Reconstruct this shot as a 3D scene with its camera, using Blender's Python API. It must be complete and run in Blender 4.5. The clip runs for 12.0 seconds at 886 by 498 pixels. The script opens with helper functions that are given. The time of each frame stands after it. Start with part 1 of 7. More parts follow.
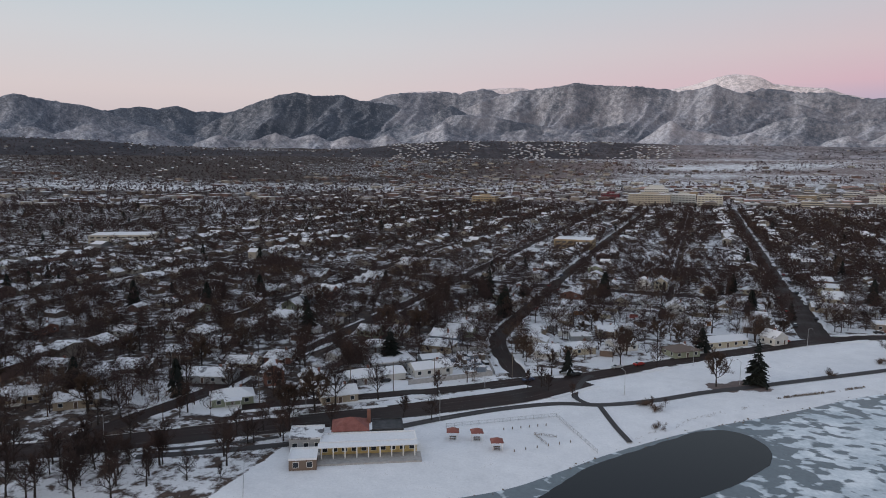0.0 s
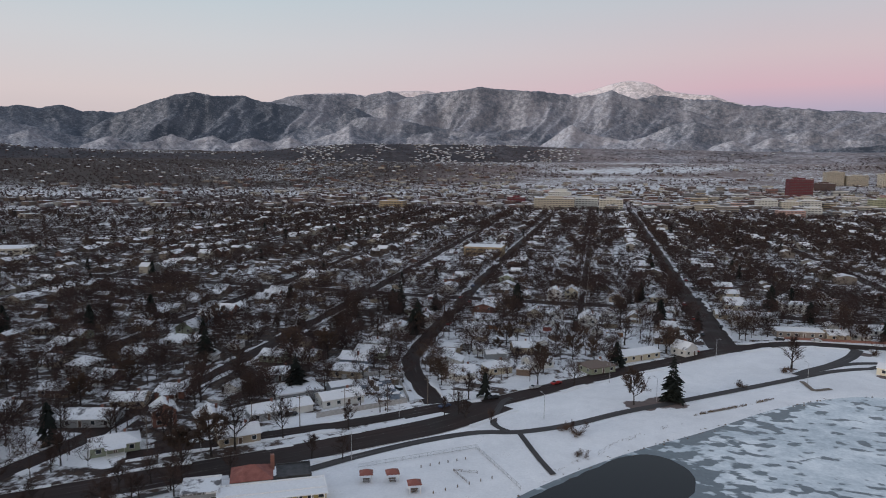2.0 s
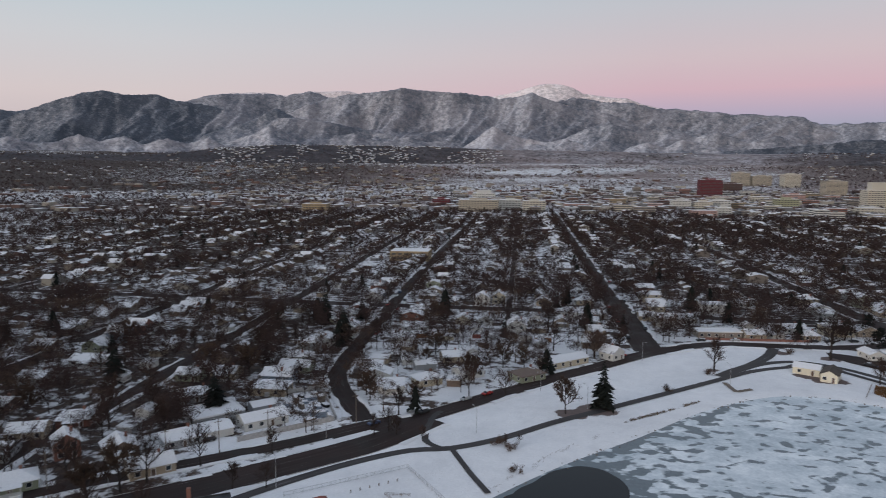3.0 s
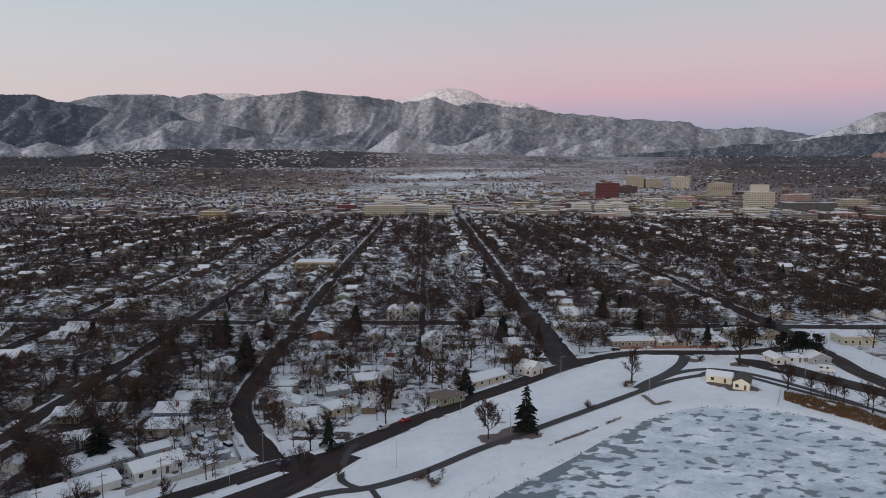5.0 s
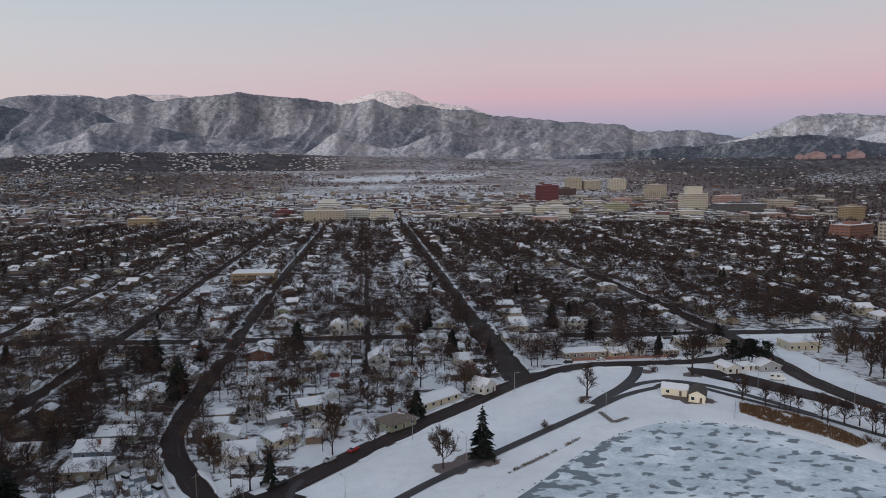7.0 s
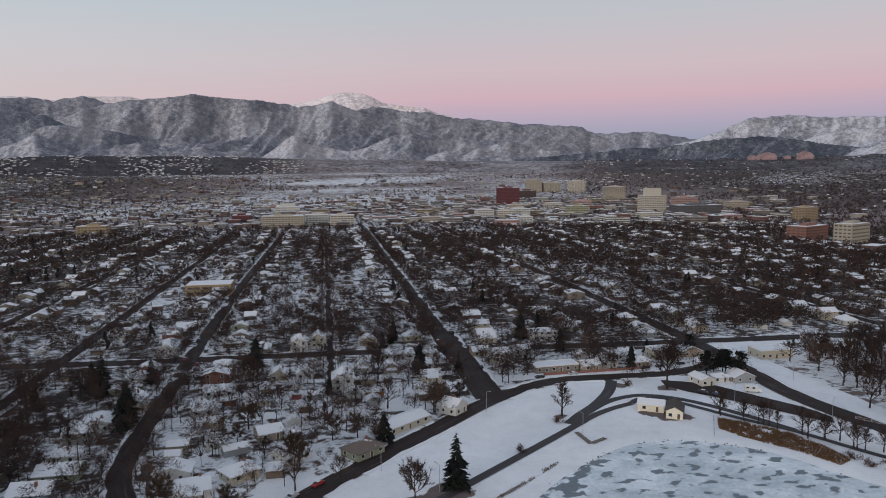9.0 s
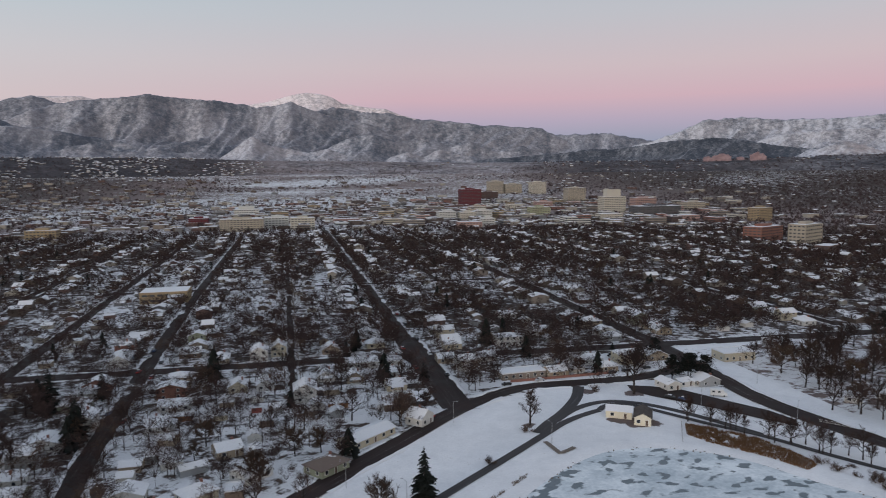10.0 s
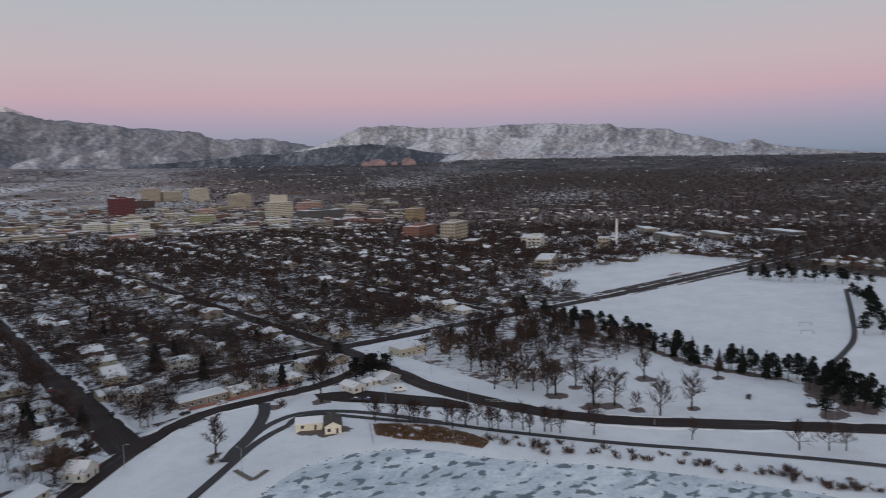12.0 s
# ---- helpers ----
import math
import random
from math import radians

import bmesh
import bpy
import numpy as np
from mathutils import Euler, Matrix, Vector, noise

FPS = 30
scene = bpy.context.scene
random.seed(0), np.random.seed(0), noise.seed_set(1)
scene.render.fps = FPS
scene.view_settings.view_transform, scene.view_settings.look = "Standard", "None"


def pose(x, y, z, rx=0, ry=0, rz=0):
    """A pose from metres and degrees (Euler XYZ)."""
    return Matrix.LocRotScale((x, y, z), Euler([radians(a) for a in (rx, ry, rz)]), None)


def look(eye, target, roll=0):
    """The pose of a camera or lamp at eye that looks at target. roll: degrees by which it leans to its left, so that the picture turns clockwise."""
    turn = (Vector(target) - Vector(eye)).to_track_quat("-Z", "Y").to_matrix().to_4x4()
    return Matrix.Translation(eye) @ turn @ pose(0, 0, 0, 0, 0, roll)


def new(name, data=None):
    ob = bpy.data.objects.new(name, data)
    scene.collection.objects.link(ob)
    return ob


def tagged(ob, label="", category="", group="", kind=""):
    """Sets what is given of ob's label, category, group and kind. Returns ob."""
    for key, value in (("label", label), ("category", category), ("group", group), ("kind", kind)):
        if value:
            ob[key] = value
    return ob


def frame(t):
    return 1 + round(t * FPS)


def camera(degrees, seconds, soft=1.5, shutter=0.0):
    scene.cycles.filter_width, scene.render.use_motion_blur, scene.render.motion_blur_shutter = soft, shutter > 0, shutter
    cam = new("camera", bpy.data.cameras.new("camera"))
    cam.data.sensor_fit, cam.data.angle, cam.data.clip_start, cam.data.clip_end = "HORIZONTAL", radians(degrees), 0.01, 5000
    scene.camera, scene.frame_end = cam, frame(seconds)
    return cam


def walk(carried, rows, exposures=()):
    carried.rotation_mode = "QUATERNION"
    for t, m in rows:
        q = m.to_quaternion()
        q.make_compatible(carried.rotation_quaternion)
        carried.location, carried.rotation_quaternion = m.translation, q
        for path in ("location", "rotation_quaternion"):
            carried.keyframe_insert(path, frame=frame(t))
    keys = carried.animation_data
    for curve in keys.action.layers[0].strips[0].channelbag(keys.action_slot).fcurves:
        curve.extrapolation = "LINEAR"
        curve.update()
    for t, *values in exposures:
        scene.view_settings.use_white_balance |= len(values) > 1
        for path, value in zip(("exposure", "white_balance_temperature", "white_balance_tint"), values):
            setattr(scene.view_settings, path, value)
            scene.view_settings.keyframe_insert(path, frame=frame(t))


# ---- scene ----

cam = camera(65.25, 12.0, soft=0.95, shutter=0.5)
PATH = [
    (0, (13.00, -41.30, 79.22), (-21.358, 51.762, 66.596), 0.37),
    (0.5, (11.68, -37.88, 80.40), (-22.298, 55.328, 67.815), 0.35),
    (1, (10.37, -34.51, 81.56), (-20.775, 59.683, 69.041), 0.46),
    (1.5, (8.61, -30.99, 82.40), (-15.254, 65.341, 70.089), 0.48),
    (2, (7.20, -27.06, 83.53), (-14.396, 69.815, 71.294), 0.44),
    (2.5, (6.11, -23.49, 84.70), (-10.338, 74.395, 72.564), 0.41),
    (3, (4.82, -19.40, 85.76), (-6.105, 79.267, 73.719), 0.35),
    (3.5, (3.88, -15.75, 86.79), (-0.830, 83.429, 74.888), 0.28),
    (5.5, (0.00, 0.00, 89.81), (3.640, 99.278, 78.377), 0.03),
    (6, (-0.37, 3.73, 90.55), (5.296, 102.923, 79.217), -0.06),
    (6.5, (-0.82, 7.39, 91.24), (8.656, 106.298, 79.988), -0.10),
    (7, (-1.39, 11.15, 92.19), (9.875, 109.877, 80.956), -0.15),
    (9, (-2.23, 25.80, 95.48), (14.690, 123.740, 84.475), -0.46),
    (9.5, (-2.19, 29.41, 96.21), (16.527, 127.026, 85.254), -0.50),
    (10, (-2.21, 32.68, 97.05), (20.129, 129.540, 86.133), -0.55),
    (10.5, (-2.09, 36.14, 97.97), (24.887, 131.815, 87.044), -0.56),
    (11, (-1.30, 39.41, 98.97), (33.837, 132.385, 88.016), -0.57),
    (11.5, (-0.84, 42.58, 97.94), (53.308, 125.952, 87.180), -0.95),
    (12, (-1.82, 42.21, 98.14), (62.204, 118.249, 87.208), -1.25),
]
walk(cam, [(t, look(eye, target, roll)) for t, eye, target, roll in PATH], exposures=[(0.0, 0.14), (6.0, 0.07), (9.5, 0.08), (12.0, -0.09)])

# ---------------------------------------------------------------- sky, sun
SUN_AZ = 228.0      # the glow of the coming sunrise, behind the camera
world = bpy.data.worlds.new("dawn_sky")
scene.world = world
world.use_nodes = True


def srgb(r, g, b):
    return tuple(((c / 255 + 0.055) / 1.055) ** 2.4 if c > 10 else c / 255 / 12.92 for c in (r, g, b)) + (1.0,)


class Nodes:
    """Short hand for a node tree."""

    def __init__(self, tree):
        self.tree = tree
        tree.nodes.clear()

    def add(self, kind, **sets):
        n = self.tree.nodes.new(kind)
        for k, v in sets.items():
            if k in n.inputs:
                n.inputs[k].default_value = v
            else:
                setattr(n, k, v)
        return n

    def link(self, a, b):
        self.tree.links.new(a, b)

    def ramp(self, source, stops, mode="LINEAR"):
        n = self.tree.nodes.new("ShaderNodeValToRGB")
        n.color_ramp.interpolation = mode
        while len(n.color_ramp.elements) < len(stops):
            n.color_ramp.elements.new(0.5)
        for e, (p, c) in zip(n.color_ramp.elements, stops):
            e.position = p
            e.color = c if len(c) == 4 else (*c, 1.0)
        self.link(source, n.inputs[0])
        return n.outputs[0]

    def math(self, op, a, b=0.0, clamp=False):
        n = self.tree.nodes.new("ShaderNodeMath")
        n.operation, n.use_clamp = op, clamp
        for k, v in enumerate((a, b)):
            if isinstance(v, (int, float)):
                n.inputs[k].default_value = v
            else:
                self.link(v, n.inputs[k])
        return n.outputs[0]

    def mix(self, fac, a, b):
        n = self.tree.nodes.new("ShaderNodeMix")
        n.data_type = "RGBA"
        for k, v in ((0, fac), (6, a), (7, b)):
            if isinstance(v, (int, float)):
                n.inputs[k].default_value = v
            elif isinstance(v, tuple):
                n.inputs[k].default_value = v if len(v) == 4 else (*v, 1.0)
            else:
                self.link(v, n.inputs[k])
        return n.outputs[2]


W = Nodes(world.node_tree)
co = W.add("ShaderNodeTexCoord")
sep = W.add("ShaderNodeSeparateXYZ")
W.link(co.outputs["Generated"], sep.inputs[0])
up = W.math("ADD", W.math("MULTIPLY", sep.outputs[2], 0.5), 0.5)
# belt of the earth's shadow in the north-west, creamier towards the south-west
rosy = W.ramp(up, [(0.0, srgb(70, 70, 76)), (0.49, srgb(90, 98, 114)), (0.512, srgb(136, 149, 170)), (0.524, srgb(150, 155, 177)), (0.536, srgb(172, 161, 183)),
                   (0.551, srgb(198, 168, 181)), (0.572, srgb(197, 180, 187)), (0.605, srgb(184, 185, 193)), (0.65, srgb(172, 183, 193)),
                   (0.75, srgb(168, 179, 197)), (1.0, srgb(167, 177, 197))])
cream = W.ramp(up, [(0.0, srgb(70, 70, 76)), (0.49, srgb(100, 106, 118)), (0.52, srgb(190, 178, 183)), (0.545, srgb(203, 191, 193)),
                    (0.58, srgb(195, 196, 201)), (0.62, srgb(178, 194, 203)), (0.75, srgb(168, 181, 199)), (1.0, srgb(167, 177, 197))])
glow = W.ramp(up, [(0.0, srgb(70, 72, 80)), (0.49, srgb(120, 110, 110)), (0.505, srgb(255, 200, 150)), (0.55, srgb(255, 222, 186)),
                   (0.62, srgb(226, 222, 214)), (0.72, srgb(185, 195, 207)), (1.0, srgb(167, 177, 197))])
side = W.math("ADD", W.math("MULTIPLY", sep.outputs[0], 1.5), 0.72, clamp=True)
ahead = W.math("MULTIPLY", W.math("SUBTRACT", 0.0, sep.outputs[1]), 1.6, clamp=True)
sky = W.mix(side, cream, rosy)
sky = W.mix(ahead, sky, glow)
bg = W.add("ShaderNodeBackground", Strength=1.0)
W.link(sky, bg.inputs[0])
air = W.add("ShaderNodeTexSky", sky_type="NISHITA", sun_disc=False, sun_elevation=radians(0.5), sun_rotation=radians(SUN_AZ))
bg2 = W.add("ShaderNodeBackground", Strength=0.02)
W.link(air.outputs[0], bg2.inputs[0])
both = W.add("ShaderNodeAddShader")
W.link(bg.outputs[0], both.inputs[0])
W.link(bg2.outputs[0], both.inputs[1])
out = W.add("ShaderNodeOutputWorld")
W.link(both.outputs[0], out.inputs[0])

sun = new("sun", bpy.data.lights.new("sun", "SUN"))
sun.data.energy, sun.data.angle, sun.data.color = 1.0, radians(14), (1.0, 0.88, 0.80)
_a = radians(SUN_AZ)
sun.matrix_basis = look((0, 0, 500), (-math.sin(_a) * 100, -math.cos(_a) * 100, 500 - 13))
scene.view_settings.exposure = 0.0


# ---------------------------------------------------------------- materials
def material(name, rough=0.8, metal=0.0):
    m = bpy.data.materials.new(name)
    m.use_nodes = True
    n = Nodes(m.node_tree)
    b = n.add("ShaderNodeBsdfPrincipled", Roughness=rough, Metallic=metal)
    b.inputs["Specular IOR Level"].default_value = 0.3
    o = n.add("ShaderNodeOutputMaterial")
    n.link(b.outputs[0], o.inputs[0])
    return m, n, b


def where(n, kind="Position"):
    return n.add("ShaderNodeNewGeometry").outputs["Position"] if kind == "Position" else n.add("ShaderNodeTexCoord").outputs[kind]


def speck(n, source, scale, detail=4.0, rough=0.55, stretch=None):
    if stretch:
        mp = n.add("ShaderNodeMapping")
        mp.inputs["Scale"].default_value = stretch
        n.link(source, mp.inputs[0])
        source = mp.outputs[0]
    t = n.add("ShaderNodeTexNoise", Scale=scale, Detail=detail, Roughness=rough)
    n.link(source, t.inputs["Vector"])
    return t.outputs["Fac"]


def bump(n, b, height, strength=0.4, distance=0.1):
    k = n.add("ShaderNodeBump", Strength=strength, Distance=distance)
    n.link(height, k.inputs["Height"])
    n.link(k.outputs[0], b.inputs["Normal"])


SNOW, SNOW2 = (0.790, 0.797, 0.812), (0.590, 0.600, 0.620)


def mottled(name, a, b_, scale, rough=0.8, detail=5.0, lo=0.35, hi=0.65, space="Object", relief=0.3, metal=0.0, distance=0.05):
    m, n, b = material(name, rough, metal)
    p = where(n, space)
    f = speck(n, p, scale, detail)
    g = speck(n, p, scale * 7.3, 3.0)
    f2 = n.math("ADD", n.math("MULTIPLY", f, 0.75), n.math("MULTIPLY", g, 0.25))
    c = n.ramp(f2, [(lo, a), (hi, b_)])
    n.link(c, b.inputs["Base Color"])
    bump(n, b, f2, relief, distance)
    return m


def ground_material():
    """Snow over dead grass and bare soil; 'cover' says how much of the snow has stayed."""
    m, n, b = material("snowy_ground", 0.85)
    p = where(n)
    cover = n.add("ShaderNodeAttribute", attribute_name="cover").outputs["Fac"]
    big = speck(n, p, 0.045, 5.0, 0.6)
    mid = speck(n, p, 0.21, 5.0, 0.65)
    fine = speck(n, p, 1.3, 4.0, 0.6)
    mask = n.math("ADD", n.math("MULTIPLY", big, 0.42), n.math("MULTIPLY", mid, 0.58))
    edge = n.math("SUBTRACT", n.math("MULTIPLY", cover, 0.75), n.math("SUBTRACT", mask, 0.12))
    fac = n.math("ADD", n.math("MULTIPLY", edge, 14.0), n.math("MULTIPLY", fine, 0.9), clamp=True)
    soil = n.ramp(mid, [(0.3, (0.013, 0.008, 0.0075)), (0.5, (0.036, 0.024, 0.020)), (0.72, (0.095, 0.064, 0.050))])
    straw = n.add("ShaderNodeAttribute", attribute_name="straw").outputs["Fac"]
    soil = n.mix(straw, soil, n.mix(mid, (0.155, 0.118, 0.112), (0.27, 0.212, 0.200)))
    snow = n.ramp(n.math("ADD", n.math("MULTIPLY", big, 0.4), n.math("ADD", n.math("MULTIPLY", mid, 0.35), n.math("MULTIPLY", fine, 0.25))), [(0.34, SNOW2), (0.62, SNOW)])
    # tips of dead grass that stick out, and trodden tracks
    tips = n.ramp(n.math("ADD", n.math("MULTIPLY", speck(n, p, 2.6, 3.0, 0.7), 0.6), n.math("MULTIPLY", mid, 0.4)), [(0.585, (0, 0, 0)), (0.67, (0.7,) * 3)])
    snow = n.mix(tips, snow, (0.30, 0.27, 0.24))
    n.link(n.mix(fac, soil, snow), b.inputs["Base Color"])
    bump(n, b, n.math("ADD", mid, n.math("MULTIPLY", fine, 0.4)), 0.5, 0.35)
    return m


def asphalt_material(name, dry=(0.046, 0.033, 0.031), wet=(0.015, 0.0105, 0.010), slush=0.60):
    """Dark wet asphalt with slush left along streaks and worn lighter wheel tracks."""
    m, n, b = material(name, 0.7)
    b.inputs["Specular IOR Level"].default_value = 0.12
    p = where(n)
    uv = where(n, "UV")
    big = speck(n, p, 0.09, 4.0)
    streak = speck(n, uv, 1.0, 4.0, 0.6, (0.9, 0.035, 1))
    fine = speck(n, p, 3.0, 3.0)
    c = n.ramp(n.math("ADD", n.math("MULTIPLY", big, 0.6), n.math("MULTIPLY", streak, 0.4)), [(0.35, wet), (0.62, dry)])
    s = n.ramp(n.math("ADD", n.math("MULTIPLY", streak, 0.75), n.math("MULTIPLY", fine, 0.25)), [(slush, (0, 0, 0)), (slush + 0.1, (1, 1, 1))])
    n.link(n.mix(n.math("MULTIPLY", s, 0.55), c, (0.34, 0.35, 0.38)), b.inputs["Base Color"])
    n.link(n.ramp(big, [(0.35, (0.55,) * 3), (0.65, (0.85,) * 3)]), b.inputs["Roughness"])
    bump(n, b, fine, 0.2, 0.02)
    return m


def roof_material(name, shingle, snow_at, space="Object"):
    """Shingles under patchy snow; each roof has kept a different share of it."""
    m, n, b = material(name, 0.8)
    p = where(n)
    rnd = n.add("ShaderNodeObjectInfo").outputs["Random"] if space == "Object" else n.add("ShaderNodeNewGeometry").outputs["Random Per Island"]
    f = speck(n, p, 0.22, 4.0, 0.6)
    g = speck(n, p, 2.0, 3.0)
    level = n.math("ADD", n.math("MULTIPLY", rnd, 0.34), snow_at)
    fac = n.math("MULTIPLY", n.math("SUBTRACT", n.math("ADD", level, n.math("MULTIPLY", g, 0.12)), f), 12.0, clamp=True)
    dark = n.mix(rnd, shingle, tuple(c * 0.5 for c in shingle))
    dark = n.mix(n.math("MULTIPLY", g, 0.6), dark, tuple(c * 1.6 for c in shingle))
    white = n.mix(g, SNOW2, SNOW)
    n.link(n.mix(fac, dark, white), b.inputs["Base Color"])
    bump(n, b, g, 0.3, 0.05)
    return m


def wall_material(name, colour, space="Object"):
    m, n, b = material(name, 0.75)
    p = where(n)
    boards = n.add("ShaderNodeTexWave", Scale=0.9, Distortion=0.4, Detail=1.0)
    boards.bands_direction = "Z"
    n.link(p, boards.inputs["Vector"])
    f = speck(n, p, 0.8, 4.0)
    c = n.mix(n.math("MULTIPLY", f, 0.9), tuple(v * 0.72 for v in colour), colour)
    n.link(c, b.inputs["Base Color"])
    bump(n, b, boards.outputs["Fac"], 0.25, 0.03)
    return m


def ice_material():
    """Lake ice: wind-blown snow with bare grey ice showing in drawn-out patches."""
    m, n, b = material("lake_ice", 0.35)
    p = where(n)
    warp = n.add("ShaderNodeTexNoise", Scale=0.05, Detail=2.0)
    n.link(p, warp.inputs["Vector"])
    mp = n.add("ShaderNodeMapping")
    mp.inputs["Rotation"].default_value = (0, 0, radians(-20))
    mp.inputs["Scale"].default_value = (0.080, 0.115, 1)
    add = n.add("ShaderNodeVectorMath", operation="MULTIPLY_ADD")
    add.inputs[1].default_value = (7, 7, 0)
    n.link(warp.outputs["Color"], add.inputs[0])
    n.link(p, add.inputs[2])
    n.link(add.outputs[0], mp.inputs[0])
    t = n.add("ShaderNodeTexNoise", Scale=2.3, Detail=2.0, Roughness=0.45)
    n.link(mp.outputs[0], t.inputs["Vector"])
    fine = speck(n, p, 0.8, 4.0, 0.6)
    shore = n.add("ShaderNodeAttribute", attribute_name="bare").outputs["Fac"]
    broad = speck(n, mp.outputs[0], 0.9, 5.0, 0.62)
    f = n.math("ADD", n.math("ADD", t.outputs["Fac"], n.math("MULTIPLY", n.math("SUBTRACT", fine, 0.5), 0.10)), n.math("MULTIPLY", shore, 0.24))
    fac = n.ramp(f, [(0.565, (0, 0, 0)), (0.60, (0.45,) * 3), (0.63, (1, 1, 1))])
    snow = n.ramp(n.math("ADD", n.math("MULTIPLY", broad, 0.7), n.math("MULTIPLY", fine, 0.3)), [(0.36, (0.39, 0.455, 0.495)), (0.50, (0.57, 0.625, 0.66)), (0.62, (0.74, 0.785, 0.81))])
    grey = n.mix(fine, (0.075, 0.100, 0.118), (0.16, 0.198, 0.22))
    n.link(n.mix(fac, snow, grey), b.inputs["Base Color"])
    n.link(n.ramp(f, [(0.59, (0.75,) * 3), (0.65, (0.35,) * 3)]), b.inputs["Roughness"])
    bump(n, b, fine, 0.15, 0.05)
    return m


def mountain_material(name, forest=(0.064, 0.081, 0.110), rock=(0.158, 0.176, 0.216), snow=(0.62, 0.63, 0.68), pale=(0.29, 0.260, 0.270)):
    """Forest dusted with snow, bare rock, and open snow; 'cover' says how much snow has stayed, with some relief shade
    painted in, 'warm' how pale and rosy the rock is. The default forest and rock are pale blue-grey, with distance haze
    painted in.
    """
    m, n, b = material(name, 0.9)
    geo = n.add("ShaderNodeNewGeometry")
    p = geo.outputs["Position"]
    cover = n.add("ShaderNodeAttribute", attribute_name="cover").outputs["Fac"]
    warm = n.add("ShaderNodeAttribute", attribute_name="warm").outputs["Fac"]
    big = speck(n, p, 0.005, 5.0, 0.6)
    mid = speck(n, p, 0.040, 6.0, 0.68)
    fine = speck(n, p, 0.13, 4.0, 0.65)
    f = n.math("ADD", n.math("MULTIPLY", mid, 0.60), n.math("MULTIPLY", fine, 0.40))
    f = n.math("ADD", f, n.math("MULTIPLY", n.math("SUBTRACT", big, 0.5), 0.12))
    f = n.math("ADD", f, n.math("MULTIPLY", n.math("SUBTRACT", cover, 0.5), 0.42))
    fac = n.ramp(f, [(0.38, (0.0,) * 3), (0.49, (0.10,) * 3), (0.58, (0.26,) * 3), (0.67, (0.55,) * 3), (0.76, (0.95,) * 3)])
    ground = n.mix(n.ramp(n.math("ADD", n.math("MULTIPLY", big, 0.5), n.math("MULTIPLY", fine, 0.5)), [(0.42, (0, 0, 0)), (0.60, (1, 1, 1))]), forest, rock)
    ground = n.mix(n.math("MULTIPLY", warm, n.ramp(n.math("ADD", n.math("MULTIPLY", mid, 0.5), n.math("MULTIPLY", big, 0.5)), [(0.40, (0.25,) * 3), (0.58, (1, 1, 1))])), ground, pale)
    ground = n.mix(n.math("MULTIPLY", warm, -1.0, clamp=True), ground, tuple(v * 0.42 for v in forest))
    n.link(n.mix(fac, ground, snow), b.inputs["Base Color"])
    bump(n, b, n.math("ADD", mid, n.math("MULTIPLY", fine, 0.5)), 0.6, 8.0)
    return m


M = {}
M["ground"] = ground_material()
M["asphalt"] = asphalt_material("asphalt")
M["path"] = asphalt_material("path_asphalt", (0.075, 0.070, 0.07), (0.035, 0.033, 0.035), 0.60)
M["concrete"] = mottled("concrete", (0.30, 0.29, 0.28), (0.42, 0.41, 0.40), 1.2, 0.85)
M["bank"] = mottled("snow_bank", SNOW2, SNOW, 0.5, 0.85, relief=0.5, space="Generated")
M["ice"] = ice_material()
# distance haze is painted into this forest and rock, pale and bluish
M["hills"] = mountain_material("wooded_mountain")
M["foothills"] = mountain_material("wooded_foothills", (0.022, 0.024, 0.032), (0.045, 0.042, 0.048), (0.48, 0.48, 0.52), (0.22, 0.175, 0.17))
# the summit's pink dawn glow is painted into its snow colour
M["peaks"] = mountain_material("high_snow", (0.22, 0.20, 0.215), (0.36, 0.31, 0.31), (0.97, 0.88, 0.87), (0.62, 0.48, 0.46))
M["red_rock"] = mottled("red_sandstone", (0.21, 0.145, 0.155), (0.36, 0.262, 0.268), 0.05, 0.9)
m_, n_, b_ = material("open_water", 0.08)
b_.inputs["Base Color"].default_value = (0.012, 0.014, 0.017, 1)
bump(n_, b_, speck(n_, where(n_), 0.7, 3.0), 0.12, 0.05)
b_.inputs["Specular IOR Level"].default_value = 0.10
M["water"] = m_
WALLS = {"white": (0.70, 0.69, 0.66), "cream": (0.58, 0.52, 0.40), "tan": (0.40, 0.33, 0.25), "grey": (0.36, 0.37, 0.38), "blue": (0.24, 0.29, 0.36),
         "brick": (0.27, 0.13, 0.10), "sage": (0.32, 0.35, 0.26), "brown": (0.19, 0.14, 0.11), "yellow": (0.60, 0.47, 0.22)}
for k_, c_ in WALLS.items():
    M[k_] = wall_material("siding_" + k_, c_)
for k_, c_ in {"far_tan": (0.25, 0.215, 0.185), "far_grey": (0.20, 0.20, 0.205), "far_brown": (0.13, 0.105, 0.09), "far_cream": (0.38, 0.35, 0.30), "far_brick": (0.155, 0.102, 0.09)}.items():
    M[k_] = mottled("facade_" + k_, tuple(v * 0.7 for v in c_), c_, 0.08, 0.85, space="Object")
M["roof"] = roof_material("shingle_roof", (0.115, 0.11, 0.115), 0.44)
M["roof_brown"] = roof_material("brown_shingle_roof", (0.13, 0.10, 0.085), 0.36)
M["roof_snowy"] = roof_material("snowed_roof", (0.14, 0.14, 0.15), 0.58)
M["roof_far"] = roof_material("far_roofs", (0.11, 0.10, 0.105), 0.55, "Island")
M["roof_mixed"] = roof_material("mixed_far_roofs", (0.11, 0.095, 0.095), 0.46, "Island")
M["roof_dark"] = mottled("dark_felt_roof", (0.03, 0.031, 0.034), (0.075, 0.076, 0.08), 0.5)
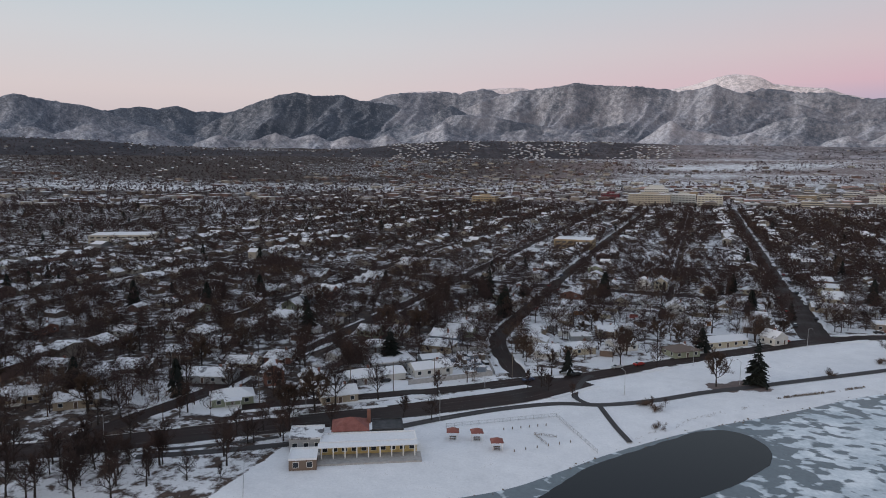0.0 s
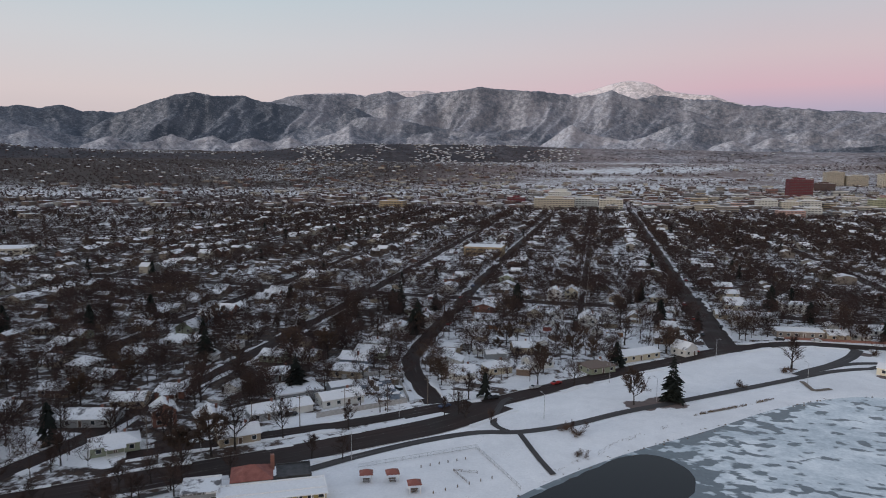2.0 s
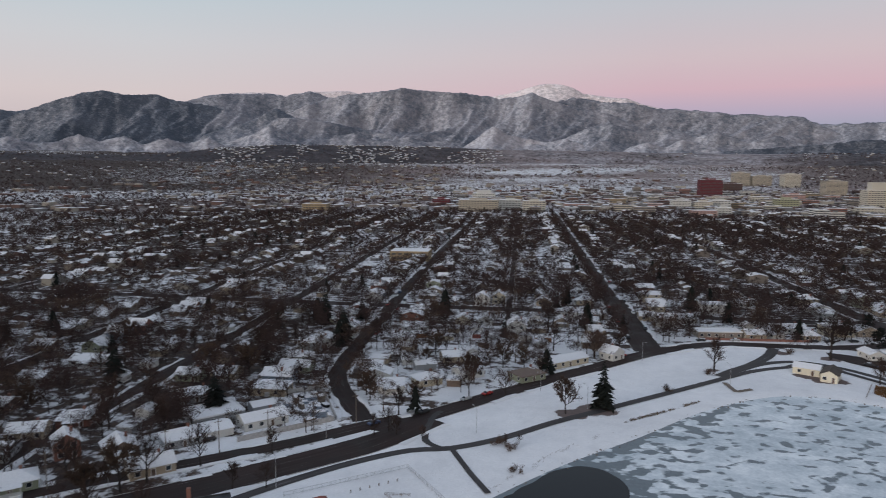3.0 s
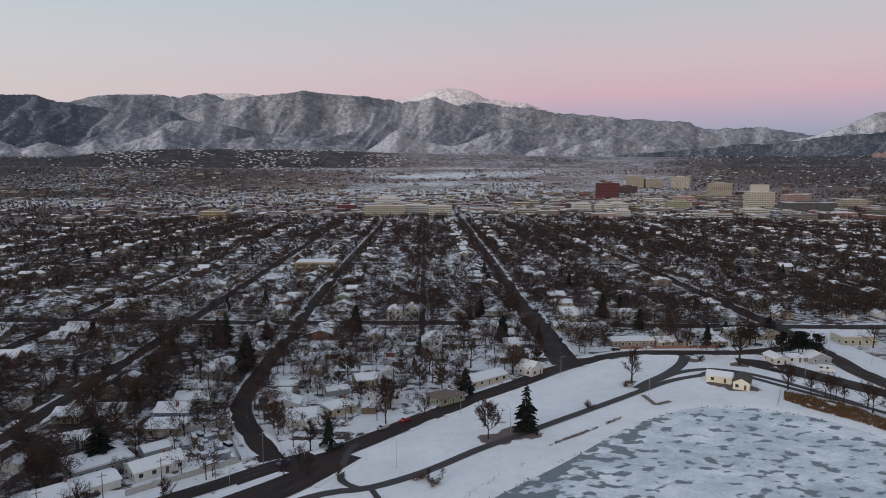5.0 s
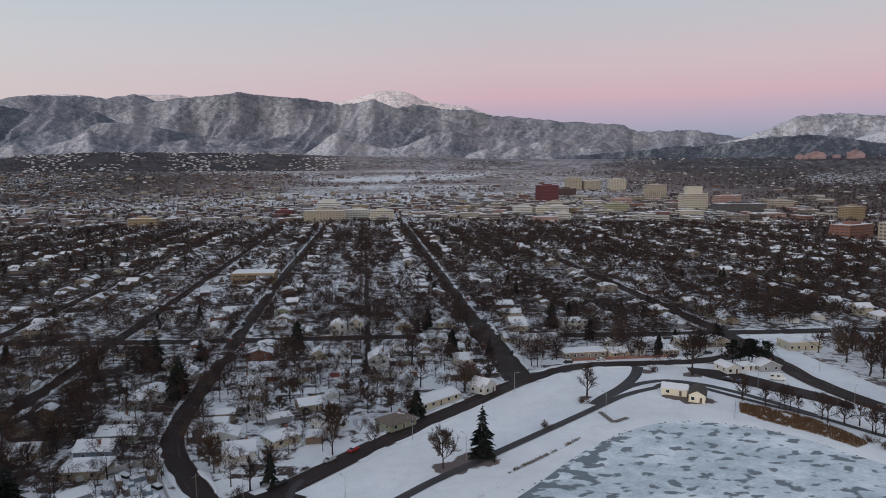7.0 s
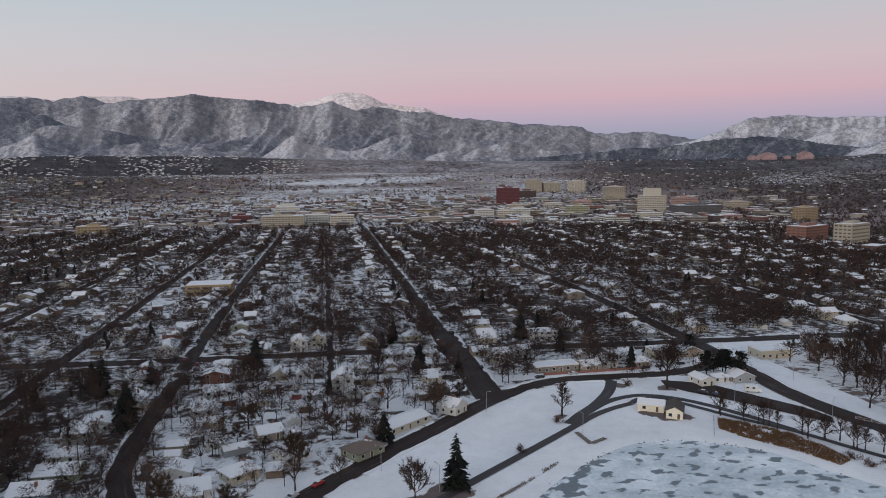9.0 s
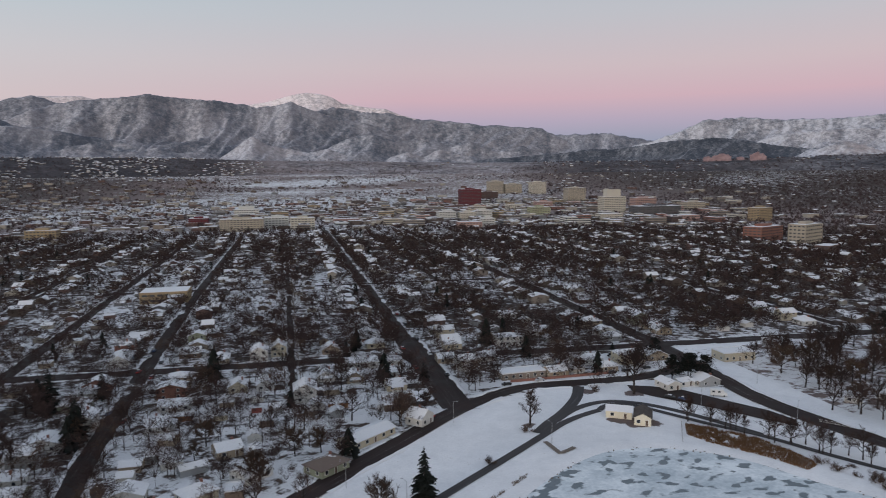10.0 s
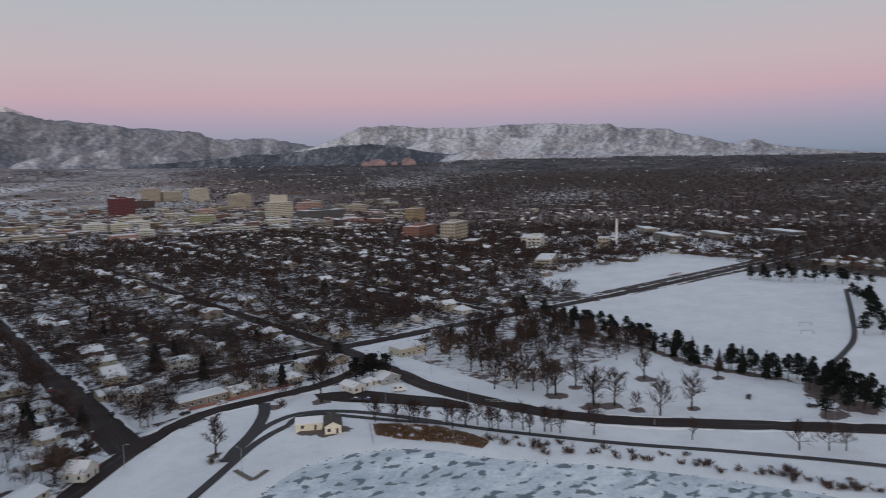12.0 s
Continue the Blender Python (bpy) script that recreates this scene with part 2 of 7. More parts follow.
M["roof_bare"] = mottled("bare_brown_roof", (0.048, 0.040, 0.034), (0.090, 0.074, 0.062), 0.6)
M["shelter"] = wall_material("siding_shelter", (0.78, 0.74, 0.60))
M["roof_red"] = mottled("red_tile_roof", (0.17, 0.06, 0.05), (0.27, 0.11, 0.09), 0.6)
M["trim"] = mottled("white_trim", (0.66, 0.66, 0.65), (0.78, 0.78, 0.76), 0.7, 0.6)
m_, n_, b_ = material("window_glass", 0.12)
b_.inputs["Base Color"].default_value = (0.025, 0.03, 0.038, 1)
b_.inputs["Specular IOR Level"].default_value = 0.5
M["glass"] = m_
M["office_glass"] = mottled("office_glass", (0.06, 0.062, 0.068), (0.12, 0.12, 0.122), 0.15, 0.25, relief=0.0)
M["door"] = mottled("painted_door", (0.085, 0.058, 0.045), (0.14, 0.095, 0.075), 1.0, 0.6)
M["bark"] = mottled("bark", (0.020, 0.016, 0.015), (0.052, 0.042, 0.038), 2.0, 0.95)


def twig_material(name, a, b2, island=False):
    m, n, b = material(name, 0.95)
    r = n.add("ShaderNodeNewGeometry").outputs["Random Per Island"] if island else n.add("ShaderNodeObjectInfo").outputs["Random"]
    r2 = n.add("ShaderNodeNewGeometry").outputs["Random Per Island"]
    f = speck(n, where(n), 0.06, 3.0)
    c = n.mix(n.math("ADD", n.math("MULTIPLY", r, 0.5), n.math("MULTIPLY", f, 0.5)), a, b2)
    n.link(n.mix(n.math("MULTIPLY", r2, 0.5), c, tuple(v * 0.55 for v in a)), b.inputs["Base Color"])
    return m


M["twig"] = twig_material("bare_twigs", (0.015, 0.0095, 0.009), (0.104, 0.065, 0.054))
M["twig_far"] = twig_material("far_twigs", (0.013, 0.0085, 0.0085), (0.102, 0.063, 0.056), True)
# haze over the plain is painted into these twigs: lighter and bluer
M["twig_haze"] = twig_material("distant_twigs", (0.036, 0.025, 0.027), (0.118, 0.081, 0.081), True)
M["russet"] = twig_material("russet_leaves", (0.045, 0.030, 0.024), (0.120, 0.078, 0.056))
M["needles"] = twig_material("conifer_needles", (0.006, 0.009, 0.008), (0.016, 0.020, 0.016))
M["reeds"] = twig_material("dry_reeds", (0.14, 0.075, 0.035), (0.22, 0.13, 0.065), True)
M["drygrass"] = twig_material("dry_grass", (0.11, 0.075, 0.048), (0.19, 0.135, 0.085), True)
M["pole"] = mottled("weathered_pole", (0.12, 0.10, 0.085), (0.2, 0.17, 0.145), 1.5, 0.9)
M["steel"] = mottled("galvanised_steel", (0.30, 0.31, 0.32), (0.45, 0.46, 0.47), 2.0, 0.5, metal=0.6)
M["rubber"] = mottled("rubber", (0.015, 0.015, 0.016), (0.03, 0.03, 0.03), 3.0, 0.85)
CARS = {"white": (0.6, 0.61, 0.62), "dark": (0.03, 0.032, 0.036), "silver": (0.34, 0.35, 0.36), "red": (0.30, 0.03, 0.03), "navy": (0.04, 0.06, 0.12)}
for k_, c_ in CARS.items():
    M["car_" + k_] = mottled("car_paint_" + k_, c_, tuple(v * 1.15 for v in c_), 0.6, 0.35, relief=0.0)


# ---------------------------------------------------------------- mesh helpers
def mesh_of(name, verts, faces, mats, slots=None, smooth=False):
    """A mesh from vertex and face lists (all faces of one corner count may be an array)."""
    me = bpy.data.meshes.new(name)
    if isinstance(faces, np.ndarray):
        v = np.asarray(verts, np.float32)
        k = faces.shape[1]
        me.vertices.add(len(v))
        me.vertices.foreach_set("co", v.ravel())
        me.loops.add(faces.size)
        me.loops.foreach_set("vertex_index", faces.ravel().astype(np.int32))
        me.polygons.add(len(faces))
        me.polygons.foreach_set("loop_start", np.arange(0, faces.size, k, dtype=np.int32))
        me.update(calc_edges=True)
        me.validate()
    else:
        me.from_pydata([tuple(map(float, v)) for v in verts], [], faces)
    for m in mats:
        me.materials.append(m)
    if slots is not None:
        me.polygons.foreach_set("material_index", np.asarray(slots, np.int32))
    if smooth:
        me.polygons.foreach_set("use_smooth", np.ones(len(me.polygons), bool))
    me.update()
    return me


class Shape:
    """Collects faces for one mesh."""

    def __init__(self):
        self.v, self.f, self.s = [], [], []

    def box(self, x0, x1, y0, y1, z0, z1, slot=0):
        k = len(self.v)
        self.v += [(x0, y0, z0), (x1, y0, z0), (x1, y1, z0), (x0, y1, z0), (x0, y0, z1), (x1, y0, z1), (x1, y1, z1), (x0, y1, z1)]
        self.f += [tuple(k + i for i in q) for q in ((3, 2, 1, 0), (4, 5, 6, 7), (0, 1, 5, 4), (1, 2, 6, 5), (2, 3, 7, 6), (3, 0, 4, 7))]
        self.s += [slot] * 6
        return self

    def poly(self, pts, slot=0):
        k = len(self.v)
        self.v += list(pts)
        self.f.append(tuple(range(k, k + len(pts))))
        self.s.append(slot)
        return self

    def slab(self, pts, t, slot=0):
        """A plate of thickness t under the polygon pts."""
        k, n = len(self.v), len(pts)
        self.v += list(pts) + [(x, y, z - t) for x, y, z in pts]
        self.f.append(tuple(range(k, k + n)))
        self.f.append(tuple(range(k + 2 * n - 1, k + n - 1, -1)))
        for i in range(n):
            j = (i + 1) % n
            self.f.append((k + i, k + n + i, k + n + j, k + j))
        self.s += [slot] * (n + 2)
        return self

    def tube(self, a, b, r0, r1, sides=3, slot=0, caps=True):
        a, b = Vector(a), Vector(b)
        d = (b - a).normalized()
        u = d.orthogonal().normalized()
        w = d.cross(u)
        k = len(self.v)
        for p, r in ((a, r0), (b, r1)):
            for i in range(sides):
                t = 2 * math.pi * i / sides
                self.v.append(tuple(p + (u * math.cos(t) + w * math.sin(t)) * r))
        for i in range(sides):
            j = (i + 1) % sides
            self.f.append((k + i, k + j, k + sides + j, k + sides + i))
        if caps:
            self.f.append(tuple(range(k + sides, k + 2 * sides)))
            self.f.append(tuple(range(k + sides - 1, k - 1, -1)))
        self.s += [slot] * (sides + (2 if caps else 0))
        return self

    def mesh(self, name, *mats, smooth=False):
        """Points that coincide are joined, so that the pieces of one part hang together."""
        seen, where_, pts = {}, [], []
        for p in self.v:
            key = (round(p[0], 3), round(p[1], 3), round(p[2], 3))
            if key not in seen:
                seen[key] = len(pts)
                pts.append(p)
            where_.append(seen[key])
        faces, slots = [], []
        for q, sl in zip(self.f, self.s):
            q = [where_[i] for i in q]
            if len(set(q)) == len(q):
                faces.append(q)
                slots.append(sl)
        return mesh_of(name, pts, faces, mats, slots, smooth)


def part(name, me, parent, label="", m=None):
    ob = new(name, me)
    ob.parent = parent
    if m is not None:
        ob.matrix_basis = m
    return tagged(ob, label) if label else ob


def empty(name, m):
    ob = new(name)
    ob.empty_display_size = 0.2
    ob.matrix_basis = m
    return ob


# value noise on arrays
_rng = np.random.RandomState(7)
_lat = _rng.rand(256, 256)


def vnoise(x, y):
    xi, yi = np.floor(x).astype(int), np.floor(y).astype(int)
    fx, fy = x - xi, y - yi
    fx, fy = fx * fx * (3 - 2 * fx), fy * fy * (3 - 2 * fy)
    g = lambda a, b: _lat[a % 256, b % 256]
    return (g(xi, yi) * (1 - fx) + g(xi + 1, yi) * fx) * (1 - fy) + (g(xi, yi + 1) * (1 - fx) + g(xi + 1, yi + 1) * fx) * fy


def fbm(x, y, octaves=5, gain=0.5):
    s, a, t = 0.0, 1.0, 0.0
    for k in range(octaves):
        s = s + a * vnoise(x * 2 ** k + 17.3 * k, y * 2 ** k + 9.1 * k)
        t += a
        a *= gain
    return s / t


def ridged(x, y, octaves=4, gain=0.5):
    s, a, t = 0.0, 1.0, 0.0
    for k in range(octaves):
        s = s + a * (1 - np.abs(2 * vnoise(x * 2 ** k + 31.7 * k, y * 2 ** k + 5.3 * k) - 1))
        t += a
        a *= gain
    return s / t


# ---------------------------------------------------------------- plan
def curve(pts, step=3.0):
    """A smooth line through the points (Catmull-Rom), resampled."""
    p = np.array(pts, float)
    p = np.vstack([2 * p[0] - p[1], p, 2 * p[-1] - p[-2]])
    res = []
    for i in range(1, len(p) - 2):
        n = max(2, int(np.linalg.norm(p[i + 1] - p[i]) / step))
        for t in np.arange(n) / n:
            a, b, c, d = p[i - 1], p[i], p[i + 1], p[i + 2]
            res.append(0.5 * (2 * b + (c - a) * t + (2 * a - 5 * b + 4 * c - d) * t * t + (3 * b - a - 3 * c + d) * t ** 3))
    res.append(p[-2])
    return np.array(res)


def far_from(line, x, y):
    """Distance of points to a polyline."""
    x, y = np.asarray(x, float), np.asarray(y, float)
    best = np.full(x.shape, 1e9)
    for a, b in zip(line[:-1], line[1:]):
        d = b - a
        t = np.clip(((x - a[0]) * d[0] + (y - a[1]) * d[1]) / (d @ d + 1e-9), 0, 1)
        best = np.minimum(best, np.hypot(x - a[0] - t * d[0], y - a[1] - t * d[1]))
    return best


def inside(poly, x, y):
    x, y = np.asarray(x, float), np.asarray(y, float)
    c = np.zeros(x.shape, bool)
    for (ax, ay), (bx, by) in zip(poly, np.roll(poly, -1, axis=0)):
        hit = (ay > y) != (by > y)
        c ^= hit & (x < (bx - ax) * (y - ay) / (by - ay + 1e-12) + ax)
    return c


SHORE = curve([(-62, 84), (-40, 104), (-27, 115.5), (-16, 131), (-4, 148.5), (18, 174), (44, 198.5), (70, 225), (95, 242.5), (113, 247.5), (131, 242),
               (147, 229), (161, 204), (184, 174), (201, 143.5), (214, 115), (228, 60), (232, -20), (200, -120), (100, -180), (-40, -170), (-120, -80),
               (-105, 20), (-62, 84)], 4.0)[:-1]
WATER = curve([(-20, 111.5), (-11, 134), (3, 153.5), (14, 168.5), (24, 175), (32, 171), (35.5, 161), (33, 151), (26, 139), (14, 124), (-4, 108), (-16, 104),
               (-20, 111.5)], 2.0)[:-1]
DRIVE = [(-52, 184), (-42, 191), (-31, 202), (-18, 216), (8, 244.5), (37, 273), (59, 295), (74, 307), (90, 317), (107, 322.5), (135, 322), (160, 323), (182, 330), (192, 340)]
AVENUE = [(-420, -130), (-300, -30), (-200, 58), (-152, 90), (-128, 109), (-107.2, 125.3), (-88.3, 140.2), (-74.8, 151), (-62.4, 162), (-51.4, 171.5), (-42.6, 179.2), (-36, 187), (-30, 196), (-24, 205.5)]
FRONTAGE = [(-122, 138), (-105.6, 149.5), (-80.6, 167.5), (-60, 183), (-46, 196), (-33, 206)]
STREET_B = [(200, 1900), (200, 700), (200.5, 420), (199.5, 365), (195.5, 318), (193, 285), (195.5, 262), (201, 238), (208.5, 218), (219.5, 199), (246.8, 166.5), (274, 136), (300, 104), (340, 50), (380, -20)]
CROSS = [(-900, 432), (-300, 405), (-100, 393), (38, 389), (135, 380), (277, 373.5), (388, 367.5), (491, 365), (643, 367), (900, 370), (1700, 385)]
PATH_P = [(-125, 96), (-103, 110), (-80, 128), (-58, 152.5), (-42, 168), (-27, 178.5), (-14.3, 182), (1, 192), (17, 207), (30, 217.5), (49, 233), (70, 250), (84, 261.5),
          (93, 269), (101, 275.5), (111.3, 281.5), (121, 285.5)]
PATH_E = [(99, 278.5), (110, 288), (121, 293.5), (131, 294.5), (141, 289), (149, 280), (158, 265), (167, 246)]
PATH_S = [(121, 285.5), (128, 291), (137, 288), (147, 273), (156, 259), (166.7, 244.7), (178.9, 221), (200.6, 185), (222.4, 154), (246.8, 115.6), (262, 80)]
PATH_Q = [(88, 268), (96, 277), (104, 284.5), (113, 295), (120, 305), (126, 317)]
PATH_SPUR = [(-17.6, 181.5), (-20.9, 183.7), (-23.5, 188), (-23.9, 196.4), (-22.9, 209.2), (-20.8, 213.1)]
PATH_DOCK = [(-14.2, 181), (-10, 171), (-6.5, 163), (-2, 154)]
LOT = [(148, 313), (157, 309), (168, 301), (178, 283), (187, 268), (190, 256), (186, 250), (180, 257), (170, 272), (160, 285), (151, 296), (146, 305)]
PARK = np.array([(-300, -60), (-152, 84), (-104, 124), (-60, 158), (-36, 180), (-27, 200), (8, 238), (37, 267), (62, 292), (85, 309), (107, 316), (145, 316), (158, 318),
                 (192, 296), (205, 372), (330, 362), (600, 352), (640, 330), (640, 80), (380, -60), (200, -200), (-200, -220)], float)
STREETS_X = [-476, -341, -206, -70.5, 66, 335, 470, 605, 740]
ALLEYS_X = [-408, -273, -138, -1, 133, 267, 402, 537]


def height(x, y):
    """Height of the land: flat by the lake, rising slowly to the foot of the mountains."""
    r = np.hypot(x, y)
    return 150 * np.clip((r - 1900) / 2000, 0, 1) ** 1.5 - 0.06 * np.clip(r - 4000, 0, 600)


# ---------------------------------------------------------------- ground
def axis_steps(lo, hi, fine, end):
    a = list(np.arange(lo, hi + 0.1, fine))
    s = fine
    while a[-1] < end:
        s = min(s * 1.18, 150)
        a.append(a[-1] + s)
    s = fine
    while a[0] > -end:
        s = min(s * 1.18, 150)
        a.insert(0, a[0] - s)
    return np.array(a)


def build_ground():
    xs, ys = axis_steps(-200, 420, 2.5, 4700), axis_steps(60, 420, 2.5, 4700)
    X, Y = np.meshgrid(xs, ys)
    lake = np.where(inside(SHORE, X, Y), -1, 1) * far_from(np.vstack([SHORE, SHORE[:1]]), X, Y)
    Z = height(X, Y)
    Z = Z + 0.5 * (fbm(X / 40, Y / 40, 3) - 0.5) * np.clip((lake - 4) / 20, 0, 1) * 0.6
    Z = np.where(lake < 3, np.clip(lake * 0.12, -1.6, 0.36) - 0.36, Z)
    nx = len(xs)
    i = np.arange(len(ys) - 1)[:, None] * nx + np.arange(nx - 1)[None]
    faces = np.stack([i, i + 1, i + nx + 1, i + nx], -1).reshape(-1, 4)
    me = mesh_of("ground", np.stack([X, Y, Z], -1).reshape(-1, 3), faces, [M["ground"]], smooth=True)
    field = inside(PARK, X, Y)
    snowy = np.where(field, 1.0, np.interp(np.hypot(X, Y), [0, 400, 620, 1100], [0.51, 0.51, 0.48, 0.45]) + 0.34 * (fbm(X / 160, Y / 160, 3) - 0.5))
    snowy = np.where(~field, snowy - 0.10 * np.clip((-80 - X) / 30, 0, 1) * np.clip((400 - np.hypot(X, Y)) / 80, 0, 1) - 0.08 * np.clip((X - 260) / 80, 0, 1), snowy)
    ahead_ = np.clip((np.hypot(X, Y) - 400) / 80, 0, 1) * np.clip((1250 - np.hypot(X, Y)) / 100, 0, 1)
    snowy = np.where(~field, snowy - 0.02 * ahead_ * np.clip((X + 110) / 60, 0, 1) - 0.03 * ahead_ * np.clip((-130 - X) / 80, 0, 1), snowy)
    snowy = np.where(field & (X < -92), 0.53, snowy)
    snowy = np.where((X > 215) & (X < 335) & (Y > 255) & (Y < 365), 0.52, snowy)
    snowy = np.where((np.hypot(X, Y) > 1100) & ~field, 0.49 + 0.34 * (fbm(X / 600 + 9, Y / 250 + 4, 3) - 0.5) - 0.10 * np.clip((np.hypot(X, Y) - 2000) / 500, 0, 1) * np.clip((-X - 200) / 400, 0, 1) - 0.12 * np.clip((X - 300) / 700, 0, 1), snowy)
    az = np.degrees(np.arctan2(X, Y))
    open_land = np.clip((np.hypot(X, Y) - 2200) / 400, 0, 1) * np.clip((az + 6) / 4, 0, 1) * np.clip((22 - az) / 5, 0, 1)
    snowy = snowy * (1 - open_land) + open_land * (0.50 + 0.5 * (fbm(X / 420 + 3, Y / 90 + 6, 3) - 0.5))
    snowy = np.where((X > 440) & (X < 690) & (Y > 384) & (Y < 468), 1.0, snowy)
    snowy = np.where((X > 690) & (X < 960) & (Y > 460) & (Y < 700), np.maximum(snowy, 0.60), snowy)
    for x0, x1, y0, y1, c in ((-52, 56, 228, 335, 0.545), (-60, 62, 316, 328, 1.0), (-66, 60, 340, 346, 0.8), (-66, 60, 362, 370, 0.75), (-66, 60, 296, 303, 0.75), (-47, -27, 203, 216, 1.0), (70, 166, 326, 335, 1.0), (-112, -72, 172, 182, 1.0), (-84, -50, 182, 222, 0.60), (205, 240, 330, 366, 0.6), (-25, 10, 226, 240, 0.8),
                              (-190, -120, 128, 150, 0.75), (150, 195, 326, 366, 0.8), (490, 720, 470, 520, 0.7)):
        snowy = np.where((X > x0) & (X < x1) & (Y > y0) & (Y < y1), np.maximum(snowy, c), snowy)
    # bare mulched ground under the single trees
    for cx, cy, cr in ((33, 222, 8), (24, 216, 6), (131, 268, 8), (124, 274, 6), (225, 236, 6), (226, 217, 6), (231, 212, 6), (273, 224, 6), (299, 201, 4), (145, 301, 5), (252, 187, 4), (127, 309, 4), (88, 277, 3), (312, 158, 13), (302, 142, 11), (322, 166, 9), (285, 145, 7), (234, 202, 4), (240, 238, 5)):
        near_ = np.hypot(X - cx, (Y - cy) * 1.2) / cr * (0.62 + 0.85 * fbm(X / 4 + cx, Y / 4 + cy, 2))
        snowy = np.minimum(snowy, np.clip(0.05 + 0.55 * near_ ** 2, 0, 1) + np.where(near_ > 1.3, 1, 0))
    row = far_from(curve([(338, 361), (330, 319), (327, 287), (324, 261), (318, 240), (311, 217), (313.5, 198), (317, 178.5)]), X, Y)
    snowy = np.minimum(snowy, np.clip(0.22 + row / 12, 0, 1) + np.where(row > 8, 1, 0) + 0.5 * np.clip(fbm(X / 9, Y / 9, 3) - 0.45, 0, 1))
    straw = np.clip((np.hypot(X, Y) - 1150) / 300, 0, 1) * np.clip((X + 900) / 500, 0, 1) * np.clip((1500 - X) / 500, 0, 1) * np.clip(0.2 + 1.1 * fbm(X / 420 + 2, Y / 170 + 8, 3), 0, 1)
    straw = np.maximum(straw, 0.9 * open_land)
    straw = np.where(field & (X > 0), np.maximum(straw, 0.55), straw)
    at = me.attributes.new("straw", "FLOAT", "POINT")
    at.data.foreach_set("value", straw.astype(np.float32).ravel())
    at = me.attributes.new("cover", "FLOAT", "POINT")
    at.data.foreach_set("value", snowy.astype(np.float32).ravel())
    tagged(new("ground", me), "snow lying patchily over dead grass and soil", "ground", kind="structure")


build_ground()


def sheet(name, outline, z, mat, label, category, kind="structure"):
    """A level sheet with a freely shaped outline."""
    bm = bmesh.new()
    loop = [bm.verts.new((x, y, z)) for x, y in outline]
    bm.faces.new(loop)
    me = bpy.data.meshes.new(name)
    bm.to_mesh(me)
    bm.free()
    me.materials.append(mat)
    ob = new(name, me)
    return tagged(ob, label, category, kind=kind)


def build_ice():
    xs, ys = np.arange(-140, 250, 3.0), np.arange(-200, 262, 3.0)
    X, Y = np.meshgrid(xs, ys)
    keep = (inside(SHORE, X, Y) | (far_from(np.vstack([SHORE, SHORE[:1]]), X, Y) < 8))
    bare = np.clip(1 - far_from(np.vstack([WATER, WATER[:1]]), X, Y) / 22, 0, 1)
    edge = far_from(SHORE[:60], X, Y)
    bare = np.maximum(bare, np.clip(1 - edge / 16, 0, 1) * np.clip((100 - X) / 60, 0, 1))
    nx = len(xs)
    i = (np.arange(len(ys) - 1)[:, None] * nx + np.arange(nx - 1)[None])
    ok = keep[:-1, :-1] & keep[1:, :-1] & keep[:-1, 1:] & keep[1:, 1:]
    faces = np.stack([i, i + 1, i + nx + 1, i + nx], -1)[ok]
    me = mesh_of("lake_ice", np.stack([X, Y, np.full(X.shape, -0.36)], -1).reshape(-1, 3), faces, [M["ice"]])
    at = me.attributes.new("bare", "FLOAT", "POINT")
    at.data.foreach_set("value", bare.astype(np.float32).ravel())
    tagged(new("lake_ice", me), "frozen lake with wind-blown snow and grey bare patches", "ice", kind="structure")


build_ice()
sheet("water", [(x + 0.9 * (vnoise(np.array(x * .3), np.array(y * .3)) - .5), y + 0.9 * (vnoise(np.array(y * .3), np.array(x * .3)) - .5)) for x, y in WATER], -0.33, M["water"],
      "dark open water in a hole in the lake ice", "water")


# ---------------------------------------------------------------- mountains
FOOT = [(-60, 190), (-53, 190), (-47, 180), (-42, 150), (-36, 135), (-31, 132), (-27, 150), (-24, 180), (-20, 200), (-12, 202), (-6, 195), (-2, 185), (4, 178), (12, 165),
        (18, 158), (24, 158), (34, 158), (45, 176), (62, 164), (72, 150), (112, 146)]
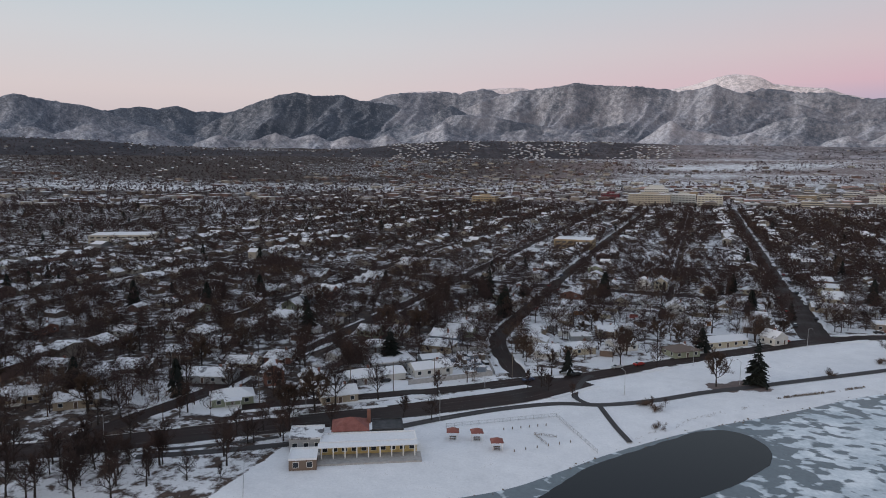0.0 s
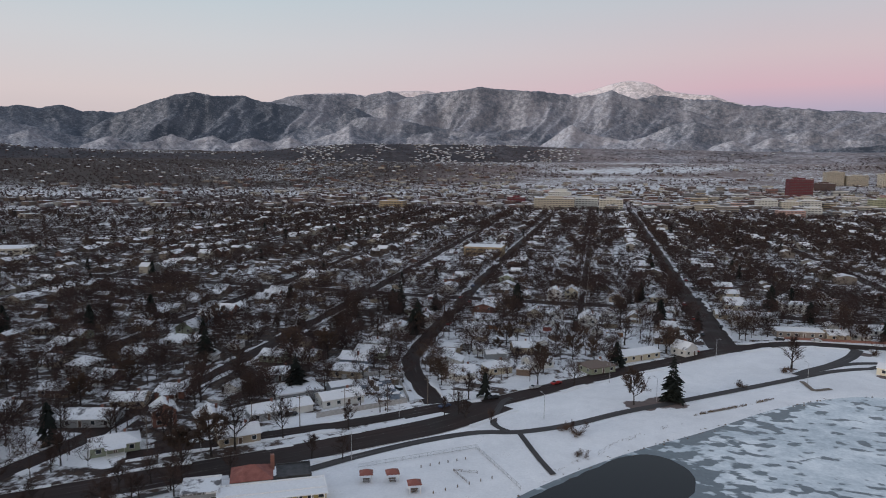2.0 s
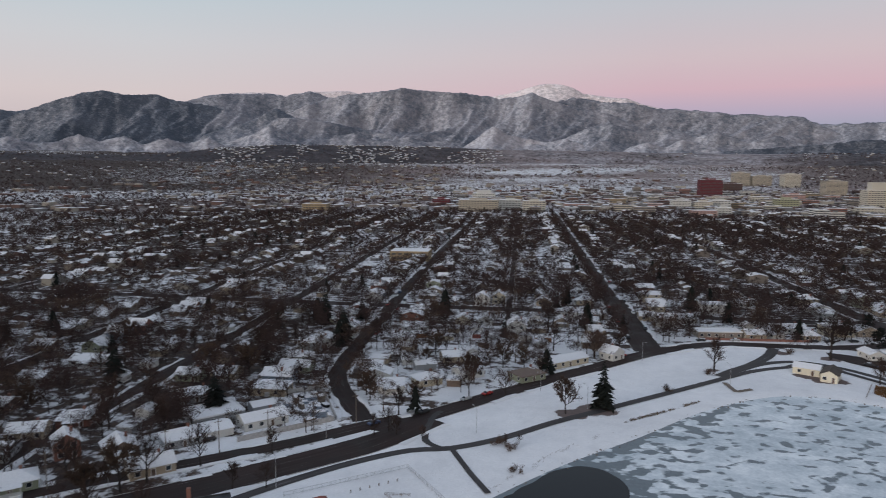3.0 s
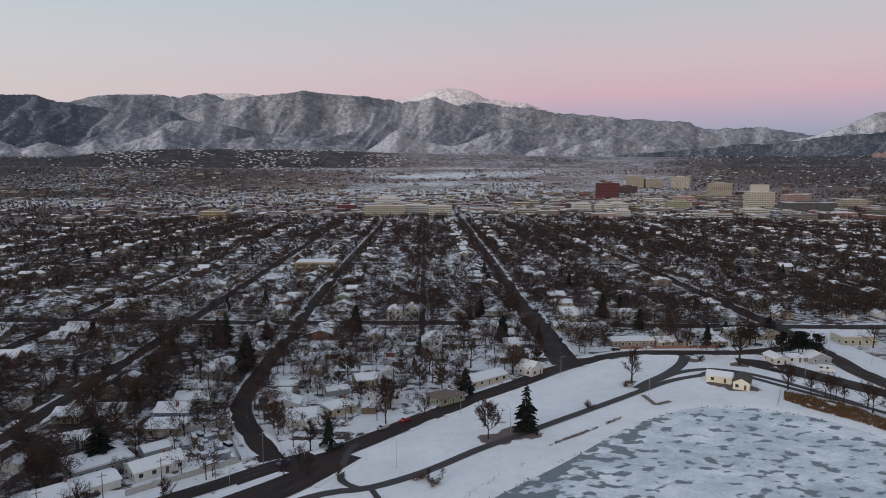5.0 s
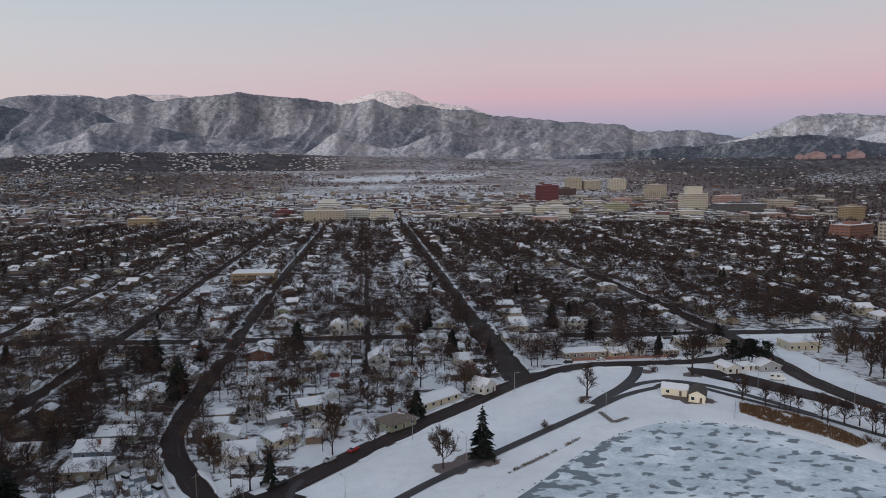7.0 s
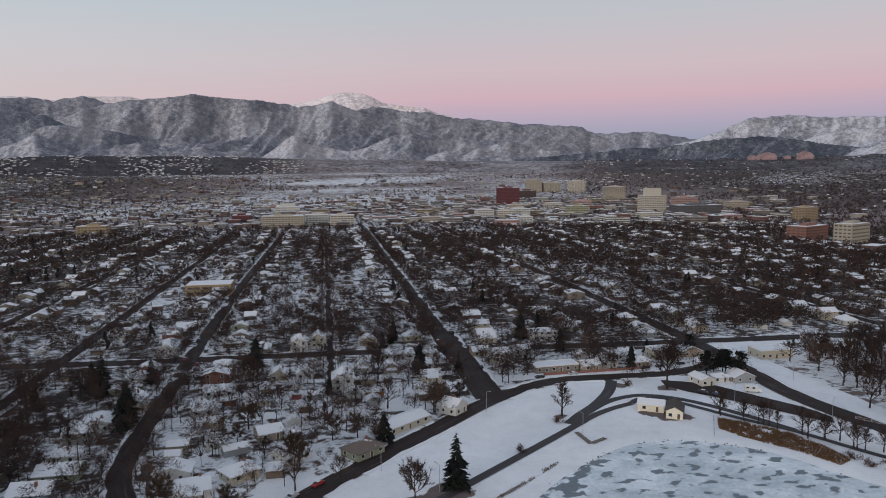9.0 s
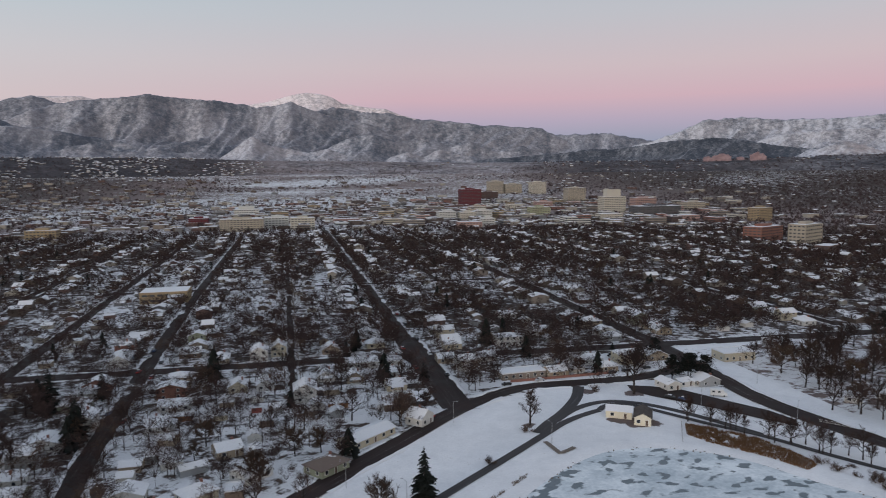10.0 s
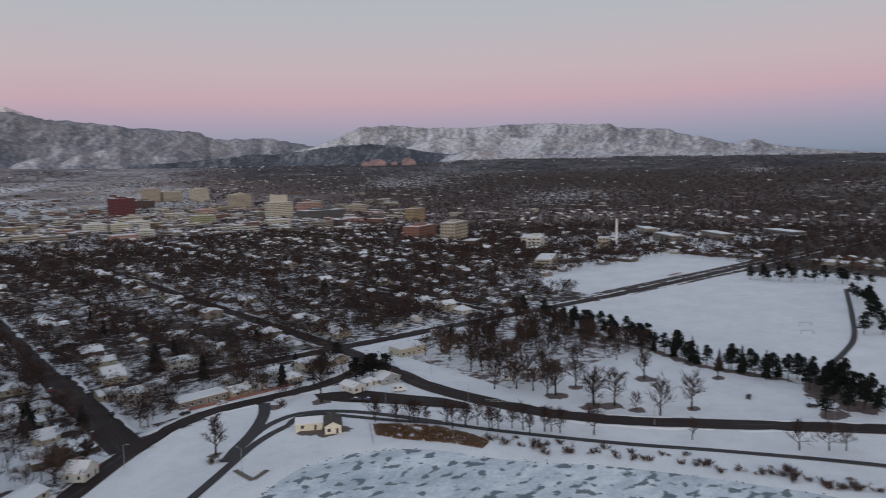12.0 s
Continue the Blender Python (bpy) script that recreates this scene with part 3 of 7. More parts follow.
# ranges one behind the other: distance of the crest, azimuths and heights along it, depth of the gullies, their slant, snow that has stayed, warmth of the rock
# snow share and rock tone also paint in slight haze between the ranges
RANGES = [
    (4790, [(-25, 480), (-23, 522), (-20.5, 530), (-19, 512), (-17.2, 542), (-15.5, 545), (-14, 552), (-12.6, 520)], 0.03, 0.2, 0.84, 0.7, "snow"),
    (4800, [(-3.4, 490), (-2.2, 531), (-0.8, 548), (0.3, 575), (1.5, 600), (2.3, 606), (3.2, 600), (4.0, 582), (4.9, 541), (6.5, 520), (8.3, 508), (9.7, 466), (11.1, 440), (12.5, 420)], 0.05, 0.5, 0.92, 0.7, "snow"),
    (4640, [(-47.5, 350), (-45.8, 367), (-43.9, 388), (-42.7, 377), (-41.1, 404), (-39.9, 370), (-37.2, 374), (-34, 359)], 0.35, -0.4, 0.26, -0.3, "hills"),
    (4620, [(-27.4, 440), (-25.6, 485), (-23.9, 516), (-22.4, 518), (-20.3, 520), (-18.9, 513), (-17.9, 535), (-17.1, 548), (-15.8, 514), (-14.2, 486)], 0.40, 0.5, 0.46, 0.35, "hills"),
    (4600, [(-0.5, 440), (2, 480), (4.2, 516), (7.0, 483), (8.8, 480), (10.2, 446), (12.0, 436), (14.2, 422), (16.4, 396), (17.7, 398), (18.9, 384), (20.7, 380), (22.3, 320), (23.7, 255)], 0.62, 1.0, 0.52, 0.45, "hills"),
    (4650, [(20.6, 309), (22.3, 332), (23.5, 334), (25.8, 338), (27.8, 312), (29.6, 282)], 0.4, 0.3, 0.50, 0.3, "hills"),
    (4480, [(-38.5, 321), (-37.2, 372), (-35.5, 430), (-33.6, 482), (-32.3, 506), (-30.6, 484), (-28.6, 497), (-27.2, 462), (-25.6, 448), (-24.2, 432), (-23.2, 402), (-22.6, 345), (-21.6, 305)], 0.55, 0.8, 0.34, -0.35, "hills"),
    (4420, [(-19.6, 374), (-17.3, 460), (-15.6, 505), (-13.3, 537), (-10.7, 559), (-9.6, 576), (-8.1, 562), (-6.3, 551), (-4.5, 546), (-2.7, 526), (-1.8, 511), (-0.6, 520), (0.9, 547), (2.1, 508),
            (3.8, 462), (5.6, 430), (7.0, 412), (9.3, 322), (12.0, 258)], 0.60, 0.55, 0.51, 0.45, "hills"),
    (4330, [(28, 255), (29.6, 285), (31.3, 330), (33.2, 397), (36.0, 408), (38.6, 388), (40.7, 380), (42.8, 388), (45.0, 394), (47.3, 398), (49.5, 394), (51.5, 378), (53.2, 384), (53.9, 356), (56.1, 346), (57.6, 340), (58.2, 314),
            (60.2, 280), (62.0, 234), (63.6, 262), (64.9, 226), (67.9, 186), (72, 158)], 0.55, 0.7, 0.80, 0.4, "hills"),
    (4230, [(-56, 395), (-53.5, 398), (-52.0, 432), (-49.5, 402), (-47.5, 385), (-45.7, 342), (-43.8, 289), (-40.6, 233), (-37.7, 180), (-35.5, 140)], 0.60, 0.4, 0.46, 0.15, "hills"),
    (4180, [(-25.0, 269), (-21.5, 360), (-20.5, 408), (-19.7, 434), (-18.8, 400), (-17.6, 354), (-16.0, 296)], 0.5, -0.6, 0.34, 0.1, "hills"),
    (4090, [(-19.6, 375), (-16.7, 372), (-13.8, 326), (-11.7, 300), (-9.9, 262), (-8.2, 224)], 0.6, 0.7, 0.44, 0.3, "hills"),
    (4060, [(3, 240), (5.5, 330), (7.2, 352), (9.4, 300), (11.6, 330), (13.6, 262), (15.2, 300), (17.4, 232), (19.4, 270), (21.4, 205)], 0.6, 0.9, 0.56, 0.4, "hills"),
    (4010, [(36, 240), (38.2, 300), (40.2, 318), (43, 330), (46, 312), (49, 322), (52, 270), (55, 262), (58, 220), (61, 180)], 0.5, 1.0, 0.86, 0.6, "hills"),
    (3960, [(-23.5, 217), (-21.2, 285), (-20.3, 340), (-19.2, 290), (-18.2, 242)], 0.45, 0.3, 0.58, 0.5, "hills"),
    (3950, [(-16.5, 225), (-15, 262), (-13.6, 292), (-12.6, 250), (-10.4, 240), (-9.2, 268), (-7.6, 232), (-6, 248), (-4.9, 226)], 0.5, 0.5, 0.52, 0.5, "hills"),
    (3940, [(-4.4, 216), (-3.2, 285), (-2.2, 338), (-0.9, 280), (0.6, 262), (2.2, 232), (3.6, 262), (5, 224)], 0.35, 0.5, 0.68, 0.9, "hills"),
    (3920, [(8.6, 200), (10.0, 238), (11.4, 204), (12.6, 252), (14.0, 226), (15.2, 196)], 0.4, 0.5, 0.70, 0.7, "hills"),
    (3900, [(-40, 178), (-38.4, 232), (-37, 196), (-35.4, 205), (-34, 252), (-32.6, 212), (-31, 248), (-29.6, 200), (-28, 236), (-26.4, 206), (-25, 246), (-23.6, 196)], 0.5, 0.5, 0.66, 0.7, "hills"),
    (3900, [(-55, 200), (-51, 262), (-49.6, 215), (-47.2, 290), (-45.4, 206), (-43.4, 258), (-41.6, 190)], 0.5, 0.5, 0.64, 0.4, "hills"),
    (3890, [(15.6, 180), (19.9, 202), (22.7, 218), (24.7, 240), (26.7, 236), (28.5, 254), (30.0, 272), (31.4, 284), (34.1, 292), (36, 275), (38.6, 236), (40.6, 216), (42.8, 200), (47.3, 190), (54, 182), (62, 165), (72, 152)], 0.50, 0.7, 0.36, -0.6, "hills"),
    (3800, [(40.2, 180), (41.4, 232), (42.6, 262), (43.6, 238), (45.2, 186)], 0.35, 0.3, 0.86, 1.0, "hills"),
]


def build_mountains():
    az = np.arange(-60, 112.01, 0.125)
    rr = np.r_[np.arange(3260, 3700, 22.0), np.arange(3700, 4500, 8.5), np.arange(4500, 4860, 14.0)]
    A, R = np.meshgrid(az, rr)
    foot = np.interp(A, *zip(*FOOT))
    low = 90 + (foot - 90) * 3800 / 4500
    tang = np.radians(A) * 4200
    wx = 150 * (fbm(tang / 420 + 3, R / 420, 3) - 0.5)
    z = low - 30
    kept, warm, gully = np.full(A.shape, 0.3), np.zeros(A.shape), np.zeros(A.shape)
    slot = np.zeros(A.shape, int)
    for k, (far, crest, deep, slant, snow, tone, kind) in enumerate(RANGES):
        a0, a1 = crest[0][0], crest[-1][0]
        line = [(a0 - 2.5, crest[0][1] - 130)] + crest + [(a1 + 2.5, crest[-1][1] - 130)]
        h = np.interp(A, *zip(*line), left=-400, right=-400)
        rough = 17 if 24 < a0 + 4 and 4200 < far < 4500 else 9
        h = h + (fbm(A * 1.9 + 7 * k, A * 0 + k, 4, 0.55) - 0.5) * rough
        far_ = far + 110 * (fbm(A / 2.6 + 5 * k, A * 0 + 1.7 * k, 3) - 0.5) * (kind != "snow")
        top = 90 + (h - 90) * far_ / 4500
        d = far_ - R
        rise = np.clip(top - low, 0, None)
        t = np.clip(d / np.minimum(far_ - 3690, rise / 0.68 + 40), 0, 1.4)
        u = tang + wx + slant * d
        broad = ridged(u / 250 + 13 * k, d / 700 + k, 2, 0.4)
        mid = ridged((u + 0.5 * wx) / 92 + 5 * k, d / 300 + 2 * k, 3, 0.5)
        cut = 0.62 * (1 - broad) + 0.38 * (1 - mid)
        bow = np.clip(4 * t * (1.1 - t), 0, 1)
        face = top - rise * t ** 0.92 - deep * rise * bow * cut * 1.1 - 14 * np.clip(t * 6, 0, 1) * (1 - ridged(u / 34, d / 60 + k, 2))
        face = np.where(d < 0, top + d * 0.9, face)
        win = face > z
        z = np.where(win, face, z)
        kept, warm, gully = np.where(win, snow, kept), np.where(win, tone, warm), np.where(win, cut - 0.4, gully)
        slot = np.where(win, 1 if kind == "snow" else 0, slot)
    land = 150 * (np.clip(R - 1900, 0, None) / 2000) ** 1.5
    e = np.clip((R - 3280) / 440, 0, 1)
    e = e * e * (3 - 2 * e)
    near = R < 3720
    z = np.where(near, np.maximum(np.where(R > 3640, z, -99), (land - 6) * (1 - e) + low * e + 5 * (fbm(tang / 90, R / 90, 3) - 0.5)), z)
    near = near & (z < low + 6)
    X, Y = R * np.sin(np.radians(A)), R * np.cos(np.radians(A))
    n = len(az)
    i = np.arange(len(rr) - 1)[:, None] * n + np.arange(n - 1)[None]
    faces = np.stack([i, i + 1, i + n + 1, i + n], -1)[:, :, ::-1].reshape(-1, 4)
    slots = np.where(near, 2, slot)[:-1, :-1].ravel()
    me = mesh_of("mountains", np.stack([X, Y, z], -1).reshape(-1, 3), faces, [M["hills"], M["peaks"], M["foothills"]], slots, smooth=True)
    aspect = np.gradient(z, axis=1) / (np.radians(0.125) * R)
    # snow shifts by slope side and gully, partly painting in light and shade
    kept = kept + np.clip(aspect * 0.40, -0.24, 0.24) - np.clip(gully, -0.3, 0.4) * 0.22 + 0.12 * (fbm(tang / 260, R / 190, 4) - 0.5)
    flat = np.interp(A, [-60, -4, 0, 18, 24, 40, 60, 112], [0.12, 0.12, 0.62, 0.66, 0.18, 0.42, 0.28, 0.16]) + 0.8 * (fbm(tang / 210, R / 45, 4) - 0.5)
    kept = np.where(near, flat, kept)
    warm = np.where(near, np.interp(A, [-60, -6, 0, 18, 24, 112], [0.1, 0.15, 1.0, 1.0, 0.2, 0.1]), warm)
    for key, val in (("cover", kept), ("warm", warm)):
        at = me.attributes.new(key, "FLOAT", "POINT")
        at.data.foreach_set("value", val.astype(np.float32).ravel())
    tagged(new("mountains", me), "wooded mountain range dusted with snow below a white peak", "mountains", kind="structure")


build_mountains()


# ---------------------------------------------------------------- roads
def ribbon_mesh(name, line, width, z, mat, wobble=0.0, thick=0.0, gaps=0.0, ok=None):
    d = np.gradient(line, axis=0)
    d /= np.linalg.norm(d, axis=1, keepdims=True) + 1e-9
    nrm = np.stack([d[:, 1], -d[:, 0]], -1)
    along = np.r_[0, np.cumsum(np.linalg.norm(np.diff(line, axis=0), axis=1))]
    zz = height(line[:, 0], line[:, 1]) + z
    w = width / 2 + (wobble * (fbm(along / 6, along * 0 + line[0, 0], 3) - 0.5) if wobble else 0)
    w2 = width / 2 + (wobble * (fbm(along / 6, along * 0 + 7 + line[0, 1], 3) - 0.5) if wobble else 0)
    if np.isscalar(w):
        w = w2 = np.full(len(line), width / 2)
    L, Rr = line + nrm * w[:, None], line - nrm * w2[:, None]
    n = len(line)
    if thick:
        # a body with sides: bottom left, top left, top right, bottom right
        ins = min(0.25 * width, thick)
        Li, Ri = line + nrm * (w - ins)[:, None], line - nrm * (w2 - ins)[:, None]
        rows = [np.c_[L, zz - 0.25], np.c_[Li, zz + thick], np.c_[Ri, zz + thick], np.c_[Rr, zz - 0.25]]
        us = [0, 0, width, width]
    else:
        rows = [np.c_[L, zz], np.c_[Rr, zz]]
        us = [0, width]
    k = len(rows)
    v = np.stack(rows, 1).reshape(-1, 3)
    i = (np.arange(n - 1)[:, None] * k + np.arange(k - 1)[None])
    f = np.stack([i, i + 1, i + k + 1, i + k], -1).reshape(-1, 4)[:, ::-1]
    f = f[:, ::-1].copy()
    if ok is not None:
        f = f.reshape(n - 1, k - 1, 4)
        good = ok[:-1] & ok[1:]
        if gaps:
            good &= fbm(along[:-1] / 9 + line[0, 0], along[:-1] * 0 + line[0, 1], 3) > gaps
        f = f[good].reshape(-1, 4)
    elif gaps:
        keep = np.repeat(fbm(along[:-1] / 9 + line[0, 0], along[:-1] * 0 + line[0, 1], 3) > gaps, k - 1)
        f = f[keep]
    me = mesh_of(name, v, f, [mat])
    uv = me.uv_layers.new(name="UVMap")
    us = np.tile(np.array(us, float), n)
    vs = np.repeat(along, k)
    idx = f.ravel()
    uv.data.foreach_set("uv", np.stack([us[idx], vs[idx]], -1).astype(np.float32).ravel())
    return me


def road(name, pts, width, z, mat, label, category="road", step=4.0, **k):
    return tagged(new(name, ribbon_mesh(name, curve(pts, step), width, z, mat, **k)), label, category, kind="structure")


def offset(line, by):
    d = np.gradient(line, axis=0)
    d /= np.linalg.norm(d, axis=1, keepdims=True)
    return line + np.stack([d[:, 1], -d[:, 0]], -1) * by


ROADS = []          # lines and half widths to be kept free


EDGES = []          # kerbs and ploughed snow, laid once all roads are known


def street(pts, width, z=0.10, label="dark wet asphalt street between snowy verges", banks=True, kerb=True, step=4.0, mat="asphalt"):
    road("road", pts, width, z, M[mat], label, step=step)
    line = curve(pts, step)
    ROADS.append((line[::3] if len(line) > 12 else line, width / 2))
    EDGES.append((line, width, len(ROADS) - 1, banks, kerb))


def lay_edges():
    for line, width, own, banks, kerb in EDGES:
        for sgn in (-1, 1):
            for want, off_, label, cat in ((kerb, 0.12, "pale concrete kerb along the street", "kerb"), (banks, 0.75, "uneven ploughed snow along the street", "snow")):
                if not want:
                    continue
                side_ = offset(line, sgn * (width / 2 + off_))
                ok = np.ones(len(side_), bool)
                for k, (other, half) in enumerate(ROADS):
                    if k != own:
                        ok &= far_from(other, side_[:, 0], side_[:, 1]) > half + 0.4
                if cat == "kerb":
                    me = ribbon_mesh("kerb", side_, 0.24, 0.12, M["concrete"], thick=0.1, ok=ok)
                else:
                    me = ribbon_mesh("snow_bank", side_, 2.0, 0.10, M["bank"], wobble=3.4, thick=0.17, gaps=0.46, ok=ok)
                tagged(new(me.name, me), label, cat, kind="structure" if cat == "kerb" else "stuff")


street(DRIVE, 8.6, 0.10, "dark wet park drive along the snowy shore")
street(AVENUE, 12.5, 0.13, "wide dark wet avenue beside the park")
street(FRONTAGE, 6.5, 0.118, "narrow dark frontage road", kerb=False)
street(STREET_B, 10.5, 0.16, "dark asphalt road curving through the snowy park")
street(CROSS, 11.0, 0.20, "dark cross street with snowy edges")
street([(-46, 201), (-53, 214.5), (-61, 230), (-67.5, 247), (-70.3, 268), (-71, 305), (-71.5, 345), (-72.5, 420), (-73, 600), (-70.5, 800), (-66, 1150)], 7.8, 0.08)
street([(66, 303), (65.5, 430)], 14.0, 0.08, "broad dark street running towards downtown")
street([(65.5, 430), (66, 700), (68, 1250)], 8.6, 0.075, "dark street between old trees, running towards downtown")
street([(-0.5, 330), (0, 600), (0.4, 1150)], 4.0, 0.06, "narrow dark alley between backyards", kerb=False)
street([(-150, 100), (-145.5, 125), (-142, 150), (-143, 186), (-139, 214), (-137, 420), (-138, 1000)], 7.5, 0.07, kerb=False)
for sx in (-476, -341, -206):
    street([(sx, 230 if sx > -300 else 60), (sx, 600), (sx + 4, 1150)], 8.0, 0.07, kerb=False, step=12)
for sx in (335, 470, 605, 740):
    street([(sx, 392 if sx < 440 else 480), (sx, 700), (sx, 1400)], 9.0, 0.07, kerb=False, step=12)
street([(133, 392), (133, 640), (134, 1100)], 4.0, 0.05, "narrow snowy alley", kerb=False, banks=False, step=8)
for sy in (640, 900, 1150):
    street([(-900, sy + 30), (0, sy), (900, sy - 20)], 9.0, 0.18, kerb=False, step=15)
road("path", PATH_P, 3.4, 0.09, M["path"], "dark asphalt footpath through the snow", "path")
road("path", PATH_E, 3.6, 0.075, M["path"], "asphalt footpath past the shelter", "path")
road("path", PATH_S, 3.0, 0.11, M["path"], "asphalt shore path through the snow", "path")
road("path", PATH_Q, 5.0, 0.06, M["path"], "service drive through the snowy park", "path")
road("path", [(-122.4, 101.9), (-112.7, 108.5), (-104.8, 114.5), (-97.1, 121.4)], 1.8, 0.17, M["path"], "narrow pavement beside the avenue", "path")
road("path", PATH_SPUR, 2.2, 0.17, M["path"], "short asphalt link path", "path")
road("path", [(588, 250), (484, 209), (421, 186), (378, 177), (353, 172.5), (328, 158), (303, 126)], 3.2, 0.2, M["path"], "asphalt path round the playing field", "path", step=8)
road("path", PATH_DOCK, 1.8, 0.17, M["path"], "narrow path down to the water", "path")
for pts in (PATH_P, PATH_E, PATH_S, PATH_Q):
    ROADS.append((curve(pts, 6), 2.0))
lay_edges()
sheet("verge", [(-39, 192), (-46, 184.6), (-53, 178), (-60, 171.8), (-68, 164.8), (-74, 160.5), (-72, 163.5), (-62, 174), (-55, 181), (-48, 187.6), (-42, 193)], 0.2, M["bank"], "snowy verge between the avenue and the frontage road", "verge")
sheet("car_park", LOT, 0.14, M["asphalt"], "dark wet car park at the park road", "car park")


# a map of how far each place is from the nearest road edge, in cells of 2 m
GX, GY, CELL = -1300.0, -320.0, 2.0
CLEAR = np.full((1010, 1520), 30.0, np.float32)


def map_roads():
    for line, half in ROADS:
        pts = [line[0]]
        for a, b in zip(line[:-1], line[1:]):
            n = max(1, int(np.linalg.norm(b - a) / 2))
            pts += [a + (b - a) * (k + 1) / n for k in range(n)]
        k = int((half + 14) / CELL)
        for x, y in pts:
            i, j = int((y - GY) / CELL), int((x - GX) / CELL)
            i0, i1, j0, j1 = max(i - k, 0), min(i + k + 1, CLEAR.shape[0]), max(j - k, 0), min(j + k + 1, CLEAR.shape[1])
            if i1 <= i0 or j1 <= j0:
                continue
            yy = GY + np.arange(i0, i1)[:, None] * CELL - y
            xx = GX + np.arange(j0, j1)[None] * CELL - x
            win = CLEAR[i0:i1, j0:j1]
            np.minimum(win, np.sqrt(xx * xx + yy * yy) - half, out=win)


map_roads()


def road_gap(x, y):
    i, j = int((y - GY) / CELL), int((x - GX) / CELL)
    return float(CLEAR[i, j]) if 0 <= i < CLEAR.shape[0] and 0 <= j < CLEAR.shape[1] else 30.0


PX, PY = np.meshgrid(np.arange(-1300, 1740, CELL), np.arange(-320, 1700, CELL))
IN_PARK = inside(PARK, PX, PY)


def in_park(x, y):
    i, j = int((y + 320) / CELL), int((x + 1300) / CELL)
    return bool(IN_PARK[i, j]) if 0 <= i < IN_PARK.shape[0] and 0 <= j < IN_PARK.shape[1] else False


# ---------------------------------------------------------------- trees
def unit(rng):
    return Vector((rng.gauss(0, 1), rng.gauss(0, 1), rng.gauss(0, 1))).normalized()


def bare_tree_meshes(seed, h, spread, twigs, width, limbs=7, forks=5, mat="twig", up=0.55):
    """Trunk with limbs, and a crown of forked branches and fine twigs."""
    rng = random.Random(seed)
    t, c = Shape(), Shape()
    fork = h * rng.uniform(0.13, 0.20)
    lean = Vector((rng.uniform(-.05, .05), rng.uniform(-.05, .05), 1)).normalized()
    t.tube((0, 0, -0.3), lean * fork, 0.026 * h, 0.020 * h, 6)
    top = lean * h * 0.8
    t.tube(lean * fork, top, 0.018 * h, 0.004 * h, 4)
    for i in range(limbs):
        a = 2.4 * i + rng.uniform(-.4, .4)
        f = 0.82 * (i + rng.uniform(0, .8)) / limbs
        base = (lean * fork).lerp(top, f)
        d = Vector((math.cos(a), math.sin(a), rng.uniform(0.45, 1.0) * (up / 0.55) * (0.7 + 0.9 * f))).normalized()
        ln = h * spread * rng.uniform(0.75, 1.15) * (1 - 0.62 * f)
        mid = base + d * ln * 0.5
        end = mid + (d + Vector((0, 0, 0.35)) + unit(rng) * 0.2).normalized() * ln * 0.55
        t.tube(base, mid, 0.011 * h, 0.007 * h, 4)
        t.tube(mid, end, 0.007 * h, 0.002 * h, 3)
        for j in range(forks):
            s = base.lerp(mid, rng.uniform(.4, 1)) if j < forks // 2 else mid.lerp(end, rng.uniform(0, 1))
            d2 = (d + unit(rng) * 0.9 + Vector((0, 0, 0.35))).normalized()
            l2 = ln * rng.uniform(0.35, 0.6)
            e2 = s + d2 * l2
            c.tube(s, e2, 0.0045 * h, 0.0012 * h, 3, caps=False)
            for k in range(twigs):
                p = s.lerp(e2, rng.uniform(0.15, 1.05))
                d3 = (d2 + unit(rng) * 1.1 + Vector((0, 0, 0.25))).normalized()
                l3 = h * rng.uniform(0.055, 0.13)
                w = unit(rng).cross(d3).normalized() * width * rng.uniform(.6, 1.3)
                q = p + d3 * l3
                c.poly([tuple(p - w), tuple(p + w), tuple(q + w * .25)])
    return t.mesh("trunk", M["bark"]), c.mesh("crown", M[mat])


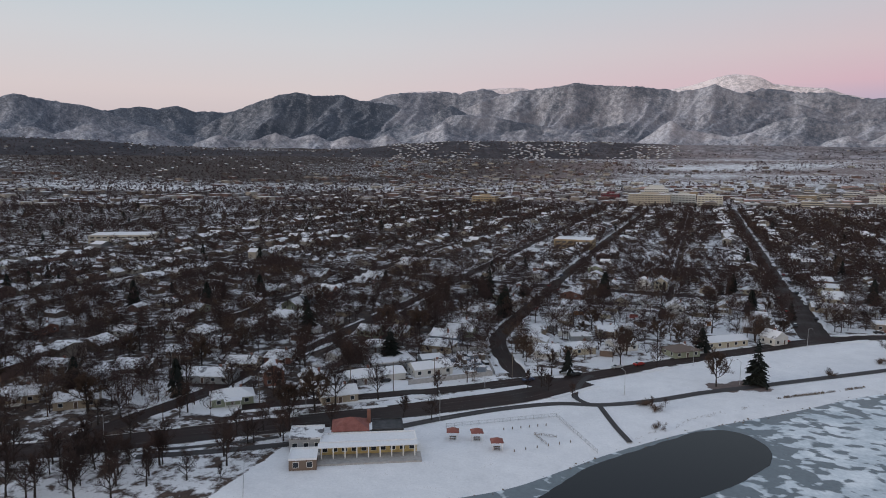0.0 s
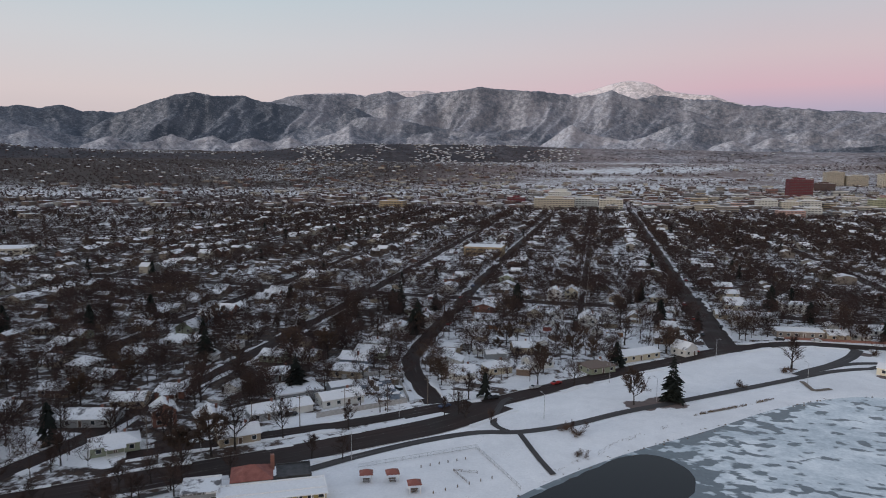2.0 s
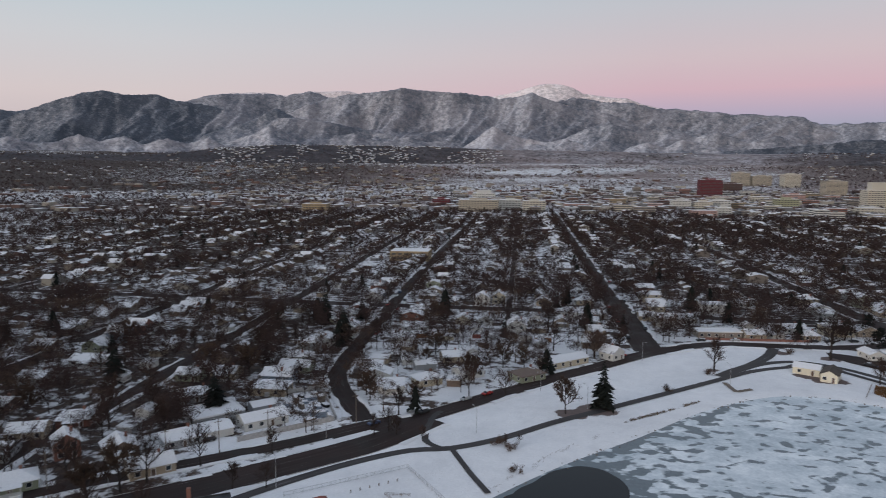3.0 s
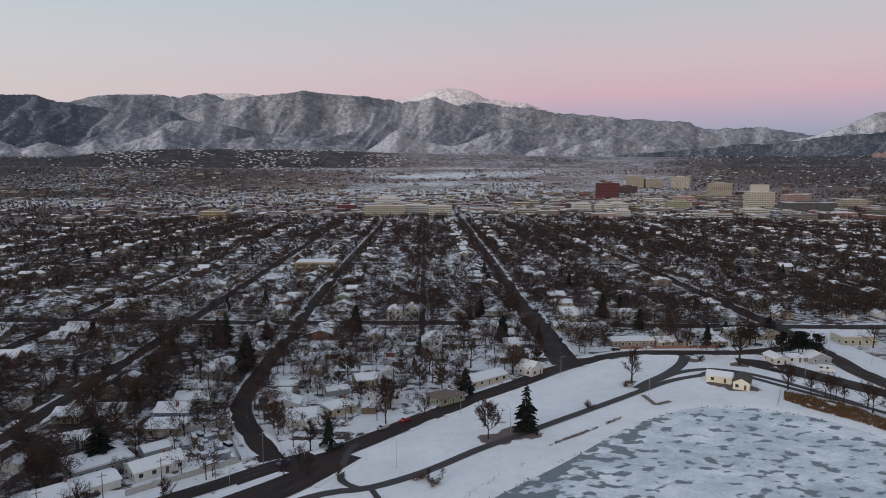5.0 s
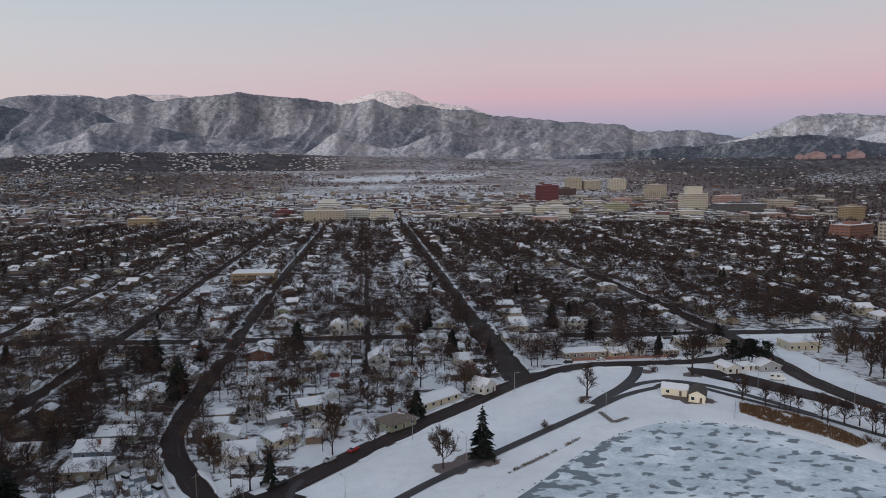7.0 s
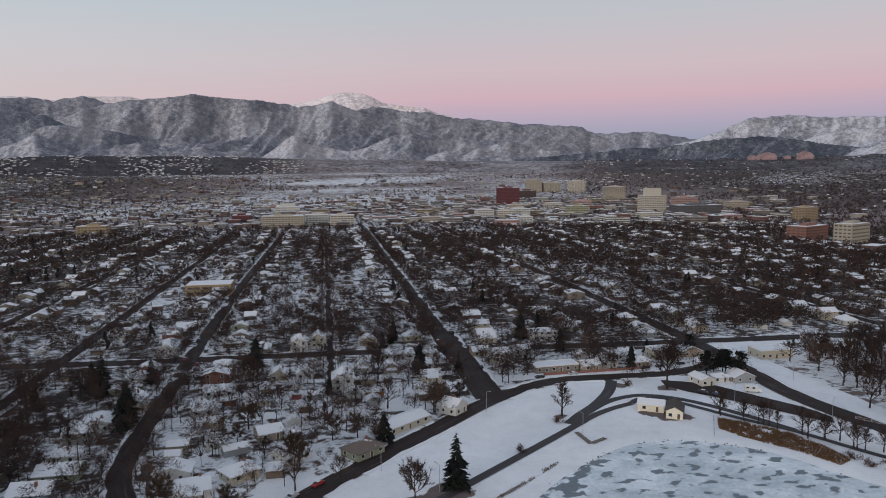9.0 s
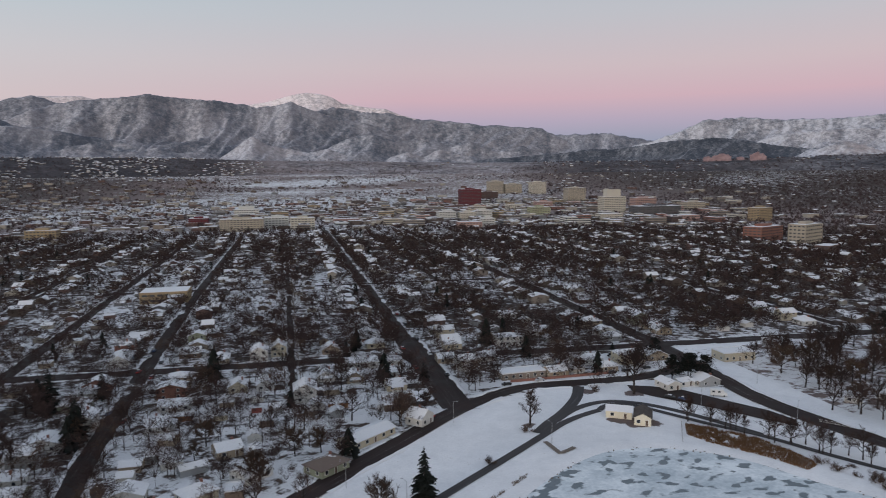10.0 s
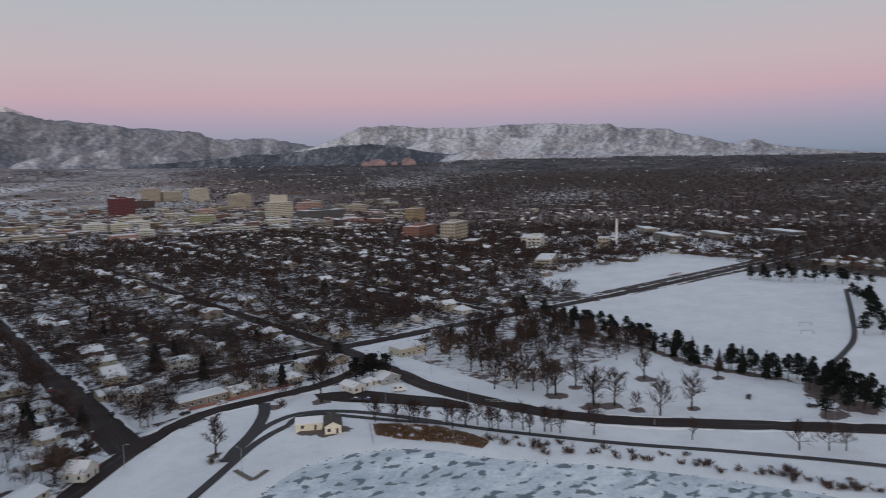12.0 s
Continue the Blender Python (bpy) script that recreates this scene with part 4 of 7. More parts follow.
def conifer_meshes(seed, h, r, layers=20, fronds=11, mat="needles", open_=0.0):
    """Straight trunk with whorls of drooping boughs, uneven and gapped."""
    rng = random.Random(seed)
    t, c = Shape(), Shape()
    t.tube((0, 0, -0.3), (0, 0, h * 0.97), 0.018 * h, 0.003 * h, 6)
    for i in range(layers):
        f = i / (layers - 1)
        z = h * (0.07 + 0.91 * f)
        rad = r * (1 - f) ** 0.7 * rng.uniform(0.62, 1.12) + 0.12
        n = max(5, int(fronds * (1 - 0.5 * f)))
        a0 = rng.uniform(0, 6.28)
        for j in range(n):
            if rng.random() < open_:
                continue
            a = a0 + 2 * math.pi * (j + rng.uniform(-.35, .35)) / n
            ln = rad * rng.uniform(0.65, 1.2)
            d = Vector((math.cos(a), math.sin(a), 0))
            side = Vector((-math.sin(a), math.cos(a), 0))
            b = Vector((0, 0, z + rng.uniform(-.03, .03) * h * (1 - f)))
            m = b + d * ln * 0.55 + Vector((0, 0, -0.06 * ln + 0.1))
            e = b + d * ln + Vector((0, 0, -0.30 * ln))
            w = ln * rng.uniform(0.22, 0.34)
            dz = Vector((0, 0, -0.18 * ln))
            c.poly([tuple(b), tuple(m + side * w + dz), tuple(e), tuple(m)])
            c.poly([tuple(b), tuple(m), tuple(e), tuple(m - side * w + dz)])
            for k in range(2):
                p = m.lerp(e, rng.uniform(0, .8)) + side * w * rng.uniform(-.6, .6)
                q = p + (d * rng.uniform(.1, .5) + side * rng.uniform(-.5, .5)) * ln * .5 + Vector((0, 0, -.22 * ln))
                s2 = d.cross(Vector((0, 0, 1))) * 0.12 * ln
                c.poly([tuple(p - s2), tuple(p + s2), tuple(q)])
    return t.mesh("trunk", M["bark"]), c.mesh("crown", M[mat])


def pine_meshes(seed, h, r):
    """A bare trunk under a domed crown of needle tufts gathered in uneven clumps."""
    rng = random.Random(seed)
    t, c = Shape(), Shape()
    t.tube((0, 0, -0.3), (0, 0, h * 0.9), 0.022 * h, 0.006 * h, 6)
    for i in range(30):
        f = rng.random() ** 0.9
        a = rng.uniform(0, 6.28)
        rad = r * (1 - f) ** 0.55 * rng.uniform(.3, .95)
        m = Vector((math.cos(a) * rad, math.sin(a) * rad, h * (0.30 + 0.64 * f)))
        t.tube((0, 0, max(0.15 * h, m.z - rad * .4)), m, 0.006 * h, 0.002 * h, 3)
        cr = r * rng.uniform(.24, .40) * (1 - .3 * f)
        for k in range(34):
            u = unit(rng)
            p = m + Vector((u.x, u.y, u.z * .6)) * cr
            q = p + (u + unit(rng) * .5).normalized() * cr * .5
            w = unit(rng).cross(u).normalized() * cr * rng.uniform(.16, .3)
            c.poly([tuple(p - w - u * cr * .3), tuple(p + w - u * cr * .3), tuple(q)])
    return t.mesh("trunk", M["bark"]), c.mesh("crown", M["needles"])


BARE = [bare_tree_meshes(i, 10, 0.44 + 0.04 * (i % 3), 20, 0.021, 11, 8, up=0.6 + 0.2 * (i % 3)) for i in range(7)]
BARE += [bare_tree_meshes(20 + i, 10, 0.30, 24, 0.022, 9, 8, up=1.1) for i in range(3)]
RUSSET = [bare_tree_meshes(40 + i, 10, 0.42, 34, 0.055, 11, 7, "russet") for i in range(3)]
SPRUCE = [conifer_meshes(60 + i, 10, (2.7, 2.3, 2.5, 2.8)[i], 30, 13, open_=0.26) for i in range(4)]
PINE = [pine_meshes(70 + i, 10, 3.3) for i in range(4)]
TREE_RNG = random.Random(5)
LABELS = {"bare": ("leafless tree with a spreading crown of fine brown twigs", "tree"), "russet": ("tree holding russet dead leaves in winter", "tree"),
          "spruce": ("tall dark green spruce with drooping boughs", "conifer"), "pine": ("dark rounded pine beside the snowy field", "conifer")}
KINDS = {"bare": BARE, "russet": RUSSET, "spruce": SPRUCE, "pine": PINE}


def tree(kind, x, y, h, label="", group="", wide=1.0):
    pair = TREE_RNG.choice(KINDS[kind])
    k = h / 10
    z = float(height(x, y))
    ob = empty("tree" if kind in ("bare", "russet") else "conifer", Matrix.LocRotScale((x, y, z), Euler((0, 0, TREE_RNG.uniform(0, 6.28))), (k * wide, k * wide, k)))
    part("trunk", pair[0], ob)
    part("crown", pair[1], ob)
    return tagged(ob, label or LABELS[kind][0], LABELS[kind][1], group)


# ---------------------------------------------------------------- houses
def gable_roof(w, d, z, rise, over, t, axis="x"):
    """Two roof plates with eaves; the ridge runs along the axis."""
    s = Shape()
    a, b = (w / 2 + over * 0.6, d / 2 + over) if axis == "x" else (d / 2 + over * 0.6, w / 2 + over)
    drop = rise * over / (b - over)
    turn = (lambda x, y, q: (x, y, q)) if axis == "x" else (lambda x, y, q: (-y, x, q))
    for sg in (-1, 1):
        pts = [(-a, 0, z + rise + t), (-a, sg * b, z - drop + t), (a, sg * b, z - drop + t), (a, 0, z + rise + t)]
        if sg > 0:
            pts = pts[::-1]
        s.slab([turn(*p) for p in pts], t)
    return s


def hip_roof(w, d, z, rise, over, t):
    s = Shape()
    a, b = w / 2 + over, d / 2 + over
    r = max(0.3, a - b)
    drop = rise * over / b
    e, zt = z - drop + t, z + rise + t
    A, B, C, D = (-a, -b, e), (a, -b, e), (a, b, e), (-a, b, e)
    P, Q = (-r, 0, zt), (r, 0, zt)
    for q in ([A, B, Q, P], [B, C, Q], [C, D, P, Q], [D, A, P]):
        s.slab(q, t)
    return s


CACHE = {}


def window_mesh(w, h):
    key = ("win", w, h)
    if key not in CACHE:
        s = Shape()
        a, b, c, d = w / 2 + .1, h / 2 + .1, w / 2, h / 2
        f, g = -.06, -.02
        O = [(-a, f, -b), (a, f, -b), (a, f, b), (-a, f, b)]
        I = [(-c, f, -d), (c, f, -d), (c, f, d), (-c, f, d)]
        P = [(-c, g, -d), (c, g, -d), (c, g, d), (-c, g, d)]
        B = [(-a, .02, -b), (a, .02, -b), (a, .02, b), (-a, .02, b)]
        for i in range(4):
            j = (i + 1) % 4
            s.poly([O[i], O[j], I[j], I[i]]).poly([I[i], I[j], P[j], P[i]]).poly([B[i], B[j], O[j], O[i]])
        s.poly(P, 1)
        CACHE[key] = s.mesh("window", M["trim"], M["glass"])
    return CACHE[key]


def door_mesh():
    if "door" not in CACHE:
        s = Shape()
        s.box(-.5, .5, -.05, .02, 0, 2.05).box(-.62, -.5, -.07, .02, 0, 2.15, 1).box(.5, .62, -.07, .02, 0, 2.15, 1).box(-.62, .62, -.07, .02, 2.05, 2.2, 1)
        CACHE["door"] = s.mesh("door", M["door"], M["trim"])
    return CACHE["door"]


def house_meshes(w, d, hw, rise, roof, axis, wall, roof_mat):
    key = (w, d, hw, rise, roof, axis, wall, roof_mat)
    if key in CACHE:
        return CACHE[key]
    s = Shape().box(-w / 2, w / 2, -d / 2, d / 2, -0.4, hw)
    if roof == "gable":
        for sg in (-1, 1):
            tri = [(sg * w / 2, -d / 2, hw), (sg * w / 2, d / 2, hw), (sg * w / 2, 0, hw + rise)] if axis == "x" else [(-w / 2, sg * d / 2, hw), (w / 2, sg * d / 2, hw), (0, sg * d / 2, hw + rise)]
            s.poly(tri if (sg > 0) == (axis == "x") else tri[::-1])
        r = gable_roof(w, d, hw, rise, 0.5, 0.18, axis)
    elif roof == "hip":
        r = hip_roof(w, d, hw, rise, 0.55, 0.18)
    else:
        r = Shape().box(-w / 2 - .15, w / 2 + .15, -d / 2 - .15, d / 2 + .15, hw, hw + 0.16)
        for q in ((-w / 2 - .15, w / 2 + .15, -d / 2 - .15, -d / 2 + .1), (-w / 2 - .15, w / 2 + .15, d / 2 - .1, d / 2 + .15), (-w / 2 - .15, -w / 2 + .1, -d / 2 + .1, d / 2 - .1), (w / 2 - .1, w / 2 + .15, -d / 2 + .1, d / 2 - .1)):
            r.box(*q, hw + .16, hw + .5)
    CACHE[key] = (s.mesh("wall", M[wall]), r.mesh("roof", M[roof_mat]))
    return CACHE[key]


def porch_mesh(w):
    key = ("porch", w)
    if key not in CACHE:
        s = Shape().box(-w / 2, w / 2, -2.2, 0, 0, .35)
        for x in (-w / 2 + .15, 0, w / 2 - .15):
            s.box(x - .08, x + .08, -2.1, -1.94, .35, 2.5)
        CACHE[key] = s.mesh("porch", M["trim"])
        r = Shape().slab([(-w / 2 - .3, -2.5, 2.5), (w / 2 + .3, -2.5, 2.5), (w / 2 + .3, 0.05, 3.05), (-w / 2 - .3, 0.05, 3.05)], .14)
        CACHE[key + (1,)] = r.mesh("porch_roof", M["roof_snowy"])
    return CACHE[key], CACHE[key + (1,)]


def chimney_mesh():
    if "chim" not in CACHE:
        CACHE["chim"] = Shape().box(-.35, .35, -.35, .35, -1.6, 1.0).box(-.42, .42, -.42, .42, 1.0, 1.12).mesh("chimney", M["brick"])
    return CACHE["chim"]


HOUSES = []
H_RNG = random.Random(11)
ROOF_WORD = {"gable": "gabled", "hip": "hipped", "flat": "flat"}


def house(x, y, turn, w=11, d=8, hw=2.9, rise=1.9, roof="gable", axis="x", wall="white", roof_mat="roof", porch=False, label="", name="house", chimney=True, windows=True, group="neighbourhood houses"):
    """A small house; its front (door) looks to local -y."""
    z = float(height(x, y))
    ob = empty(name, pose(x, y, z, 0, 0, turn))
    a, b = house_meshes(w, d, hw, rise, roof, axis, wall, roof_mat)
    part("wall", a, ob)
    part("roof", b, ob)
    if windows:
        storeys = 2 if hw > 4.5 else 1
        for s in range(storeys):
            zc = 1.6 + 2.8 * s
            nx = max(2, int(w / 3.6))
            for sg in (-1, 1):
                for i in range(nx):
                    px = (i + .5) / nx * w - w / 2
                    if sg < 0 and s == 0 and i == nx // 2:
                        part("door", door_mesh(), ob, m=pose(px, -d / 2, 0.15))
                        continue
                    part("window", window_mesh(1.3, 1.25), ob, m=pose(px, sg * d / 2, zc, 0, 0, 0 if sg < 0 else 180))
            for sg in (-1, 1):
                for py in (-d / 4, d / 4):
                    part("window", window_mesh(1.0, 1.2), ob, m=pose(sg * w / 2, py, zc, 0, 0, 90 if sg > 0 else -90))
    if porch:
        p, r = porch_mesh(min(w * 0.6, 5))
        q = part("porch", p, ob, m=pose(0, -d / 2, 0))
        part("porch_roof", r, q)
    if chimney and roof != "flat":
        part("chimney", chimney_mesh(), ob, m=pose(w * 0.22, d * 0.12, hw + rise * 0.75))
    HOUSES.append((x, y, max(w, d) * 0.62))
    return tagged(ob, label or f"{'two-storey' if hw > 4.5 else 'small'} {wall} house with a {ROOF_WORD[roof]} snowy roof", "house", group)


def free(x, y, r, roads=True):
    for hx, hy, hr in reversed(HOUSES):
        if abs(hx - x) < hr + r and abs(hy - y) < hr + r:
            return False
    if roads and road_gap(x, y) < r:
        return False
    return True


# houses that can be told apart: x, y, turn, width, depth, wall height, rise
def named_houses():
    house(4.5, 331, 0, 9.5, 12, 5.6, 2.6, "gable", "y", "white", "roof_snowy", label="tall two-storey white house with a steep gabled roof")
    house(-81, 317, 0, 10, 11, 5.2, 2.6, "gable", "y", "white", "roof_snowy", label="two-storey white house with a steep snowy gable, beside conifers")
    house(47, 290, 45, 8, 8, 3.4, 2.6, "gable", "y", "white", "roof_snowy", label="small white gabled cottage at the street corner")
    house(25, 278, 38, 21, 9, 2.9, 1.4, "gable", "x", "cream", "roof_snowy", label="long low cream house with a snowy roof", chimney=False)
    house(9, 255, 38, 12, 9, 2.8, 1.8, "hip", "x", "sage", "roof_brown", label="low sage house with a brown hipped roof")
    house(34, 377, 0, 16, 11, 3.2, 1.0, "gable", "x", "white", "roof_snowy", label="long house under an unbroken white snowy roof")
    house(106, 339, 4, 22, 9, 3.0, 0, "flat", "x", "far_tan", "roof_snowy", label="low tan flat-roofed building with snow", chimney=False)
    house(120, 400, 0, 15, 10, 5.4, 1.0, "hip", "x", "white", "roof_snowy", label="two-storey white apartment house with a low snowy roof")
    house(168, 350, 4, 14, 10, 5.0, 1.4, "hip", "x", "cream", "roof_brown", label="two-storey cream house with a brown hipped roof")
    house(-79, 194.5, 42, 15, 8.5, 3.0, 1.6, "gable", "x", "white", "roof_snowy", label="white house with a wide snowy roof beside a storage yard")
    house(-97, 197, 42, 17, 13, 3.0, 0, "flat", "x", "grey", "roof_snowy", label="low flat-roofed garage covered by unbroken snow", chimney=False)


# x, y, turn, width, depth, two storeys
EAST_HOUSES = [(-48.5, 331, 0, 13, 8, 0), (-24.6, 351, 0, 8, 9, 0), (-12.5, 351, 0, 8, 9, 0), (-36.7, 404, 0, 9, 10, 0), (-17, 404, 0, 9, 11, 1), (-7, 411, 0, 8, 11, 1),
               (15, 358, 0, 8, 9, 0), (20.5, 408, 0, 9, 10, 0), (50, 376, 0, 9, 8, 0), (45, 336, 0, 9, 9, 0), (45, 356, 0, 8, 8, 0), (-24, 277, 20, 9, 8, 0),
               (-43, 235, 10, 10, 10, 0), (-30.5, 244, 35, 10, 8, 0), (-15, 255, 40, 11, 8, 0), (28, 352, 0, 8, 9, 0)]
EAST_SHEDS = [(-92, 183.5, 42, 12, 9), (-84, 207, 40, 8, 6), (-54, 271, 0, 7, 6), (-41.5, 271, 8, 7, 6), (-34, 264, 22, 9, 4.5), (-45.6, 292, -20, 6, 5), (-54, 262, 0, 5, 5), (-48, 278, 0, 6, 5), (-28, 330, 0, 6, 5), (-16, 334, 0, 6, 5), (-8, 318, 0, 5, 5), (16, 336, 0, 7, 5)]
NORTH_HOUSES = [(84, 360, 4, 9, 9, 1), (98, 371, 4, 10, 8, 0), (123, 337, 4, 10, 8, 0), (134, 342, 4, 9, 8, 0), (146, 353, 4, 15, 9, 0), (77, 374, 0, 9, 9, 0), (145, 421, 0, 12, 10, 0), (142, 471, 0, 12, 9, 0),
                (150, 338, 4, 9, 7, 0)]
WEST_HOUSES = [(-183, 157, 15, 14, 10, 0), (-151, 157.5, 15, 20, 10, 0), (-148, 175, 20, 11, 9, 0), (-140, 187, 20, 10, 9, 0), (-180, 179, 10, 11, 9, 0), (-183, 226, 0, 11, 9, 0), (-209, 209, 0, 10, 9, 0),
               (-267, 186, 0, 11, 9, 0), (-258, 215, 0, 12, 9, 0), (-176, 251, 0, 16, 9, 0), (-97, 156, 40, 12, 9, 0), (-127, 163, 40, 7, 8, 1), (-112, 166, 42, 9, 10, 0), (-98, 176, 42, 11, 9, 0)]
WEST_MORE = [(-195, 117, 40, 14, 10, 0), (-211, 146, 10, 11, 9, 0), (-240, 160, 0, 11, 9, 0), (-128, 141, 40, 13, 8, 0), (-173, 121, 40, 13, 9, 0), (-226, 197, 0, 10, 9, 0), (-174, 196, 0, 10, 9, 0),
             (-231, 248, 0, 10, 9, 0), (-255, 255, 0, 11, 9, 0), (-303, 211, 0, 11, 9, 0), (-212, 272, 0, 10, 9, 0), (-125, 238, 0, 10, 9, 0), (-112, 242, 0, 10, 9, 0), (-112, 215, 30, 12, 9, 0)]


def read_houses():
    for rows, walls in ((EAST_HOUSES, ["white", "cream", "white", "tan"]), (NORTH_HOUSES, ["white", "white", "tan"]), (WEST_HOUSES, ["brown", "grey", "tan", "brick"]), (WEST_MORE, ["tan", "grey", "brown", "sage"])):
        for k, (x, y, turn, w, d, two) in enumerate(rows):
            house(x, y, turn, w, d, 5.2 if two else 2.9, 2.4 if d > w else 1.8, "hip" if k % 5 == 3 else "gable", "y" if d > w else "x", walls[k % len(walls)], "roof" if k % 4 == 2 else "roof_snowy", porch=k % 3 == 0)
    for k, (x, y, turn, w, d) in enumerate(EAST_SHEDS):
        house(x, y, turn, w, d, 2.5, 1.0, "gable", "x", ("white", "grey", "tan")[k % 3], "roof_snowy", name="shed", label="backyard garage under a white snowy roof", chimney=False, windows=False, group="backyard garages")


read_houses()
named_houses()
WALL_PICK = ["white", "white", "cream", "tan", "grey", "grey", "blue", "brick", "sage", "brown", "white", "tan"]
ROOF_PICK = ["roof", "roof_snowy", "roof_snowy", "roof_brown", "roof", "roof_snowy"]
FAR_HOUSES = []
FAR_SHEDS = []


def outside_town(x, y):
    if in_park(x, y):
        return True
    if 200 < x < 1700 and y < 392 and x < 640:
        return True
    if 440 < x < 690 and 380 < y < 470:
        return True
    return False


def house_rows():
    """Houses along both sides of each street, garages along the alleys."""
    rows = [(sx + side * (9 + (4 if sx == 66 else 0) + 9), side) for sx in STREETS_X + [200] for side in (-1, 1)]
    for xr, side in rows:
        y = 120 + H_RNG.uniform(0, 10)
        while y < 1180:
            y += H_RNG.uniform(12.0, 16.5) if y < 460 else H_RNG.uniform(12, 19)
            x = xr + H_RNG.uniform(-2, 2) * (1 if y < 460 else 2.6)
            if y > 460 and H_RNG.random() < 0.26:
                continue
            if outside_town(x, y) or abs(y - (388 - 0.05 * x)) < 15 or any(abs(y - c) < 14 for c in (640, 900, 1150)):
                continue
            w, d = H_RNG.choice([(9, 12), (8, 11), (10, 9), (10, 13), (8, 10)])
            near = y < 450 and -200 < x < 340
            r = 5.6
            if not free(x, y, r):
                continue
            two = H_RNG.random() < 0.22
            hw = 5.2 if two else H_RNG.choice([2.8, 3.0, 3.2])
            roof = H_RNG.choice(["gable", "gable", "gable", "hip"])
            rise = H_RNG.choice([1.8, 2.2, 2.6])
            wall, rm = H_RNG.choice(WALL_PICK), H_RNG.choice(ROOF_PICK)
            turn = 90 if side > 0 else -90
            if near:
                house(x, y, turn, w, d, hw, rise, roof, H_RNG.choice(["x", "y"]), wall, rm, porch=H_RNG.random() < 0.5, chimney=H_RNG.random() < 0.5)
            else:
                HOUSES.append((x, y, r))
                FAR_HOUSES.append((x, y, turn + H_RNG.choice([0, 90]) + H_RNG.uniform(-7, 7), w * H_RNG.uniform(0.8, 1.35), d * H_RNG.uniform(0.75, 1.15), hw, rise * H_RNG.uniform(0.6, 1.1), roof))
    for ax in ALLEYS_X:
        for side in (-1, 1):
            y = 140 + H_RNG.uniform(0, 10)
            while y < 1150:
                y += H_RNG.uniform(11, 24) if y < 460 else H_RNG.uniform(13, 30)
                x = ax + side * H_RNG.uniform(6, 20)
                if outside_town(x, y) or abs(y - (388 - 0.05 * x)) < 12 or not free(x, y, 3.6):
                    continue
                if y < 460 and -230 < x < 300:
                    house(x, y, 90, 6.2, 5.4, 2.5, 1.2, H_RNG.choice(["gable", "gable", "flat"]), "x", H_RNG.choice(["white", "grey", "tan", "brown"]), H_RNG.choice(ROOF_PICK), name="shed",
                          label="small backyard garage with a snowy roof", chimney=False, windows=False, group="backyard garages")
                else:
                    HOUSES.append((x, y, 3.6))
                    FAR_HOUSES.append((x, y, H_RNG.choice([0, 90]) + H_RNG.uniform(-6, 6), H_RNG.uniform(5, 10), H_RNG.uniform(4.5, 7), 2.5, H_RNG.uniform(0.5, 1.4), "gable"))


house_rows()


def rising(x, y):
    """The ground with the foot of the hills."""
    r = math.hypot(x, y)
    if r < 3280:
        return float(height(x, y))
    low = 90 + (np.interp(math.degrees(math.atan2(x, y)), *zip(*FOOT)) - 90) * 3800 / 4500
    e = min(1, (r - 3280) / 440)
    e = e * e * (3 - 2 * e)
    return (150 * ((r - 1900) / 2000) ** 1.5 - 6) * (1 - e) + low * e


def far_town():
    """Houses and flat-roofed sheds too far off to be picked apart."""
    rng = np.random.RandomState(3)
    n = 0
    while n < 3300:
        r, a = 1100 + 2700 * rng.rand() ** 0.8, radians(rng.uniform(-62, 85))
        x, y = r * math.sin(a), r * math.cos(a)
        n += 1
        if math.degrees(a) < -12 and r > 1500 and rng.rand() < 0.55:
            continue
        if math.degrees(a) > 24 and rng.rand() < np.interp(math.degrees(a), [24, 40, 60], [0.2, 0.75, 0.9]):
            continue
        if r > 2250 and -7 < math.degrees(a) < 21 and rng.rand() < 0.85:
            continue
        if r < 2600 and vnoise(np.array(x / 170), np.array(y / 170)) > 0.52 and y > 700:
            FAR_SHEDS.append((x, y, rng.choice([0, 90]) + rng.uniform(-4, 4), rng.uniform(10, 32), rng.uniform(9, 22), rng.uniform(4, 8)))
        else:
            FAR_HOUSES.append((x, y, rng.choice([0, 90]) + rng.uniform(-6, 6), rng.uniform(9, 15), rng.uniform(7, 10), 3.0, 2.0, "gable"))
    for _ in range(760):
        r, a = 1300 + 1900 * rng.rand() ** 1.1, radians(rng.uniform(-26, 28))
        x, y = r * math.sin(a), r * math.cos(a)
        if r > 2350 and a > -0.1 and rng.rand() < 0.8:
            continue
        FAR_SHEDS.append((x, y, rng.choice([0, 90]) + rng.uniform(-4, 4), rng.uniform(9, 32), rng.uniform(9, 24), rng.uniform(3.5, 8)))
    for _ in range(900):
        r, a = rng.uniform(3300, 3700), radians(-13 + 11.5 * rng.uniform(-1, 1))
        if vnoise(np.array(math.degrees(a) * 0.9 + 60), np.array(r / 110)) < 0.40:
            continue
        FAR_HOUSES.append((r * math.sin(a), r * math.cos(a), math.degrees(-a) + rng.uniform(-40, 40), rng.uniform(7, 14), rng.uniform(6, 9), 2.8, 1.8, "gable"))
    for _ in range(330):
        x, y = rng.uniform(420, 1500), rng.uniform(-200, 1100)
        if not outside_town(x, y) and y > 395:
            FAR_HOUSES.append((x, y, rng.choice([0, 90]), rng.uniform(9, 14), rng.uniform(8, 10), 3.0, 2.0, "gable"))


far_town()


FAR_WALLS = ["far_tan", "far_grey", "far_brown", "far_cream", "far_brick"]


